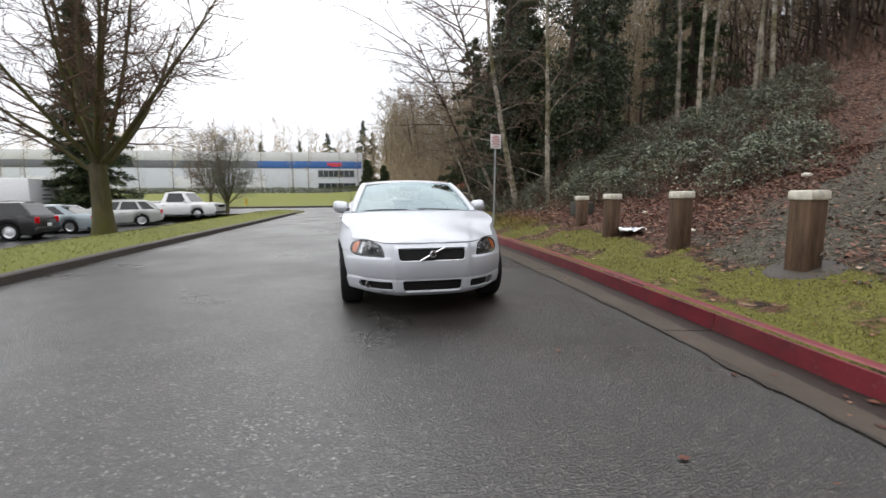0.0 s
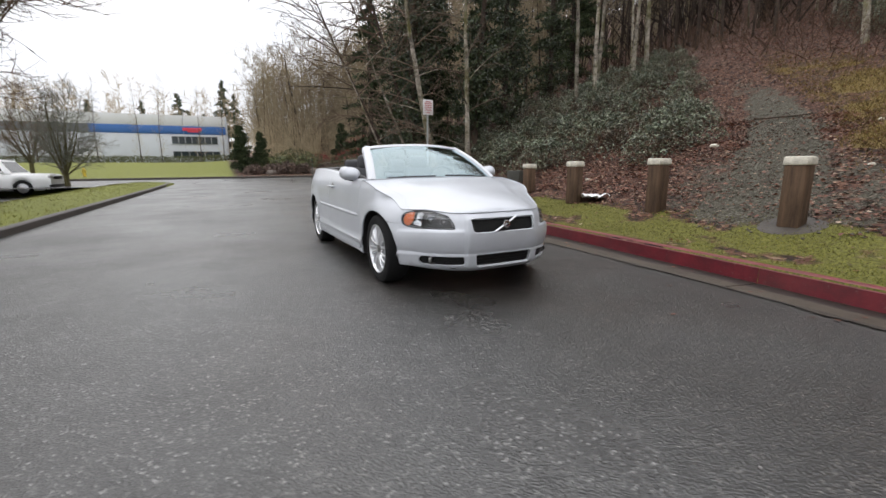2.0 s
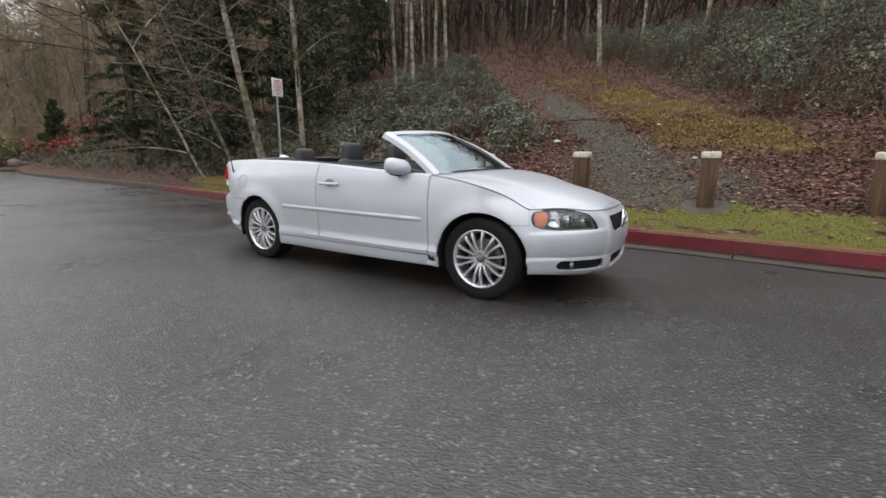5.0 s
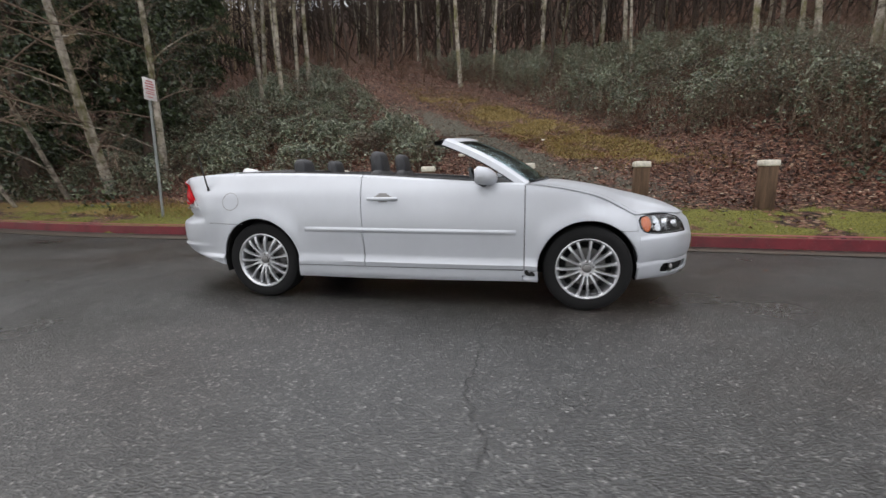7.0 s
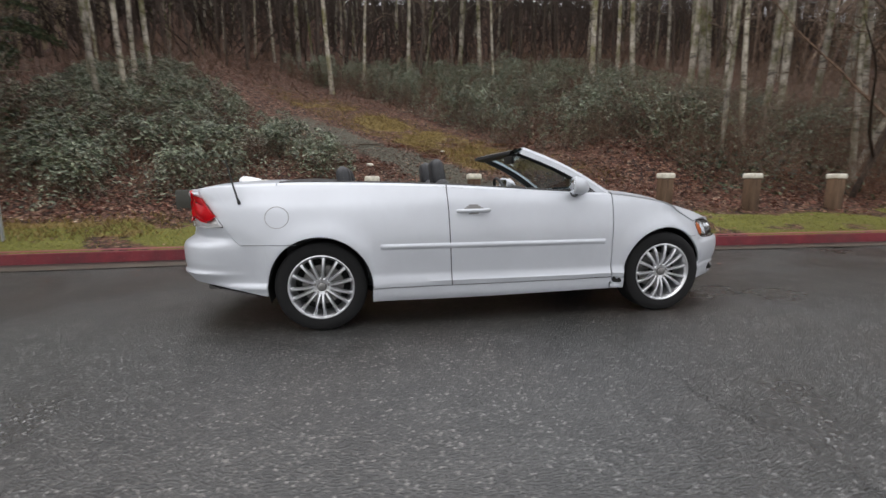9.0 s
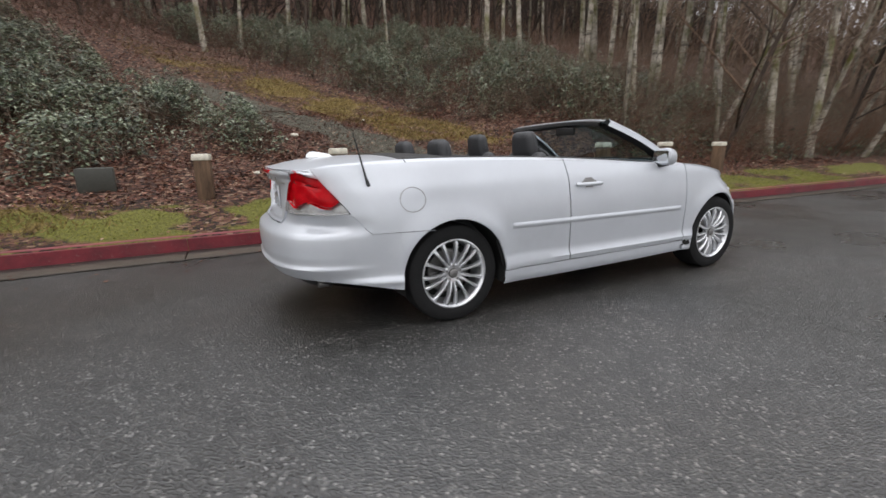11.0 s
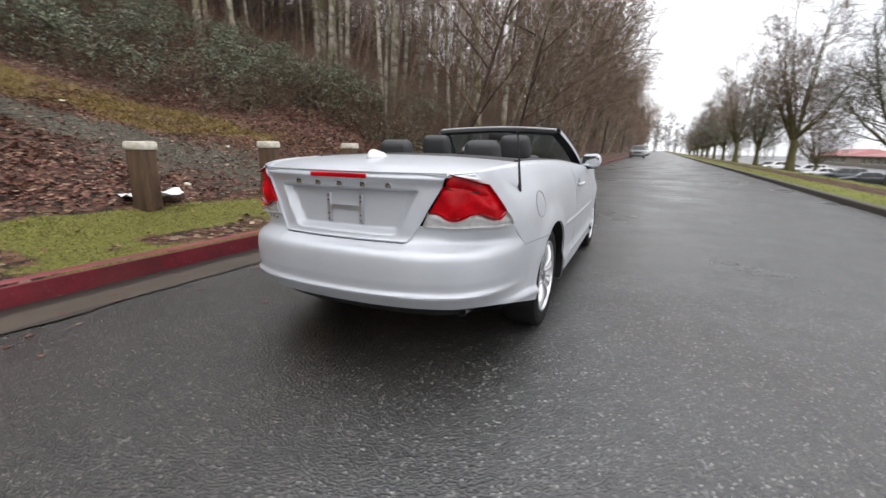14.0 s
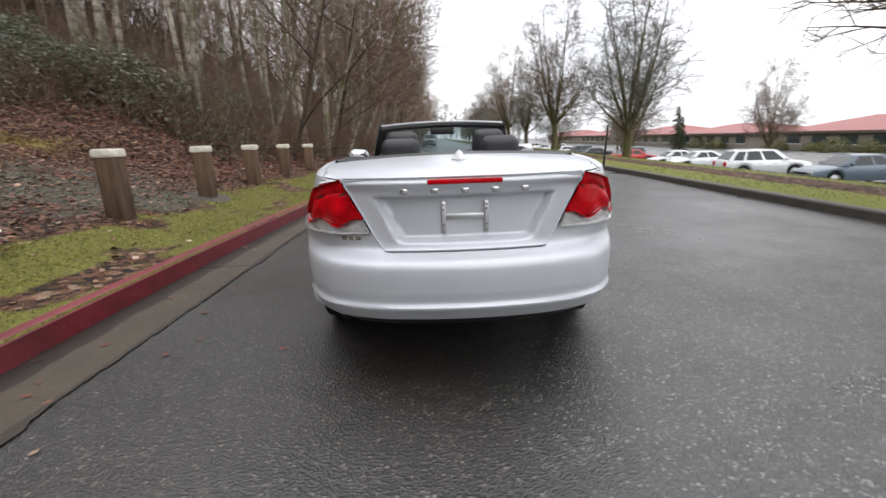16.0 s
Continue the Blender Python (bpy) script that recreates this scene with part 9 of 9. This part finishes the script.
            part("rim", bm_lathe([(sx * 0.085, R * 0.67), (sx * 0.09, R * 0.6), (sx * 0.06, R * 0.5), (sx * 0.075, R * 0.2), (sx * 0.08, 0.001)], 20), M["alloy"], w_)
    return e


def park(kind, x, y, rz, col, label):
    z = lot_z(y) + 0.008
    return vehicle(kind, (x, y, z), rz, col, label)


park("pickup", -12.6, 26.6, 82, (0.74, 0.75, 0.75), "white pickup truck parked beyond the grass strip")
park("wagon", -14.6, 22.4, -70, (0.48, 0.49, 0.48), "silver estate car parked beyond the strip")
park("sedan", -15.9, 19.4, -95, (0.34, 0.40, 0.43), "pale blue-grey sedan showing red tail lamps")
park("suv", -16.8, 16.6, -88, (0.012, 0.012, 0.014), "black sport utility car parked tail to the road")
park("sedan", -20.4, -16.4, 82, (0.10, 0.135, 0.17), "blue-grey sedan parked nose to the road")
park("suv", -19.8, -21.6, -100, (0.72, 0.74, 0.76), "white sport utility car parked tail to the road")
park("sedan", -21.6, -30.5, 84, (0.70, 0.73, 0.76), "white sedan parked nose to the road")
park("sedan", -21.8, -34.5, 84, (0.66, 0.69, 0.71), "pale silver sedan among parked cars")
park("suv", -24.0, -46.5, -20, (0.20, 0.21, 0.23), "grey hatchback parked in the car park")
park("sedan", -22.0, -43.0, -95, (0.42, 0.03, 0.03), "red sedan parked beyond the grass strip")
for k, (x, y, col, lb) in enumerate([(-23, -57, (0.03, 0.035, 0.04), "black sedan far off in the car park"), (-22.5, -62, (0.05, 0.06, 0.07), "dark sedan far off in the car park"), (-23, -70, (0.70, 0.71, 0.72), "white sedan far off in the car park"), (-23.5, -78, (0.68, 0.69, 0.70), "white hatchback far off in the car park"), (-24, -88, (0.35, 0.36, 0.38), "silver sedan far off in the car park"), (-24, -97, (0.7, 0.7, 0.7), "white car far off in the car park"), (-24.5, -108, (0.1, 0.1, 0.12), "dark car far off in the car park")]):
    park(("sedan", "suv")[k % 2], x, y, 84, col, lb)
# cars at the kerb far down the road
for x, y, col, lb in [(right_kerb(-62) - 1.35, -62, (0.20, 0.21, 0.21), "grey hatchback parked at the far kerb"), (right_kerb(-84) - 1.4, -84, (0.60, 0.62, 0.64), "silver car parked at the far kerb"), (right_kerb(-100) - 1.4, -100, (0.70, 0.70, 0.70), "white car parked at the far kerb"), (right_kerb(-122) - 1.4, -122, (0.72, 0.72, 0.72), "white car far down the road")]:
    vehicle("suv" if y > -90 else "sedan", (x, y, 0.005), 181.5, col, lb, "cars parked at the kerb")
# box trailer behind the cars
tr = thing("box_trailer", (-23.0, 29.5, -0.3), "white box trailer with faint lettering bars", "trailer", rz=6)
part("box", bm_box((2.3, 5.2, 2.15), (0, 0, 1.62), 0.06), M["white_plastic"], tr, "white box body")
for z, w in ((2.2, 0.9), (1.95, 0.6), (1.6, 0.9), (1.35, 1.0)):
    part("text_bar", bm_box((0.02, w * 1.2, 0.13), (1.16, -0.6, z)), M["frame_grey"], tr, "grey lettering bar")
part("chassis", bm_box((1.6, 5.6, 0.16), (0, -0.2, 0.48), 0.03), M["black_plastic"], tr)
for sx in (-1, 1):
    for yy in (0.3, 1.1):
        b_ = bm_lathe([(-0.1, 0.2), (-0.11, 0.3), (-0.08, 0.37), (0.08, 0.37), (0.11, 0.3), (0.1, 0.2), (0.1, 0.001)], 20)
        bmesh.ops.translate(b_, vec=(sx * 1.0, yy, 0.37), verts=b_.verts)
        part("wheel", b_, M["rubber"], tr)

# yellow hydrant at the tip of the strip
M["hydrant"] = plain("yellow_hydrant_paint", (0.55, 0.40, 0.05), 0.45, 0, 0.15, 8)
hyd = thing("fire_hydrant", (-11.6, 40.6, land(-11.6, 40.6)), "yellow fire hydrant beside the grass strip", "hydrant")
part("barrel", bm_lathe([(0.0, 0.16), (0.05, 0.16), (0.06, 0.11), (0.50, 0.11), (0.52, 0.14), (0.56, 0.14), (0.64, 0.10), (0.70, 0.05), (0.76, 0.04), (0.77, 0.001)], 20, "z"), M["hydrant"], hyd)
for sg in (-1, 1):
    b_ = bm_lathe([(sg * 0.09, 0.055), (sg * 0.17, 0.055), (sg * 0.18, 0.04), (sg * 0.18, 0.001)], 14)
    bmesh.ops.translate(b_, vec=(0, 0, 0.42), verts=b_.verts)
    part("outlet", b_, M["hydrant"], hyd)
